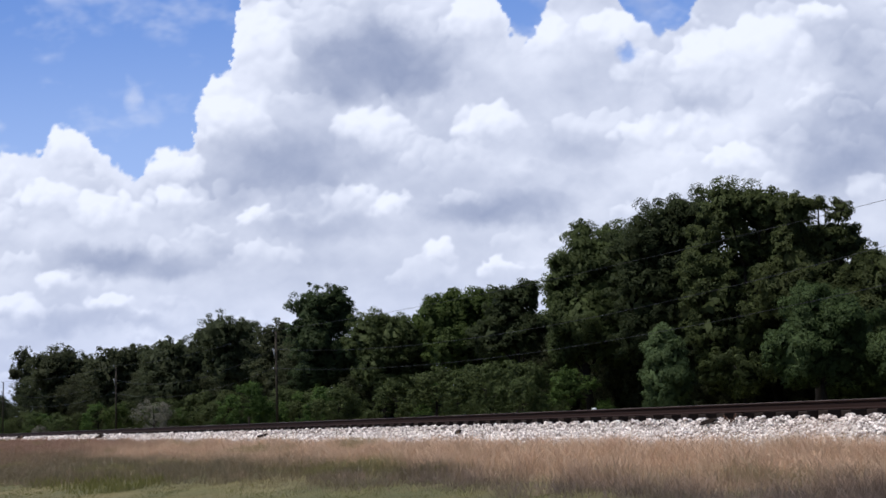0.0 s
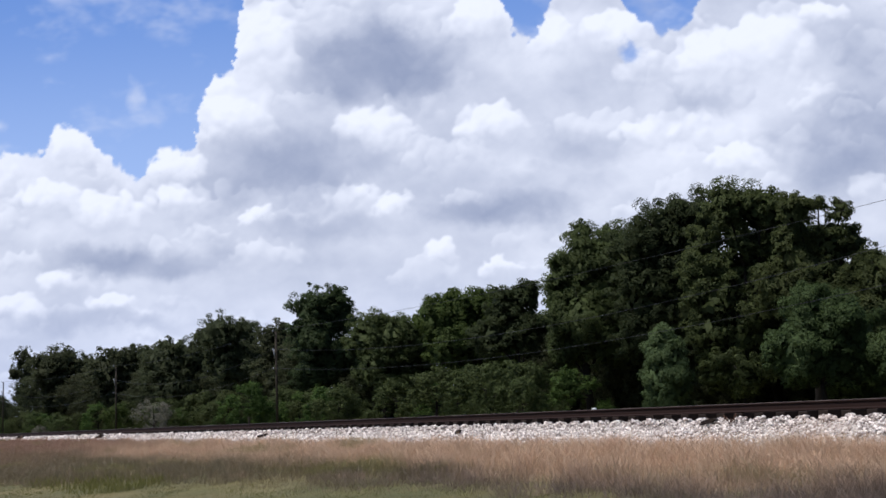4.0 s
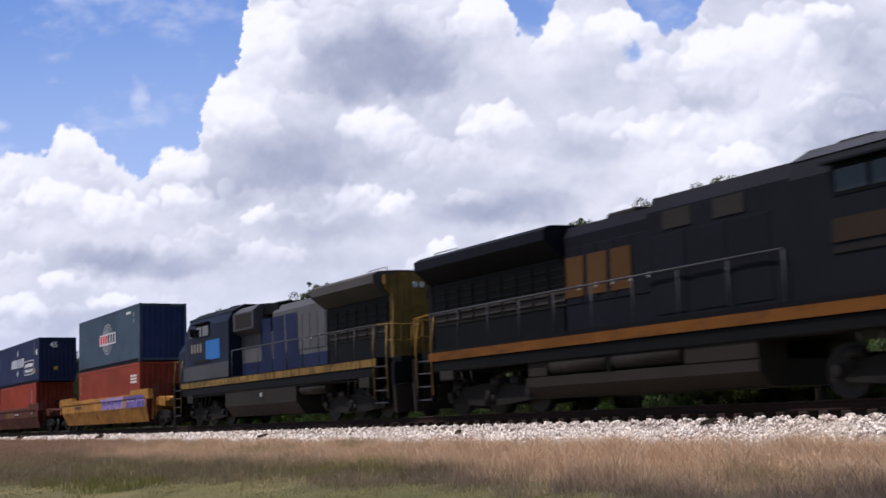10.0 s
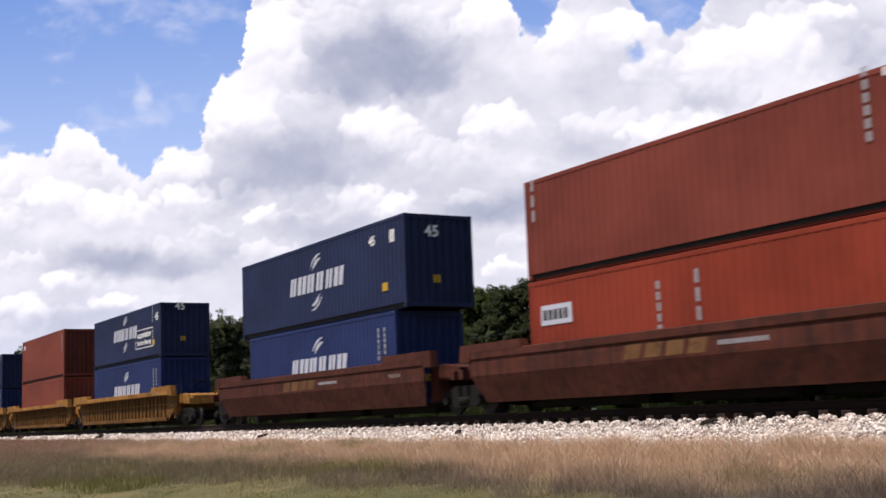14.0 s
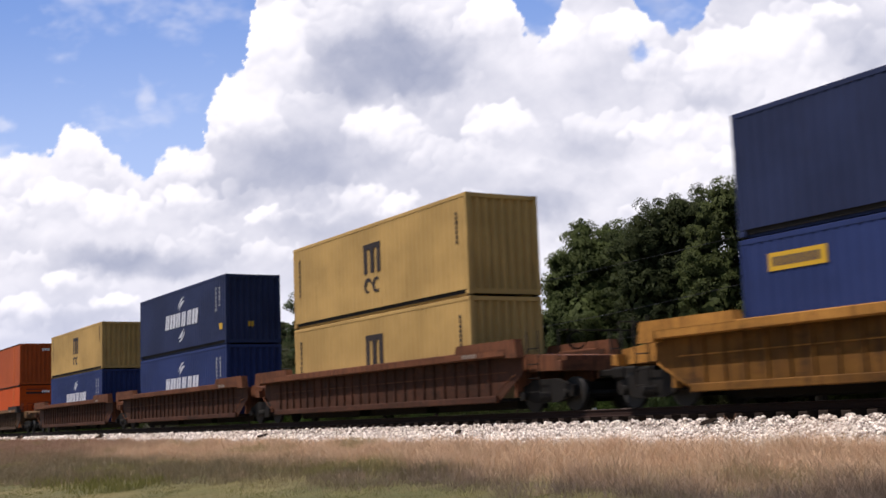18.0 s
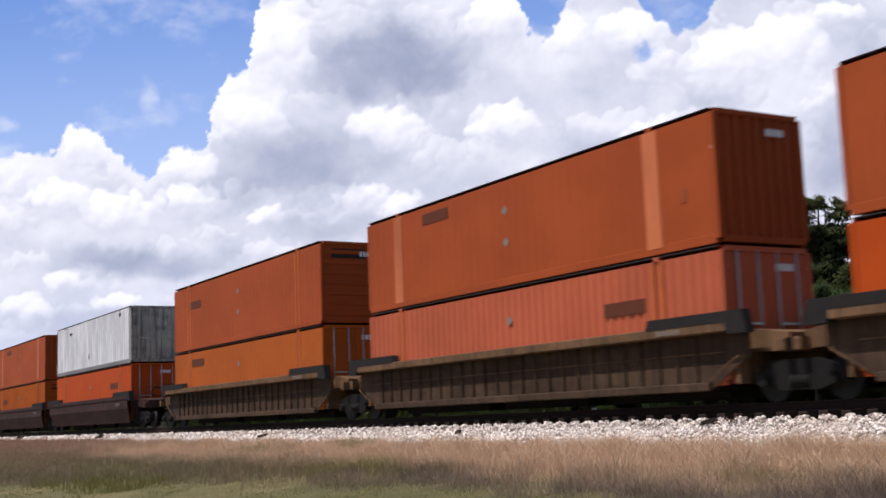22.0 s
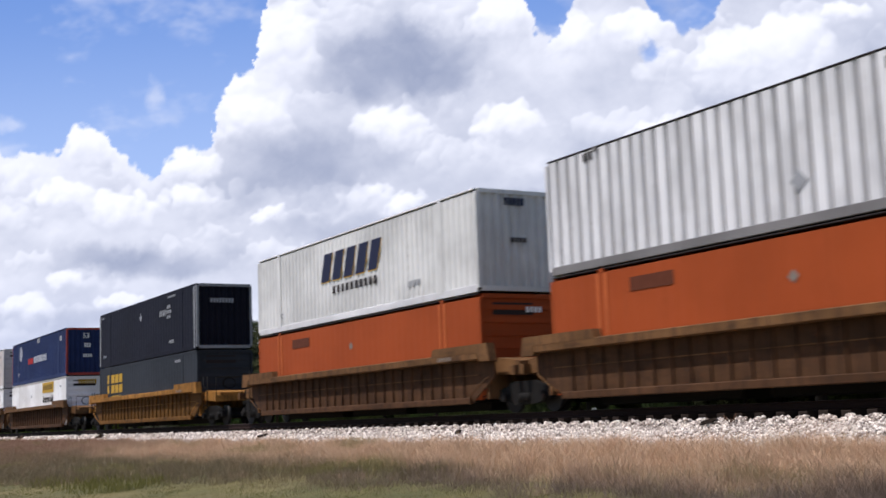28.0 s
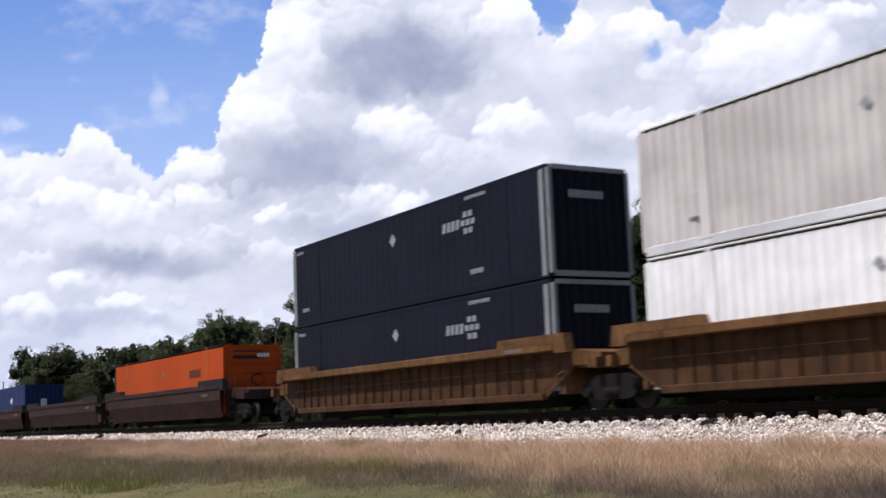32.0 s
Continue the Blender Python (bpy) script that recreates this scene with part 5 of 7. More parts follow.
def stripes(x, z, n=4):
    """Grey company sign of slanted strokes on a dark box."""
    def m(box, X, y, H, L):
        bars(box, y, x * X, z, n, 0.15, 0.28, 0.1, M["grey_mark"], "logo_stroke", 0.05)
        for k in range(7):
            r = 0.27 if k else 0.0
            part("logo_dot", flat(-0.09, 0.09, -0.08, 0.08), M["grey_mark"], box, at=pose(x * X + 1.4 + r * math.cos(k * 1.047), y, z + 0.14 + r * math.sin(k * 1.047)), key="logodot")
    return m


def stack(centre, top, bottom, floor=0.40):
    """Two containers, one on the other, in a well car."""
    for spec, z in ((bottom, floor), (top, floor + 2.95)):
        if spec:
            kind, mat, name, label, opts = spec
            if mat.startswith("orange"):
                opts = dict(opts, top_mat=M["dark_mark"])
                opts.setdefault("lift_mat", P["post_orange"])
            box = container(kind, P[mat], centre, z, name, label, **opts)
            if z > floor:
                for sx in (-1, 1):
                    for sy in (-1, 1):
                        part("twist_lock", Shape().box(-0.07, 0.07, -0.06, 0.06, -0.052, 0.004), M["grease"], box, "steel locking cone", at=pose(sx * 5.98, sy * 1.1, 0), key="twistlock")


BLUE = "navy blue corrugated steel container with white company blocks"
NAVY_M = (shipping_logo(0.02, 1.5, 1.4), size_sign("45", 0.68, 2.3, 0.42), size_sign("45", -0.25, 2.35, 0.5, face="end"), small_print(0.86, 2.1, 2, 0.4, w=0.12), plate_sign(0.8, 0.75, 0.36, 0.26, inner=None), end_print(-0.1, 0.75, 2, 0.25, "yellow_mark"))
BLUE_M = (shipping_logo(0.03, 1.48, 1.42), upright_print(0.8, 2.3, 6, 0.13), upright_print(0.87, 2.3, 5, 0.13), plate_sign(0.9, 0.75, 0.36, 0.26, inner=None), end_print(-0.1, 0.7, 2, 0.22, "yellow_mark"))
ECO_M = (shipping_logo(-0.01, 1.5, 1.3), frame_sign(0.56, 1.05, 2.9, 0.95, (("ecocontainer", 0.44), ("bamboo flooring", 0.34))), size_sign("45", 0.9, 1.95, 0.5), size_sign("45", -0.25, 2.4, 0.5, face="end"),
         upright_print(0.78, 2.55, 6, 0.12), plate_sign(0.82, 0.75, 0.3, 0.26, inner=None), end_print(-0.1, 0.75, 2, 0.22, "yellow_mark"))


def sand_sign(box, X, y, H, L):
    """Dark round-shouldered company sign: three strokes over two smaller shapes."""
    z = H * 0.5 + 0.3
    for i in range(3):
        part("logo_stroke", flat(-0.13, 0.13, -0.45, 0.45), M["dark_mark"], box, at=pose(-0.25 + 0.46 * i, y, z), key="sand_stroke")
    part("logo_bar", flat(-0.6, 0.6, -0.09, 0.09), M["dark_mark"], box, at=pose(0.21, y - 0.003, z + 0.42), key="sand_bar")
    for i in range(2):
        part("logo_ring", swoosh(0, 0, 0.2, *((0, 290), (50, 310))[i], 0.07), M["dark_mark"], box, at=pose(-0.08 + 0.6 * i, y - 0.003, z - 0.85), key=("sand_ring", i))


SAND_M = (sand_sign, upright_print(-0.92, 2.3, 8, 0.13, "dark_mark"), upright_print(0.9, 2.3, 7, 0.1, "dark_mark"))


def orange_marks(x, z, low=False):
    return (plate_sign(x / 8.07, z, 1.5, 0.32, "brown_mark", None, "sign_panel"), diamond(0.0, 2.0, 0.14, "worn_mark"), diamond(0.0, 1.15, 0.14, "worn_mark"), end_print(0.5, 2.38, 4, 0.16), small_print(0.86, 1.0, 2, 0.3, "orange_mark", 0.08))


BLACK_M = (stripes(0.34, 1.85), small_print(0.5, 2.62, 8, 0.1, "grey_mark"), diamond(-0.04, 2.1, 0.2), small_print(-0.9, 0.5, 4, 0.13, "grey_mark"), small_print(0.52, 0.5, 5, 0.14, "grey_mark"),
           small_print(-0.95, 2.6, 4, 0.1, "grey_mark"), end_print(-0.1, 2.05, 8, 0.2, "grey_mark"),
           lambda box, X, y, H, L: [part("corner_band", Shape().box(-w, w, -0.004, 0.004, 0.05, H - 0.12), P["dull_post"], box, "pale corner band", at=pose(x, y + 0.002, 0), key=("cband", w)) for x, w in ((X - 0.32, 0.09), (-X + 0.2, 0.05))])
CREAM_M = (plate_sign(0.4, 2.42, 3.1, 0.66, "yellow_mark", "sign_ink"), size_sign("intermodal", 0.4, 1.68, 0.66, "dark_mark"), diamond(-0.2, 2.0, 0.14), small_print(-0.8, 0.55, 4, 0.1, "dark_mark"), small_print(0.55, 0.4, 5, 0.1, "dark_mark"),
           end_print(0.0, 2.45, 8, 0.26, "yellow_mark"), small_print(0.8, 2.3, 3, 0.12, "grey_mark"))

# from the engines back: each stack's middle along the train
stack(203.0, ("iso40", "teal", "container", "grey-blue corrugated container with a white globe sign", dict(end_mat=P["stack_blue"], marks=(globe_sign(0.02, 1.5), small_print(0.62, 2.5, 6), upright_print(0.83, 2.3, 2)))),
      ("iso40", "red_brown", "container", "red-brown corrugated container with white lettering", dict(marks=(outline_print(-0.93, 2.2, 4), small_print(0.74, 2.2, 8, 0.1, rows=3)))))
stack(179.3, ("iso45", "navy", "container", "long navy blue container with a framed white note", dict(marks=ECO_M)), ("iso40", "red_orange", "container", "orange-red corrugated steel container", dict(marks=(upright_print(0.78, 2.2, 5, 0.2),))))
stack(159.9, ("low40", "maroon", "container", "dull red corrugated container", dict(marks=(upright_print(-0.95, 2.3, 3, 0.3), upright_print(0.82, 2.5, 6, 0.18), small_print(0.9, 2.4, 4, 0.16), end_print(-0.4, 2.4, 4, 0.22)))),
      ("iso40", "red_orange", "container", "orange-red corrugated container with small signs", dict(marks=(plate_sign(-0.81, 2.0, 1.3, 0.5, "pale_mark", "dark_mark", words=5), upright_print(0.03, 2.2, 4, 0.3), upright_print(-0.18, 2.2, 6, 0.18)))))
stack(140.35, ("iso45", "navy", "container", BLUE, dict(marks=NAVY_M)), ("iso40", "royal", "container", BLUE, dict(marks=BLUE_M)))
stack(116.6, ("low40", "navy", "container", "navy blue container with a framed white note", dict(marks=ECO_M)), ("iso40", "royal", "container", BLUE, dict(marks=BLUE_M)))
stack(97.2, ("iso40", "brick", "container", "faded brick-red corrugated container", dict(end_mat=P["sooty_brick"], marks=(small_print(-0.92, 2.35, 4, 0.26), upright_print(0.9, 2.4, 4, 0.2)))), ("iso40", "brick", "container", "faded brick-red corrugated container", {}))
stack(77.7, ("low40", "navy", "container", BLUE, dict(marks=(shipping_logo(0.04, 1.35, 1.42), upright_print(0.84, 2.4, 3, 0.2), upright_print(0.9, 2.4, 2, 0.2)))),
      ("iso40", "royal", "container", "plain royal blue container with a yellow panel", dict(marks=(plate_sign(-0.75, 2.35, 1.5, 0.36, "yellow_mark", "navy_mark"), upright_print(0.85, 2.4, 6), upright_print(0.9, 2.4, 6)))))
stack(54.9, ("iso40", "sand", "container", "sand-yellow corrugated container with dark lettering", dict(marks=SAND_M)), ("iso40", "sand", "container", "sand-yellow corrugated container with dark lettering", dict(marks=SAND_M)))
stack(35.6, ("iso40", "navy", "container", BLUE, dict(marks=BLUE_M)), ("iso40", "royal", "container", BLUE, dict(marks=BLUE_M)))
stack(16.15, ("low40", "sand", "container", "sand-yellow corrugated container with dark lettering", dict(marks=SAND_M)), ("iso40", "royal", "container", BLUE, dict(marks=BLUE_M)))
OR = "long orange container with a dark sign"
stack(-7.3, ("plate53", "orange", "container", OR, dict(end="corr", marks=orange_marks(-4.5, 2.42))), ("plate53", "orange_deep", "container", "bright orange container with ribbed end", dict(end="ribs", marks=orange_marks(-5.1, 1.92))))
stack(-26.8, ("plate53", "orange", "container", OR, dict(end="corr", lift_mat=P["faded_post"], marks=orange_marks(-3.7, 2.44))), ("fine53", "orange_pale", "container", "sun-bleached pinkish orange container", dict(end="doors", marks=orange_marks(4.8, 1.87))))
stack(-46.6, ("plate53", "orange", "container", OR, dict(end="ribs", marks=orange_marks(-5.2, 1.94))), ("plate53", "orange_gold", "container", OR, dict(end="doors", marks=orange_marks(-4.9, 2.33))))
stack(-69.8, ("rib53", "silver", "container", "bare silver ribbed container with grimy doors", dict(end="doors", end_mat=P["grimy"], post_mat=P["grimy"], top_mat=M["dark_mark"], rail_mat=P["grey_sheet"], marks=(diamond(-0.04, 0.78, 0.2, "grey_mark"), small_print(0.72, 2.5, 3, 0.2, "dark_mark"), small_print(-0.6, 2.3, 5, 0.14, "dark_mark")))),
      ("plate53", "orange_deep", "container", "bright orange container with lock rods", dict(end="doors", marks=orange_marks(4.9, 1.87))))
stack(-89.3, ("plate53", "orange", "container", OR, dict(end="corr", lift_mat=P["faded_post"], marks=orange_marks(-3.6, 2.42))), ("fine53", "orange_gold", "container", "golden orange container with a dark sign", dict(end="ribs", marks=orange_marks(-4.8, 1.89))))
stack(-108.7, ("plate53", "orange", "container", OR, dict(end="ribs", marks=orange_marks(-5.0, 1.92))), ("plate53", "orange_deep", "container", "bright orange container with a ribbed end", dict(end="ribs", marks=orange_marks(-5.0, 1.92))))
stack(-131.8, ("plate53", "orange", "container", OR, dict(end="ribs", marks=orange_marks(-5.0, 2.3))), ("plate53", "orange_deep", "container", "bright orange container with lock rods", dict(end="doors", marks=orange_marks(4.9, 1.87))))
stack(-151.6, ("rib53", "silver", "container", "silver ribbed container with a dark top rail", dict(end="ribs", top_mat=M["dark_mark"], rail_mat=P["grey_sheet"], marks=(diamond(0.04, 0.87, 0.22, "grey_mark"), small_print(0.32, 2.5, 3, 0.22, "dark_mark"), small_print(-0.8, 2.6, 3, 0.2, "dark_mark"), end_print(0, 2.3, 6, 0.2, "red_mark")))),
      ("plate53", "orange", "container", OR, dict(end="ribs", marks=orange_marks(-4.2, 2.4))))
stack(-171.1, ("fine53", "pearl", "container", "pale grey container with large navy slanted blocks", dict(end="corr", rail_mat=P["silver"], marks=(
    lambda box, X, y, H, L: [part("logo_block", flat(-0.34, 0.34, 0, 0.96, 0.34), M[ink], box, at=pose(-1.9 + g + 0.9 * i, y + 0.002 * q, 1.38 - g), key=("slant_block", q)) for q, (ink, g) in enumerate((("navy_mark", 0.0), ("yellow_mark", 0.03))) for i in range(5)],
    small_print(-0.16, 0.92, 10, 0.26, "dark_mark", 0.2, 0.14), small_print(-0.75, 0.45, 3, 0.2, "grey_mark"), small_print(0.5, 0.55, 6, 0.18, "grey_mark"), end_print(0, 2.45, 5, 0.22, "navy_mark"), end_print(0.1, 1.4, 4, 0.14, "dark_mark")))),
      ("plate53", "orange", "container", OR, dict(end="ribs", marks=orange_marks(-4.1, 2.38))))
stack(-194.5, ("plate53", "black", "container", "black container with pale corner posts", dict(end="corr", post_mat=P["dull_post"], marks=BLACK_M)),
      ("plate53", "slate", "container", "dark slate container with a yellow emblem", dict(end="ribs", marks=(
          lambda box, X, y, H, L: [part("logo_block", flat(-0.3, 0.3, 0, h, 0.05), M["yellow_mark"], box, "yellow emblem block", at=pose(-6.2 + 0.74 * k, y, z), key=("emblem", h)) for z, h in ((2.02, 0.44), (1.5, 0.42)) for k in range(4)],
          small_print(-0.76, 1.22, 9, 0.14, "yellow_mark", 0.17, 0.07), small_print(0.62, 2.5, 7, 0.12, "grey_mark")))))
stack(-218.4, ("fine53", "stack_blue", "container", "dark blue container with rust-red corner posts", dict(end="corr", post_mat=P["rust_red"], marks=(
    lambda box, X, y, H, L: [part("logo_band", flat(-0.58 * math.sqrt(1 - (q / 4.4) ** 2) + 0.12, 0.58 * math.sqrt(1 - (q / 4.4) ** 2), 0, 0.07), M["pale_mark"], box, at=pose(-5.2, y, 2.05 + 0.115 * q), key=("disc", abs(q))) for q in range(-4, 5)],
    small_print(-0.34, 1.25, 5, 0.36, "red_mark", 0.2, 0.12), small_print(-0.12, 1.25, 10, 0.42, "pale_mark", 0.24, 0.14), small_print(0.0, 2.5, 3, 0.3, "grey_mark", 0.2, 0.06), small_print(-0.75, 0.55, 3, 0.26, "white_mark"),
    size_sign("53", 0.82, 2.35, 0.42), end_print(0.0, 1.7, 3, 0.26), end_print(0.0, 1.1, 4, 0.2), size_sign("53", -0.1, 2.4, 0.42, face="end")))),
      ("fine53", "white", "container", "white corrugated container with a yellow sign panel", dict(end="ribs", rail_mat=P["pearl"], marks=CREAM_M)))
stack(-237.8, ("fine53", "warm_grey", "container", "pale warm grey container with a yellow sign panel", dict(end="ribs", rail_mat=P["silver"], marks=CREAM_M)),
      ("fine53", "white", "container", "white corrugated container with a yellow sign panel", dict(end="ribs", rail_mat=P["pearl"], marks=CREAM_M)))
stack(-257.5, ("plate53", "black", "container", "black container with pale corner posts", dict(end="corr", post_mat=P["dull_post"], marks=BLACK_M)), ("plate53", "black", "container", "black container with pale corner posts", dict(end="corr", post_mat=P["dull_post"], marks=BLACK_M)))
stack(-281.1, None, ("plate53", "orange_deep", "container", "single orange container low in its car", dict(end="ribs", marks=orange_marks(4.5, 1.87))))
stack(-320.1, None, ("plate53", "royal", "container", "single blue container low in its car", dict(marks=(small_print(0.4, 1.7, 5, 0.4), end_print(0.0, 1.4, 3, 0.5)))))


# ---- well cars ----
def truck(parent, x, n=2, wheel_r=0.42, base=1.78):
    """A bogie: bolster, side frames, springs, wheels on axles."""
    b = part("truck", Shape().box(-0.22, 0.22, -0.95, 0.95, 0.42, 0.72, 0.04), M["black"], parent, "cast steel bogie", at=pose(x, 0, 0), key=("bolster", n))
    span = base * (n - 1) / 2
    for sy in (-1, 1):
        prof = [(-span - 0.28, 0.36), (-span - 0.28, 0.62), (-span, 0.68), (-0.45, 0.82), (0.45, 0.82), (span, 0.68), (span + 0.28, 0.62), (span + 0.28, 0.36), (span, 0.33), (0.5, 0.22), (-0.5, 0.22), (-span, 0.33)]
        part("side_frame", lambda: Shape().prism_y(prof, -0.07, 0.07), M["grease"], b, at=pose(0, sy * 1.0, 0), key=("sideframe", n))
        for k in range(-1, 2):
            part("spring", Shape().rod((0, 0, 0.26), (0, 0, 0.5), 0.07, 8), M["grease"], b, at=pose(k * 0.17, sy * 1.08, 0), key="spring")
        for k in range(n):
            xx = -span + k * base
            part("bearing", Shape().rod((0, -0.1, 0), (0, 0.1, 0), 0.12, 10), M["grease"], b, at=pose(xx, sy * 1.1, wheel_r), key="bearing")
            part("wheel", lambda: Shape().rod((0, -0.065, 0), (0, 0.065, 0), wheel_r, 28).rod((0, -0.09, 0), (0, 0.09, 0), 0.16, 12), M["wheel"], b, "worn steel wheel", at=pose(xx, sy * 0.755, wheel_r), key=("wheel", wheel_r))
    for k in range(n):
        part("brake_beam", Shape().box(-0.06, 0.06, -0.7, 0.7, 0.3, 0.42, 0.02), M["black"], b, at=pose(-span + k * base + (0.55 if k == 0 else -0.55), 0, 0), key="brakebeam")
        if n > 2:
            part("traction_motor", Shape().box(-0.42, 0.42, -0.6, 0.6, 0.24, 0.86, 0.1), M["black"], b, at=pose(-span + k * base + 0.6 * (1 if k < 2 else -1), 0, 0), key="tmotor")
            for sy in (-1, 1):
                part("brake_cylinder", Shape().rod((-0.2, 0, 0), (0.2, 0, 0), 0.11, 10), M["grease"], b, at=pose(-span + k * base + 0.5 * (1 if k < 2 else -1), sy * 1.16, 0.86), key="brakecyl")
                part("coil_spring", Shape().rod((0, 0, 0.55), (0, 0, 0.92), 0.1, 10), M["grease"], b, at=pose(-span + k * base + 0.3, sy * 1.06, 0), key="coil")
        part("axle", Shape().rod((0, -0.9, 0), (0, 0.9, 0), 0.08, 8), M["grease"], b, at=pose(-span + k * base, 0, wheel_r), key="axle")
    return b


def well_car(c, mat, front, rear, label, wide=1.62, extra=None, folded=False):
    """One well unit: front and rear say what ends it: 'coupler' or 'joint' (a joint's bogie is at the rear)."""
    car = thing("well_car", pose(0, 0, 0), label, "well car", "well cars of the train")
    w = wide
    # plates under the chord: rusty paint with the chord's shade in its colour
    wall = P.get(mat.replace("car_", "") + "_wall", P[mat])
    for sy in (-1, 1):
        o = sy * w
        if folded:
            skin = [(o, 1.6), (o, 1.02), (o - sy * 0.26, 0.3), (o - sy * 0.3, 0.3), (o - sy * 0.05, 1.02), (o - sy * 0.05, 1.6)]
            part("side_wall", lambda: Shape().loft([[(x * (1 if z > 1 else k), y, z) for y, z in skin] for x, k in ((-8.5, 0.95), (8.5, 0.95))]), P[mat], car, key=("fold", sy, w))
        else:
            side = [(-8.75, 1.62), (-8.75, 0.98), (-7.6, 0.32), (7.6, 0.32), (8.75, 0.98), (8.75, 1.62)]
            part("side_wall", lambda: Shape().prism_y(side, o - sy * 0.29 - 0.012, o - sy * 0.29 + 0.012), wall, car, "rust-stained side plate, darkened for the shade under the chord", key=("wellside", sy, w))
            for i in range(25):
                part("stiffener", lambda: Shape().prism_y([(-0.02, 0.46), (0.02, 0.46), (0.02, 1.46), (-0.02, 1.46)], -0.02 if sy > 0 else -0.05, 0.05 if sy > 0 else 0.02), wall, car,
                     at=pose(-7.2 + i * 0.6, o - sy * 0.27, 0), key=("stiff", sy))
        part("top_chord", lambda: Shape().box(-8.4, 8.4, min(o - sy * 0.3, o + sy * 0.04), max(o - sy * 0.3, o + sy * 0.04), 1.46, 1.67, 0.02), P[mat], car, key=("chord", sy, w))
        if not folded:
            part("bottom_chord", lambda: Shape().box(-7.6, 7.6, o - sy * 0.24 - 0.07, o - sy * 0.24 + 0.07, 0.28, 0.46, 0.02), wall, car, "scuffed lower chord in the same shade-darkened paint", key=("bchord", sy, w))
            part("side_seam", lambda: Shape().box(-8.0, 8.0, o - sy * 0.28 - 0.03, o - sy * 0.28 + 0.03, 1.05, 1.075), P[mat], car, key=("seam", sy, w))
            for sx in (-1, 1):
                part("grab_rail", lambda: Shape().path([(sx * 8.6, o - sy * 0.2, 0.98), (sx * 8.5, o - sy * 0.1, 0.92), (sx * 7.75, o - sy * 0.1, 0.5), (sx * 7.7, o - sy * 0.2, 0.42)], 0.018, 5), P[mat], car, key=("endgrab", sx, sy, w))
        for sx in (-1, 1):
            part("raised_end", lambda: Shape().prism_y([(sx * 5.9, 1.64), (sx * 6.0, 1.87), (sx * 8.9, 1.87), (sx * 9.0, 1.4), (sx * 8.45, 1.4), (sx * 8.42, 1.64)], min(o - sy * 0.2, o + sy * 0.045), max(o - sy * 0.2, o + sy * 0.045)), M["black"] if mat in ("car_umber", "car_weathered") else P[mat], car, key=("raised", sx, sy, w))
    for k, (a, b) in enumerate(((-7.2, -2.4), (-1.6, 2.2), (2.9, 7.2))):
        part("underframe_beam", lambda: Shape().box(a, b, -0.5, 0.5, 0.1, 0.33, 0.03), M["black"], car, key=("keel", k))
    part("floor", Shape().box(-7.6, 7.6, -w + 0.33, w - 0.33, 0.32, 0.395), M["black"], car, key=("wellfloor", w))
    for sx, end in ((1, front), (-1, rear)):
        reach = 10.3 if end == "coupler" else 9.55
        part("end_deck", lambda: Shape().prism_y([(sx * 8.1, 1.05), (sx * 8.5, 1.5), (sx * reach, 1.36), (sx * reach, 1.0)], -1.05, 1.05), P[mat], car, key=("deck", sx, end))
        part("bulkhead", lambda: Shape().box(sx * 8.3 - 0.05, sx * 8.3 + 0.05, -w + 0.34, w - 0.34, 0.4, 1.45), P[mat], car, key=("bulk", sx, w))
        part("end_beam", lambda: Shape().box(sx * reach - 0.1, sx * reach + 0.1, -1.3, 1.3, 0.98, 1.24, 0.02), P[mat], car, key=("beam", sx, end))
        if end == "coupler":
            part("coupler", lambda: Shape().box(sx * 10.3 + (0 if sx > 0 else -1.05), sx * 10.3 + (1.05 if sx > 0 else 0), -0.09, 0.09, 0.8, 0.98, 0.03).box(sx * 11.15 - 0.22, sx * 11.15 + 0.22, -0.16, 0.16, 0.72, 1.02, 0.05), M["grease"], car, key=("coupler", sx))
            truck(car, sx * 9.35)
            for sy in (-1, 1):
                lad = Shape()
                for zz in (0.5, 0.85, 1.2, 1.6):
                    lad.rod((sx * 9.0, sy * 1.34, zz), (sx * 9.5, sy * 1.34, zz), 0.014, 5)
                lad.rod((sx * 9.0, sy * 1.34, 0.45), (sx * 9.0, sy * 1.34, 2.05), 0.016, 5).rod((sx * 9.5, sy * 1.34, 0.45), (sx * 9.5, sy * 1.34, 2.05), 0.016, 5)
                part("ladder", lad, M["grease"], car, key=("ladder", sx, sy))
            part("handrail", Shape().path([(sx * 10.2, -1.2, 1.24), (sx * 10.2, -1.2, 2.0), (sx * 10.2, 1.2, 2.0), (sx * 10.2, 1.2, 1.24)], 0.018, 5), M["grease"], car, key=("rail", sx))
            part("brake_wheel", lambda: swoosh(0, 0, 0.22, 0, 359, 0.02), M["grease"], car, at=pose(sx * 10.15, -0.6, 1.75, 0, 0, 90), key="brakewheel")
        elif sx < 0:
            truck(car, -9.75)
    for k in range(6):
        part("stencil", lambda: flat(0, 0.07, 0, 0.11), M["worn_mark"], car, "worn stencilled lettering", at=pose(6.3 + 0.13 * k, -w - 0.045 if not folded else -w - 0.003, 1.5 if not folded else 1.2), key="stencil")
    if extra:
        extra(car, -w - 0.004)
    return aboard(car, c)


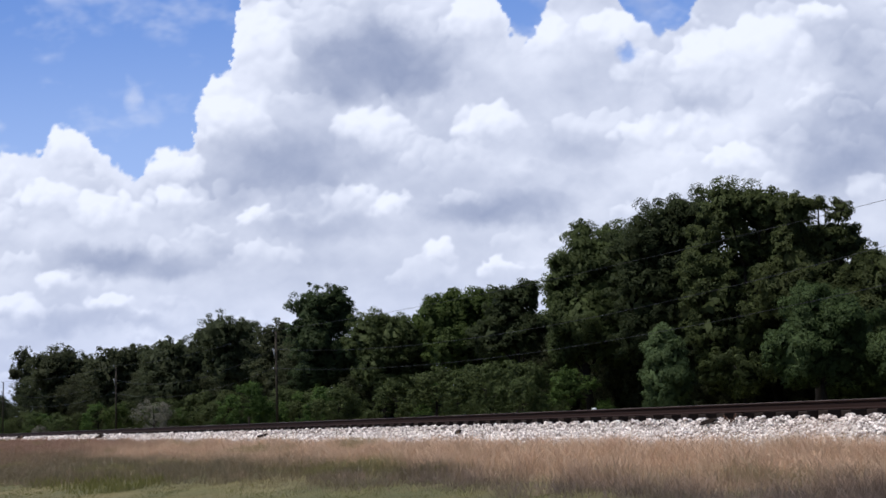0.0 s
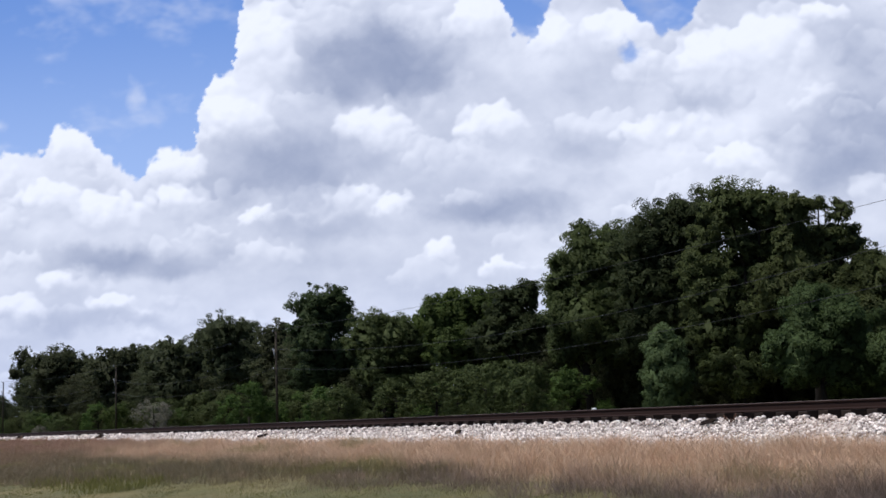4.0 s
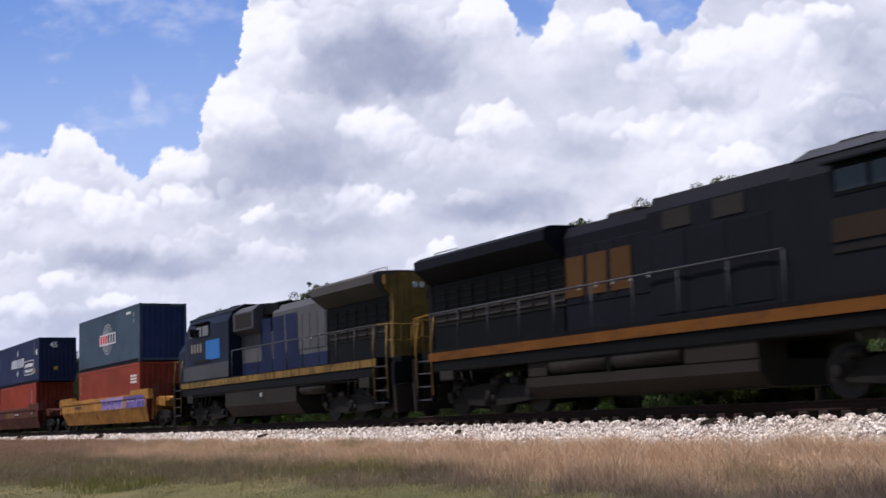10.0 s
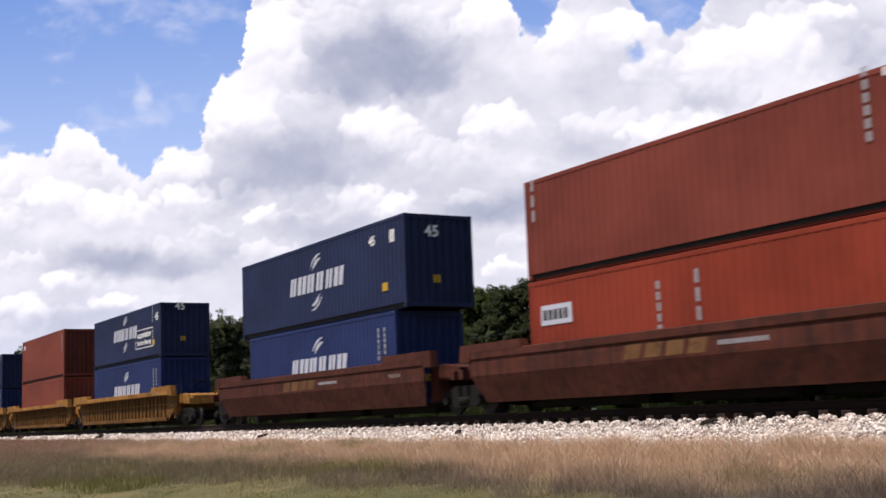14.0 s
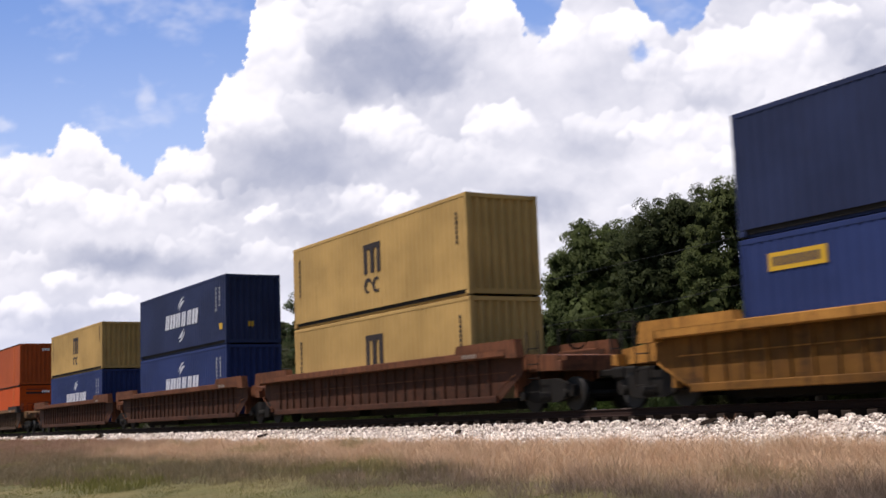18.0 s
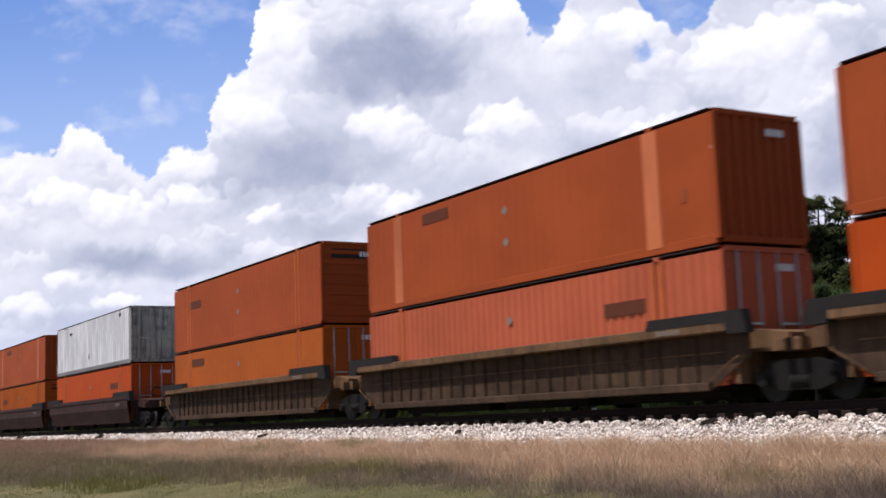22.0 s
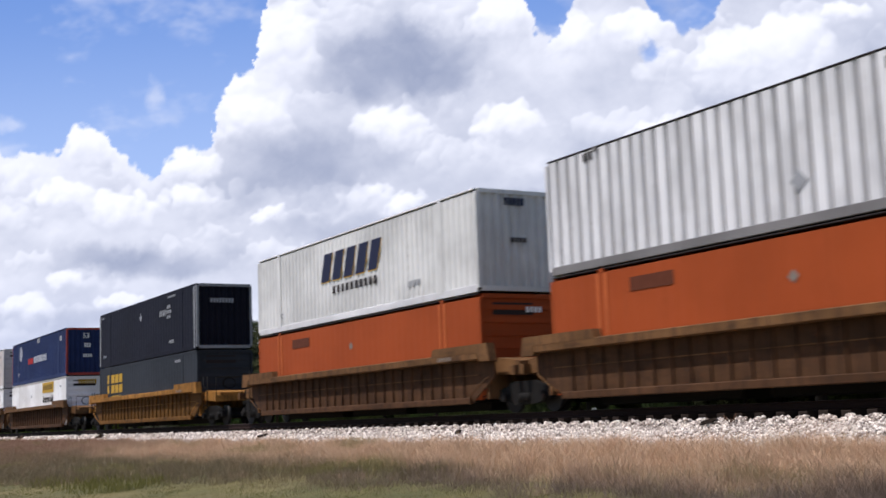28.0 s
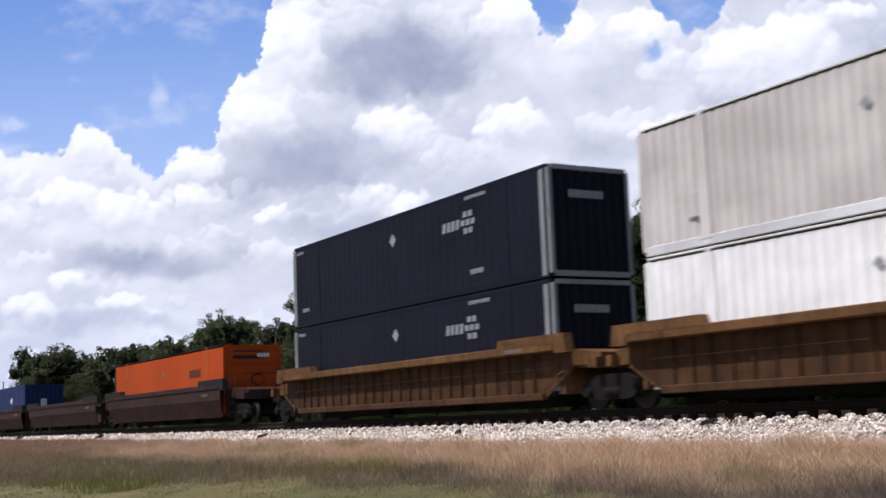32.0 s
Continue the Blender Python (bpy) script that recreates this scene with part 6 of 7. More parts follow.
def graffiti(car, y):
    """Sprayed lilac fields with dark and pale strokes on the yellow side."""
    rng = random.Random(5)
    for x0, x1, mat in ((0.4, 4.6, P["graffiti"]), (5.0, 8.3, P["graffiti_deep"])):
        for dy, z0, z1 in ((0.0, 0.99, 1.455), (-0.041, 1.465, 1.655)):
            n = 16
            top = [(x0 + (x1 - x0) * k / n + rng.uniform(-0.06, 0.06), z1 - (rng.uniform(0.0, 0.1) if dy else 0)) for k in range(n + 1)]
            low = [(x1 - (x1 - x0) * k / n + rng.uniform(-0.06, 0.06), z0 + (0 if dy else rng.uniform(0.0, 0.1))) for k in range(n + 1)]
            part("graffiti_field", Shape().prism_y(top + low, -0.003, 0), mat, car, "lilac sprayed paint", at=pose(0, y + dy, 0))
        n = int((x1 - x0) / 0.42)
        for k in range(n):
            for q, (ink, wide) in enumerate(((M["navy_mark"], 0.03), (P["graffiti_deep" if mat is P["graffiti"] else "graffiti"], 0.05))):
                part("graffiti_stroke", swoosh(0, 0, rng.uniform(0.11, 0.19) + 0.02 * q, rng.uniform(-60, 80), rng.uniform(170, 320), wide), ink, car, at=pose(x0 + 0.35 + k * 0.42 + 0.12 * q, y - 0.007 - 0.002 * q, 1.20 + rng.uniform(-0.02, 0.05)))
    bars(car, y - 0.003, -5.4, 1.2, 9, 0.1, 0.14, 0.06, M["dark_mark"])
    for x in (-5.0, -2.2, 1.4, 4.6):
        part("container_guide", Shape().box(-0.16, 0.16, -0.06, 0.06, 0, 0.07, 0.01), P["car_yellow"], car, at=pose(x, y + 0.1, 1.66), key="cguide")


def tan_letters(car, y):
    bars(car, y, -1.9, 1.08, 4, 0.55, 0.32, 0.16, P["car_tan"], "company_letters", 0.12)
    bars(car, y, 1.2, 1.2, 9, 0.1, 0.1, 0.06, M["grey_mark"])


well_car(203.0, "car_yellow", "coupler", "coupler", "yellow well car covered with lilac graffiti", extra=graffiti, folded=True)
SETS = [((179.3, 159.9, 140.35), "car_brown", "dark brown articulated well car", tan_letters), ((116.6, 97.2, 77.7), "car_yellow", "weathered yellow articulated well car", None),
        ((54.9, 35.6, 16.15), "car_rust", "rusty brown articulated well car", None), ((-7.3, -26.8, -46.6), "car_weathered", "grimy faded tan articulated well car", None),
        ((-69.8, -89.3, -108.7), "car_umber", "dull dark brown articulated well car", None), ((-131.8, -151.6, -171.1), "car_tan", "weathered tan articulated well car", None),
        ((-218.4, -237.8, -257.5), "car_tan", "weathered tan articulated well car", None), ((-281.1, -300.6, -320.1), "car_umber", "dull dark brown articulated well car", None)]
for cs, mat, label, extra in SETS:
    for i, c in enumerate(cs):
        well_car(c, mat, "coupler" if i == 0 else "joint", "coupler" if i == 2 else "joint", label, extra=extra, folded=mat in ("car_brown", "car_umber"))
well_car(-194.5, "car_yellow", "coupler", "coupler", "weathered yellow single well car")


# ---- locomotives ----
def mirrored(outline):
    """Closes a half outline of (y, z) points, given from the foot upwards, on the other side."""
    return [(-y, z) for y, z in outline] + [(y, z) for y, z in reversed(outline)]


def locomotive(s, turn, label, scheme):
    """A six-axle wide-nosed diesel with a winged radiator; its nose is at +x."""
    lo = thing("locomotive", pose(0, 0, 0), label, "locomotive", "engines of the train")
    hood, nose, sill, dark, cabp = P[scheme["hood"]], P[scheme["nose"]], P[scheme["sill"]], P["loco_dark"], P[scheme["cab"]]
    rad0, rad1, box0, box1 = scheme["radiator_span"] + scheme["box_span"]
    # frame and walkway; f sets the cab's front and all before it further back
    f, low = scheme["front"], scheme["low"]
    part("frame", Shape().box(-9.6, 9.4 + f, -1.48, 1.48, 1.3 - low, 1.62 - low, 0.03).box(-9.6, 9.4 + f, -1.5, 1.5, 1.84 - low, 1.9), dark, lo)
    for a, b in ((-10.75, -9.4), (9.4 + f, 10.75 + f)):
        part("end_platform", Shape().box(a, b, -1.2, 1.2, 1.3, 1.88, 0.03), dark, lo)
    for sy in (-1, 1):
        part("sill_stripe", Shape().box(-9.6, 9.4 + f, sy * 1.5 - 0.03, sy * 1.5 + 0.02, 1.62 - low, 1.86 - low), sill, lo, "weathered yellow stripe along the walkway edge")
    # engine hood with its doors
    top = scheme["hood_top"]
    part("hood", Shape().prism_x(mirrored([(0.92, 1.9), (0.92, top - 0.34), (0.74, top - 0.06), (0.5, top)]), rad1 - 0.1, box0 + 0.1), hood, lo)
    n = int((box0 - rad1) / 0.66)
    for i in range(n):
        for sy in (-1, 1):
            part("hood_door", Shape().box(-0.29, 0.29, -0.014, 0.014, 2.6, top - 0.62, 0.008), hood, lo, at=pose(rad1 + 0.4 + i * 0.66, sy * 0.925, 0), key=("hooddoor", scheme["hood"], top))
            part("hood_latch", Shape().box(-0.03, 0.03, -0.02, 0.02, -0.06, 0.06), M["steel"], lo, at=pose(rad1 + 0.62 + i * 0.66, sy * 0.935, 3.0), key="latch")
    # wide radiator wings over a deep recessed grille
    part("radiator_wing", Shape().prism_x(mirrored([(1.0, 3.86), (1.52, 4.26), (1.52, 4.52), (1.3, 4.64), (0.4, 4.68)]), rad0, rad1), P[scheme["wing"]], lo, "overhanging radiator wing")
    part("radiator_hood", Shape().prism_x(mirrored([(0.92, 1.9), (0.92, 3.87)]), rad0 + 0.05, rad1), P[scheme["radiator"]], lo, "dark radiator compartment")
    k = int((rad1 - rad0) / 0.74)
    for sy in (-1, 1):
        for i in range(k):
            panel = part("radiator_grille", Shape().box(-0.33, 0.33, -0.012, 0.012, -0.55, 0.55, 0.006), M["grease"], lo, at=pose(rad0 + 0.5 + i * 0.74, sy * 0.93, 3.15), key="radgrille")
            for q in range(5):
                part("louvre", Shape().box(-0.3, 0.3, -0.012, 0.012, -0.03, 0.03), M["black"], panel, at=pose(0, sy * 0.02, -0.4 + 0.2 * q, 20 * sy), key="louvre")
    for i in range(3):
        part("radiator_fan", Shape().rod((0, 0, 4.66), (0, 0, 4.76), 0.75, 20), M["black"], lo, at=pose(rad0 + 1.2 + i * 1.75, 0, 0), key="radfan")
    for sy in (-1, 1):
        part("roof_rail", Shape().path([(rad0 + 0.2, sy * 0.9, 4.66), (rad0 + 0.2, sy * 0.9, 4.8), (rad0 + 1.5, sy * 0.9, 4.8), (rad0 + 1.5, sy * 0.9, 4.66)], 0.02, 5), M["steel"], lo)
    part("hood_end", Shape().prism_x(mirrored([(0.94, 1.9), (0.94, 3.9), (1.2, 4.2), (1.2, 4.5), (0.6, 4.6)]), rad0 - 0.22, rad0 + 0.02), P[scheme["tail"]], lo)
    part("end_number_board", Shape().box(rad0 - 0.25, rad0 - 0.22, -0.75, -0.3, 3.75, 4.0), M["dark_mark"], lo)
    part("end_light", Shape().rod((rad0 - 0.28, -0.1, 4.2), (rad0 - 0.22, -0.1, 4.2), 0.1, 10).rod((rad0 - 0.28, 0.14, 4.2), (rad0 - 0.22, 0.14, 4.2), 0.1, 10), M["steel"], lo)
    part("end_door", Shape().box(rad0 - 0.24, rad0 - 0.22, 0.1, 0.7, 2.0, 3.5, 0.01), P[scheme["tail"]], lo)
    # exhaust, horn, dynamic brake and equipment box behind the cab
    part("exhaust_pipe", Shape().box(-0.7, 0.4, -0.34, 0.34, top - 0.02, top + 0.16, 0.05), M["black"], lo, at=pose(rad1 + 1.8, 0, 0))
    part("horn", Shape().rod((0, 0, top), (0, 0, top + 0.16), 0.03, 6).rod((-0.2, 0.1, top + 0.16), (0.3, 0.1, top + 0.16), 0.05, 8, 0.1).rod((-0.2, -0.1, top + 0.16), (0.3, -0.1, top + 0.16), 0.05, 8, 0.1), M["grease"], lo, at=pose(rad1 + 3.0, 0, 0))
    if scheme["full_box"]:
        part("equipment_box", Shape().prism_x(mirrored([(1.36, 1.9), (1.36, 4.3), (1.1, 4.66), (0.7, 4.74)]), box0, box1), hood, lo, "full-width electrical cabinet")
        for sy in (-1, 1):
            for i in range(3):
                part("cabinet_door", Shape().box(-0.5, 0.5, -0.012, 0.012, 2.0, 3.75, 0.006), hood, lo, at=pose(box0 + 0.7 + i * 1.25, sy * 1.365, 0), key="cabdoor")
            for i in range(2):
                part("intake_grille", Shape().box(-0.45, 0.45, -0.012, 0.012, 3.85, 4.25), M["black"], lo, at=pose(box0 + 1.0 + i * 1.6, sy * 1.37, 0), key="intake")
    else:
        part("equipment_box", Shape().prism_x(mirrored([(0.94, 1.9), (0.94, 3.5)]), box0, box1), hood, lo)
        part("brake_box", Shape().prism_x(mirrored([(0.94, 3.5), (1.3, 3.72), (1.3, 4.42), (1.0, 4.66), (0.6, 4.7)]), box0 + 1.2, box1), hood, lo, "dynamic brake housing")
        part("brake_roof", Shape().prism_x(mirrored([(0.85, 4.2), (0.85, 4.6), (0.5, 4.66)]), box0 - 0.3, box0 + 1.25), dark, lo)
        for sy in (-1, 1):
            part("intake_grille", Shape().box(box0 + 1.35, box0 + 3.1, -0.012, 0.012, 3.8, 4.36), M["black"], lo, at=pose(0, sy * 1.305, 0), key="intake2")
    # cab
    ring = mirrored([(1.5, 1.9), (1.5, 4.2), (1.3, 4.6), (0.8, 4.82)])
    cab = part("cab", Shape().prism_x(ring, box1, 8.5 + f), cabp, lo, scheme["cab_label"])
    part("cab_front", Shape().loft([[(8.5 + f, y, z) for y, z in ring], [(f + (8.62 if z > 4.4 else 9.02 if z > 2.5 else 9.05), y * 0.97, min(z, 3.95) if z < 4.4 else z - 0.08) for y, z in ring]]), cabp, cab)
    # the lead engine's roof grey is lightened for the light falling on top
    part("cab_roof", Shape().prism_x(mirrored([(1.34, 4.58), (0.84, 4.84), (0.82, 4.87)]), box1 - 0.1, 8.85 + f), P[scheme["roof"]], cab, "cab roof, paler on the lead engine for the light on it")
    for y0, y1 in ((-1.3, -0.1), (0.1, 1.3)):
        glassy = Shape().add([(8.68, y0, 4.66), (8.68, y1, 4.66), (9.045, y1, 4.0), (9.045, y0, 4.0), (8.70, y0, 4.66), (8.70, y1, 4.66), (9.065, y1, 4.0), (9.065, y0, 4.0)], [(0, 1, 2, 3), (7, 6, 5, 4), (0, 4, 5, 1), (3, 2, 6, 7), (0, 3, 7, 4), (1, 5, 6, 2)])
        part("windshield", glassy, M["glass"], cab, "dark cab window", at=pose(f, 0, 0))
        part("wiper", Shape().rod((9.08, (y0 + y1) / 2, 3.98), (8.86, (y0 + y1) / 2 + 0.2, 4.4), 0.012, 5), M["rubber"], cab, at=pose(f, 0, 0))
    for sy in (-1, 1):
        for x0, x1 in ((5.75, 6.5), (6.6, 7.35)):
            part("window_frame", Shape().box(x0 - 0.06, x1 + 0.06, sy * 1.505 - 0.01, sy * 1.505 + 0.01, 3.72, 4.26), dark, cab)
            part("side_window", Shape().box(x0, x1, sy * 1.515 - 0.01, sy * 1.515 + 0.01, 3.78, 4.2), M["glass"], cab, "dark cab window")
        part("side_window", Shape().box(7.75 + 0.4 * f, 8.25 + 0.6 * f, sy * 1.505 - 0.01, sy * 1.505 + 0.01, 3.8, 4.15), M["glass"], cab, "dark cab window")
        part("cab_panel", Shape().box(4.4, 6.1, sy * 1.51 - 0.012, sy * 1.51 + 0.012, 2.74, 3.55) if scheme["door"] == "sky_panel" else Shape().box(5.6, 7.6, sy * 1.51 - 0.012, sy * 1.51 + 0.012, 2.86, 3.3), P[scheme["door"]], cab, scheme["door_label"])
        part("cab_vent", Shape().box(5.6, 7.6, sy * 1.51 - 0.014, sy * 1.51 + 0.014, 2.66, 2.78), M["grease"], cab)
        part("sun_visor", Shape().prism_y([(5.6, 4.34), (7.5, 4.34), (7.5, 4.3), (5.6, 4.3)], sy * 1.46, sy * 1.74), cabp, cab)
        part("mirror", Shape().box(7.5, 7.55, sy * 1.52, sy * 1.74, 3.8, 4.15, 0.01), M["grease"], cab)
    part("air_conditioner", Shape().box(5.0, 5.9, -0.5, 0.5, 4.86, 5.0, 0.04), dark, cab)
    part("roof_antenna", Shape().box(6.8, 7.5, -0.3, 0.3, 4.86, 4.96, 0.03), M["grey_mark"], cab)
    # nose: sides in the cab's colour, sloping yellow front
    nr = mirrored([(1.46, 1.9), (1.46, 3.3), (1.22, 3.66), (0.6, 3.72)])
    nf = mirrored([(1.36, 1.9), (1.33, 3.16), (1.08, 3.46), (0.5, 3.52)])
    tip = mirrored([(0.86, 1.9), (0.8, 2.96), (0.62, 3.2), (0.34, 3.26)])
    part("nose_side", Shape().loft([[(9.04, y, z) for y, z in nr], [(scheme["nose_from"], y * 0.985, z - 0.04 if z > 3 else z) for y, z in nr]]), cabp, lo, scheme["cab_label"], at=pose(f, 0, 0))
    part("nose", Shape().loft([[(scheme["nose_from"], y * 0.985, z - 0.04 if z > 3 else z) for y, z in nr], [(9.85, y, z) for y, z in nf], [(10.42 - scheme["rake"] * (z - 1.9), y, z) for y, z in tip]]), nose, lo, scheme["nose_label"], at=pose(f, 0, 0))
    part("nose_door", Shape().box(10.3, 10.42, -0.72, -0.16, 1.92, 2.9, 0.02), nose, lo, at=pose(f - 0.2 * (scheme["rake"] > 0.2), 0, 0))
    lamp_at = pose(f - 0.26, 0, 0.08) if scheme["rake"] > 0.2 else pose(f, 0, 0)
    part("headlight_box", Shape().box(9.9, 10.36, -0.34, 0.34, 3.0, 3.42, 0.04), nose, lo, at=lamp_at)
    lit = M["lamp"] if scheme["lit"] else M["steel"]
    for y in (-0.15, 0.15):
        for z in (3.1, 3.3):
            part("headlight", Shape().rod((10.36, y, z), (10.39, y, z), 0.075, 12), lit, lo, "round headlight", at=lamp_at)
    for sy in (-1, 1):
        for q in (0.78, 0.98):
            part("ditch_light", Shape().rod((10.74, sy * q, 2.02), (10.84, sy * q, 2.02), 0.075, 12), lit, lo, "ditch light", at=pose(f, 0, 0))
        part("number_board", Shape().box(9.86, 9.92, sy * 0.66 - 0.22, sy * 0.66 + 0.22, 3.34, 3.54), M["dark_mark"], lo, at=pose(f, 0, 0))
    # both ends: pilot, plough, coupler, steps and rails
    for sx in (-1, 1):
        x = sx * 10.62 + (f if sx > 0 else 0)
        part("pilot", Shape().box(x - 0.1, x + 0.1, -1.45, 1.45, 0.95, 1.7, 0.05), dark, lo)
        part("plow", Shape().prism_x([(-1.4, 0.14), (-1.45, 1.0), (1.45, 1.0), (1.4, 0.14), (0.3, 0.24), (-0.3, 0.24)], x + sx * 0.06 - 0.07, x + sx * 0.06 + 0.07), P["tank_grey"], lo)
        part("coupler", Shape().box(x + (0.1 if sx > 0 else -0.62), x + (0.62 if sx > 0 else -0.1), -0.12, 0.12, 0.78, 1.02, 0.04), M["grease"], lo)
        part("uncoupling_lever", Shape().path([(x + sx * 0.14, -1.35, 1.0), (x + sx * 0.2, -0.3, 1.12), (x + sx * 0.2, 0.3, 1.12), (x + sx * 0.14, 1.35, 1.0)], 0.02, 5), M["grease"], lo)
        for y in (-0.8, -0.6, 0.6, 0.8):
            part("air_hose", Shape().path([(x + sx * 0.1, y, 1.3), (x + sx * 0.26, y, 1.0), (x + sx * 0.2, y * 0.9, 0.62)], 0.028, 6), M["rubber"], lo)
        for sy in (-1, 1):
            st = part("steps", Shape().box(x - sx * 1.12 - 0.03, x - sx * 1.12 + 0.03, sy * 1.42 - 0.1, sy * 1.42 + 0.06, 0.42, 1.85), dark, lo, "boarding steps")
            part("step_plate", Shape().box(x - sx * 0.3 - 0.03, x - sx * 0.3 + 0.03, sy * 1.42 - 0.1, sy * 1.42 + 0.06, 0.42, 1.85), dark, st)
            for zz in (0.46, 0.84, 1.22, 1.58):
                part("tread", Shape().box(min(x - sx * 1.1, x - sx * 0.32), max(x - sx * 1.1, x - sx * 0.32), sy * 1.36 - 0.12, sy * 1.36 + 0.14, zz, zz + 0.035), P["loco_grey"], st, "worn pale step edge")
            for q in (0.26, 1.16):
                part("grab_iron", Shape().path([(x - sx * q, sy * 1.5, 0.6), (x - sx * q, sy * 1.52, 2.0), (x - sx * (q + 0.08), sy * 1.44, 2.9)], 0.024, 6), P[scheme["rail"]], lo)
            for q in (0.35, 0.75, 1.12, 1.4):
                part("end_stanchion", Shape().rod((0, 0, 1.85), (0, 0, 2.86), 0.022, 6), P[scheme["rail"]], lo, at=pose(x, sy * q, 0), key="endpost")
            part("end_rail", Shape().path([(x - sx * 1.0, sy * 1.46, 2.92), (x - sx * 0.1, sy * 1.44, 2.88), (x, sy * 1.38, 2.86), (x, sy * 0.35, 2.86)], 0.024, 6), P[scheme["rail"]], lo)
            part("end_rail", Shape().path([(x - sx * 0.3, sy * 1.46, 2.4), (x, sy * 1.38, 2.36), (x, sy * 0.35, 2.36)], 0.02, 6), P[scheme["rail"]], lo)
    for sy in (-1, 1):
        part("handrail", Shape().path([(-9.5, sy * 1.48, 2.92), (box1 - 0.3, sy * 1.48, 2.94)], 0.026, 6), P["loco_grey"], lo, "pale walkway handrail")
        for i in range(10):
            part("stanchion", Shape().rod((0, 0, 1.86), (0, 0, 2.93), 0.02, 6), P["loco_grey"], lo, at=pose(-9.5 + i * (box1 + 9.2) / 9, sy * 1.48, 0), key="stanchion")
    # fuel tank, air reservoirs and boxes under the frame
    a, b = scheme["tank"]
    part("fuel_tank", Shape().prism_x(mirrored([(1.1, 0.32), (1.42, 0.62), (1.42, 0.86)] if scheme["air"] else [(1.1, 0.3), (1.44, 0.72), (1.44, 1.32)]), a, b), P["tank_grey"], lo, "grimy grey fuel tank")
    for sy in (-1, 1):
        if scheme["air"]:
            part("tank_box", Shape().box(1.25, b, min(sy * 0.6, sy * 1.44), max(sy * 0.6, sy * 1.44), 0.86, 1.34, 0.03), P["tank_grey"], lo)
            part("tank_box", Shape().box(a + 0.1, -3.9, min(sy * 0.6, sy * 1.4), max(sy * 0.6, sy * 1.4), 0.86, 1.34, 0.03), P["tank_grey"], lo)
            for x0, x1 in ((-3.75, -1.45), (-1.25, 1.1)):
                part("air_reservoir", Shape().rod((x0, sy * 1.22, 1.12), (x1, sy * 1.22, 1.12), 0.24, 16), P["tank_grey"], lo, "grey air reservoir")
            part("tank_bracket", Shape().box(-1.4, -1.3, min(sy * 0.9, sy * 1.44), max(sy * 0.9, sy * 1.44), 0.84, 1.4), dark, lo)
        else:
            part("tank_cap", Shape().box(-0.1, 0.1, min(sy * 1.44, sy * 1.5), max(sy * 1.44, sy * 1.5), 1.0, 1.14, 0.01), M["steel"], lo)
            part("air_reservoir", Shape().rod((a - 2.4, sy * 1.22, 1.12), (a - 0.2, sy * 1.22, 1.12), 0.2, 14), P["tank_grey"], lo, "grey air reservoir")
        part("side_pipe", Shape().path([(-9.0, sy * 1.4, 1.24), (-3.0, sy * 1.4, 1.28), (8.8, sy * 1.4, 1.24)], 0.035, 6), M["grease"], lo)
        for k in range(8):
            part("hose", Shape().path([(0, 0, 1.32), (0.05, 0, 1.02), (0.16, 0, 0.88)], 0.025, 5), M["rubber"], lo, at=pose(-9.0 + k * 0.5 + (12.9 if k > 3 else 0), sy * 1.42, 0), key="hose")
        for x in (-8.7, 8.3):
            part("sand_box", Shape().box(-0.36, 0.36, -0.1, 0.1, 0.98, 1.32, 0.03), M["black"], lo, at=pose(x, sy * 1.38, 0), key="sandbox")
    for x in (-7.05, 7.05):
        truck(lo, x, 3, 0.53, 1.95)
    scheme["signs"](lo)
    return aboard(lo, s, 0.0, turn)


def signs_one(lo):
    for i in range(3):
        for sy in (-1, 1):
            part("company_letter", flat(-0.38, 0.38, 0, 1.0, 0.06), P["loco_letter"], lo, "faded yellow company sign", at=pose(-3.2 + i * 0.92, sy * 0.95 + (0.004 if sy > 0 else 0), 2.78), key=("lettera", i == 1))
    for sy in (-1, 1):
        for i in range(3):
            part("cab_numeral", Shape().box(-0.11, 0.11, -0.006, 0.006, -0.22, 0.22), M["worn_mark"], lo, at=pose(7.6 + i * 0.36, sy * 1.512, 2.24), key="numeral")
        for i in range(6):
            part("stencil", Shape().box(-0.03, 0.03, -0.004, 0.004, -0.04, 0.04), M["worn_mark"], lo, at=pose(0.3 + i * 0.13 + (1.2 if i > 2 else 0), sy * 0.945, 3.9), key="loco_stencil")


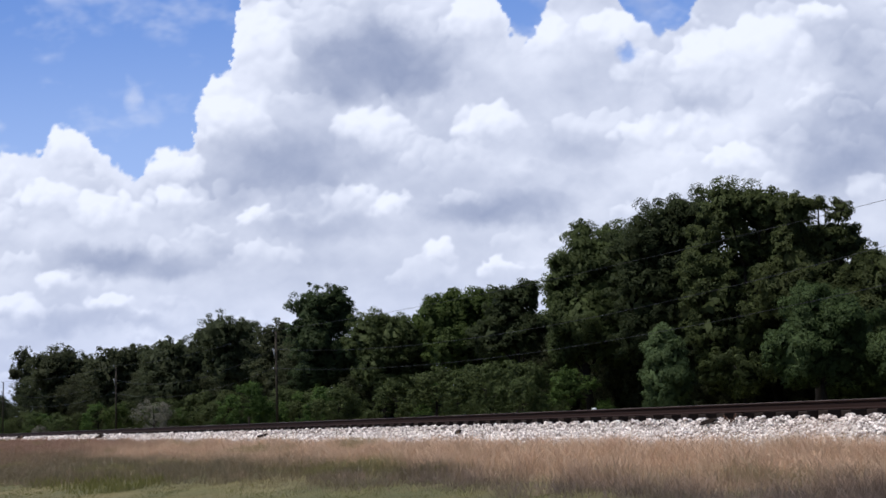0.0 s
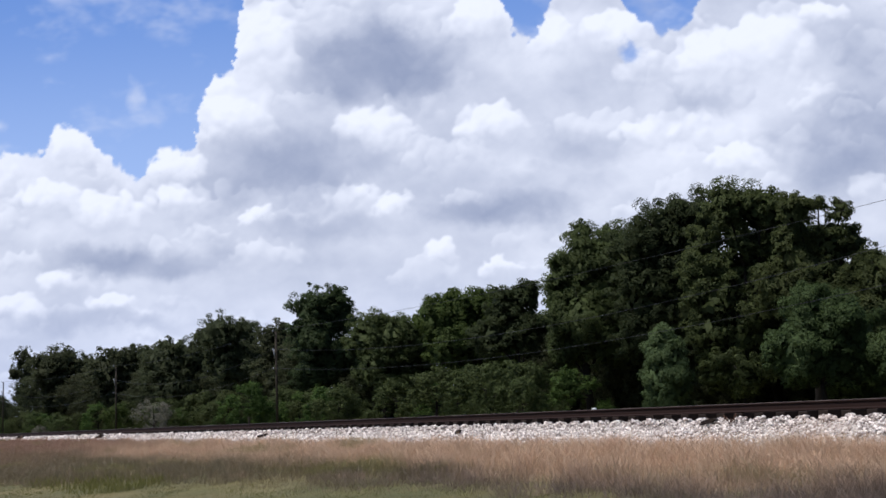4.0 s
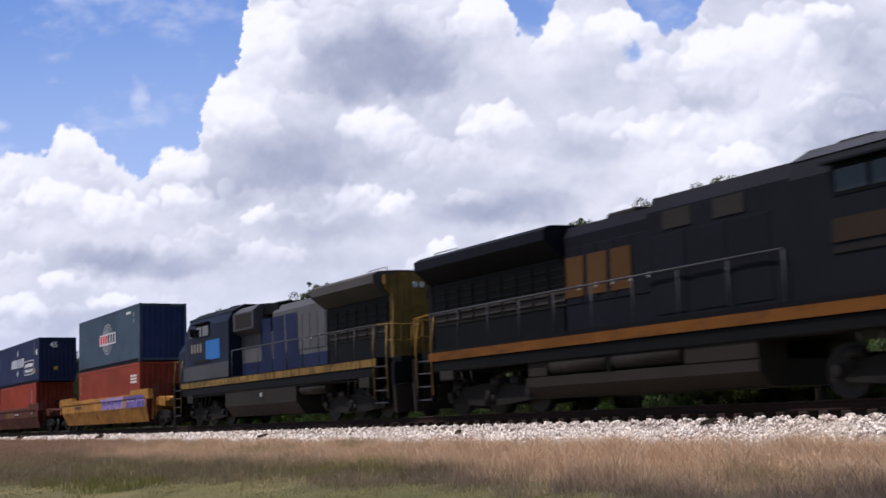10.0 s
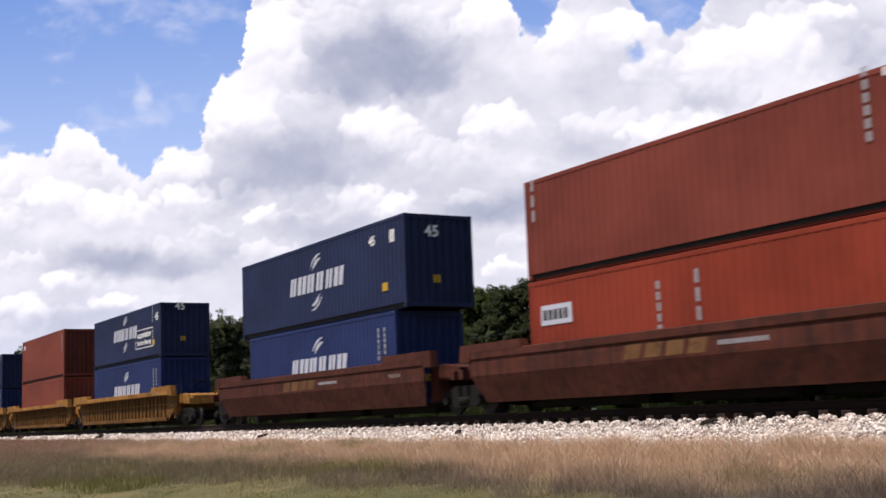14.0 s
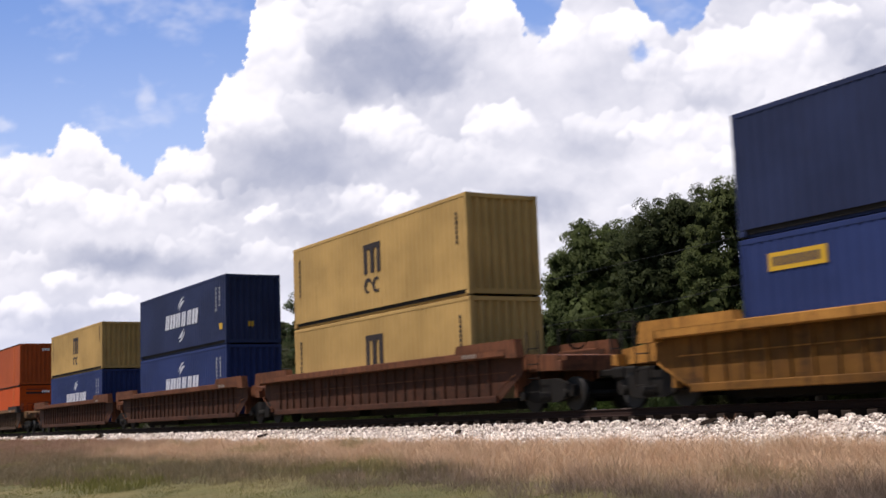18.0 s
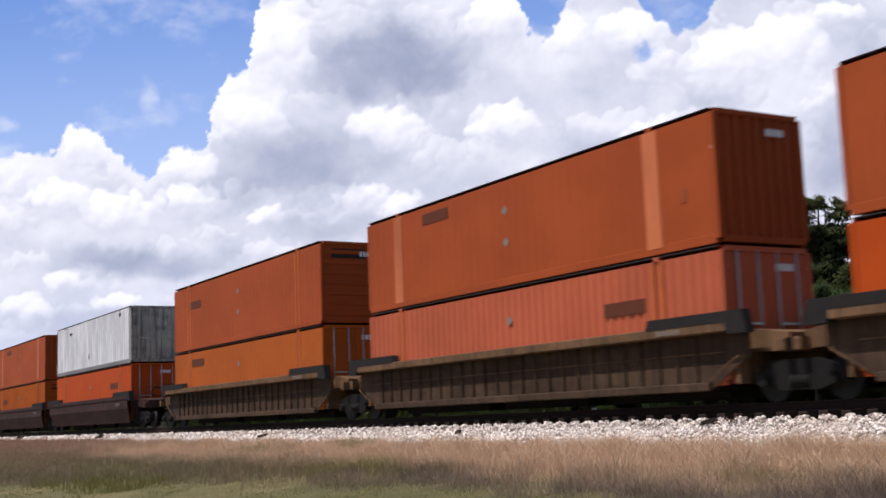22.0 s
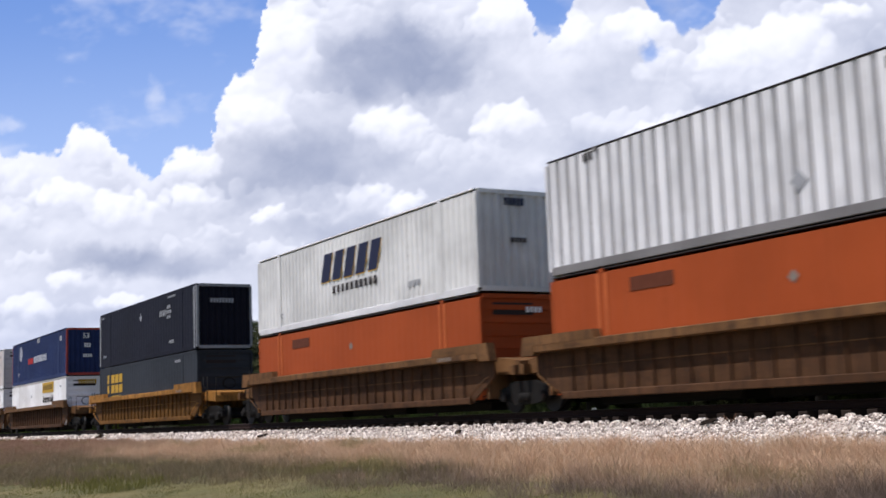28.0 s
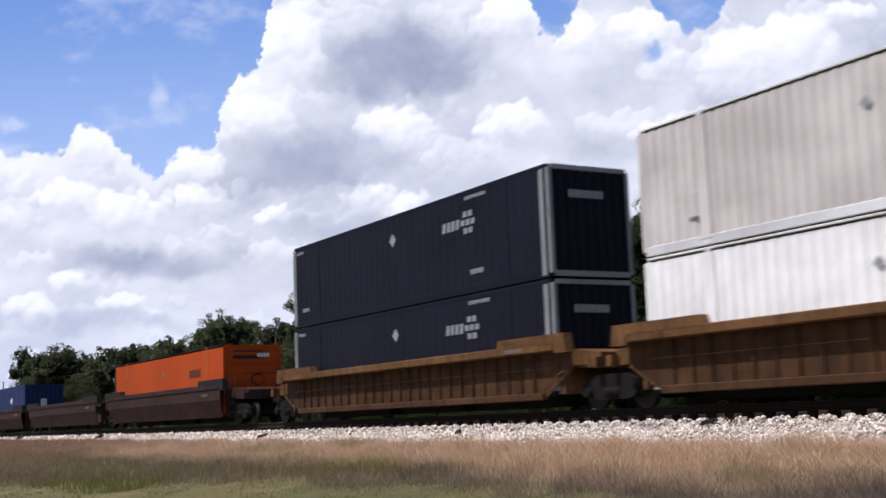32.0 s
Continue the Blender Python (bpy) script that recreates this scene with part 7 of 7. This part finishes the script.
def signs_two(lo):
    for sy in (-1, 1):
        part("blue_band", Shape().box(-4.9, 4.0, -0.012, 0.012, 1.92, 2.42), P["loco_stripe"], lo, "blue lower hood band", at=pose(0, sy * 0.945, 0), key="band")
        for i in range(3):
            part("company_letter", Shape().prism_y([(-0.58, -0.82), (0.5, -0.82), (0.62, 0.78), (-0.46, 0.78)], -0.006, 0.006),
                 P["loco_stripe"], lo, "blue company sign", at=pose(-1.8 + i * 1.25, sy * 0.95, 3.24), key="letterc")
        for i in range(4):
            part("cab_numeral", Shape().box(-0.1, 0.1, -0.006, 0.006, -0.19, 0.19), M["worn_mark"], lo, at=pose(6.75 + i * 0.38, sy * 1.512, 3.3), key="numeral2")
        part("grey_skirt", Shape().box(box_x0, box_x1, -0.01, 0.01, 1.94, 2.55), P["loco_grey"], lo, "grey lower cab panel", at=pose(0, sy * 1.512, 0), key="skirt")


box_x0, box_x1 = 3.4, 9.0
locomotive(248.45, 0, "dark blue diesel locomotive with a yellow nose", dict(hood="loco_blue", nose="loco_yellow", sill="loco_sill", radiator="loco_dark", wing="loco_blue", tail="loco_dark", cab="loco_blue", roof="loco_grey",
           cab_label="dark blue cab", nose_label="weathered yellow nose", door="loco_emblem", door_label="dim yellow emblem panel", lit=True, front=-0.75, rake=0.3, low=0.07, rail="loco_rail", tank=(-4.8, 3.4), air=True, full_box=True, hood_top=4.64,
           nose_from=9.08, radiator_span=(-10.3, -3.6), box_span=(0.2, 4.6), signs=signs_one))
locomotive(225.85, 180, "grey and blue diesel locomotive running cab last", dict(hood="loco_hood_grey", nose="loco_cream", sill="loco_cream", radiator="loco_dark", wing="loco_wing", tail="loco_tail", cab="loco_cab", roof="loco_dark",
           cab_label="dark blue cab", nose_label="blue nose with a yellow front", door="sky_panel", door_label="bright blue cab door panel", lit=False, front=0.0, rake=0.12, low=0.0, rail="loco_cream", tank=(-3.2, 4.0), air=False, full_box=False, hood_top=4.52,
           nose_from=9.9, radiator_span=(-9.6, -4.8), box_span=(0.0, 3.4), signs=signs_two))

motions()
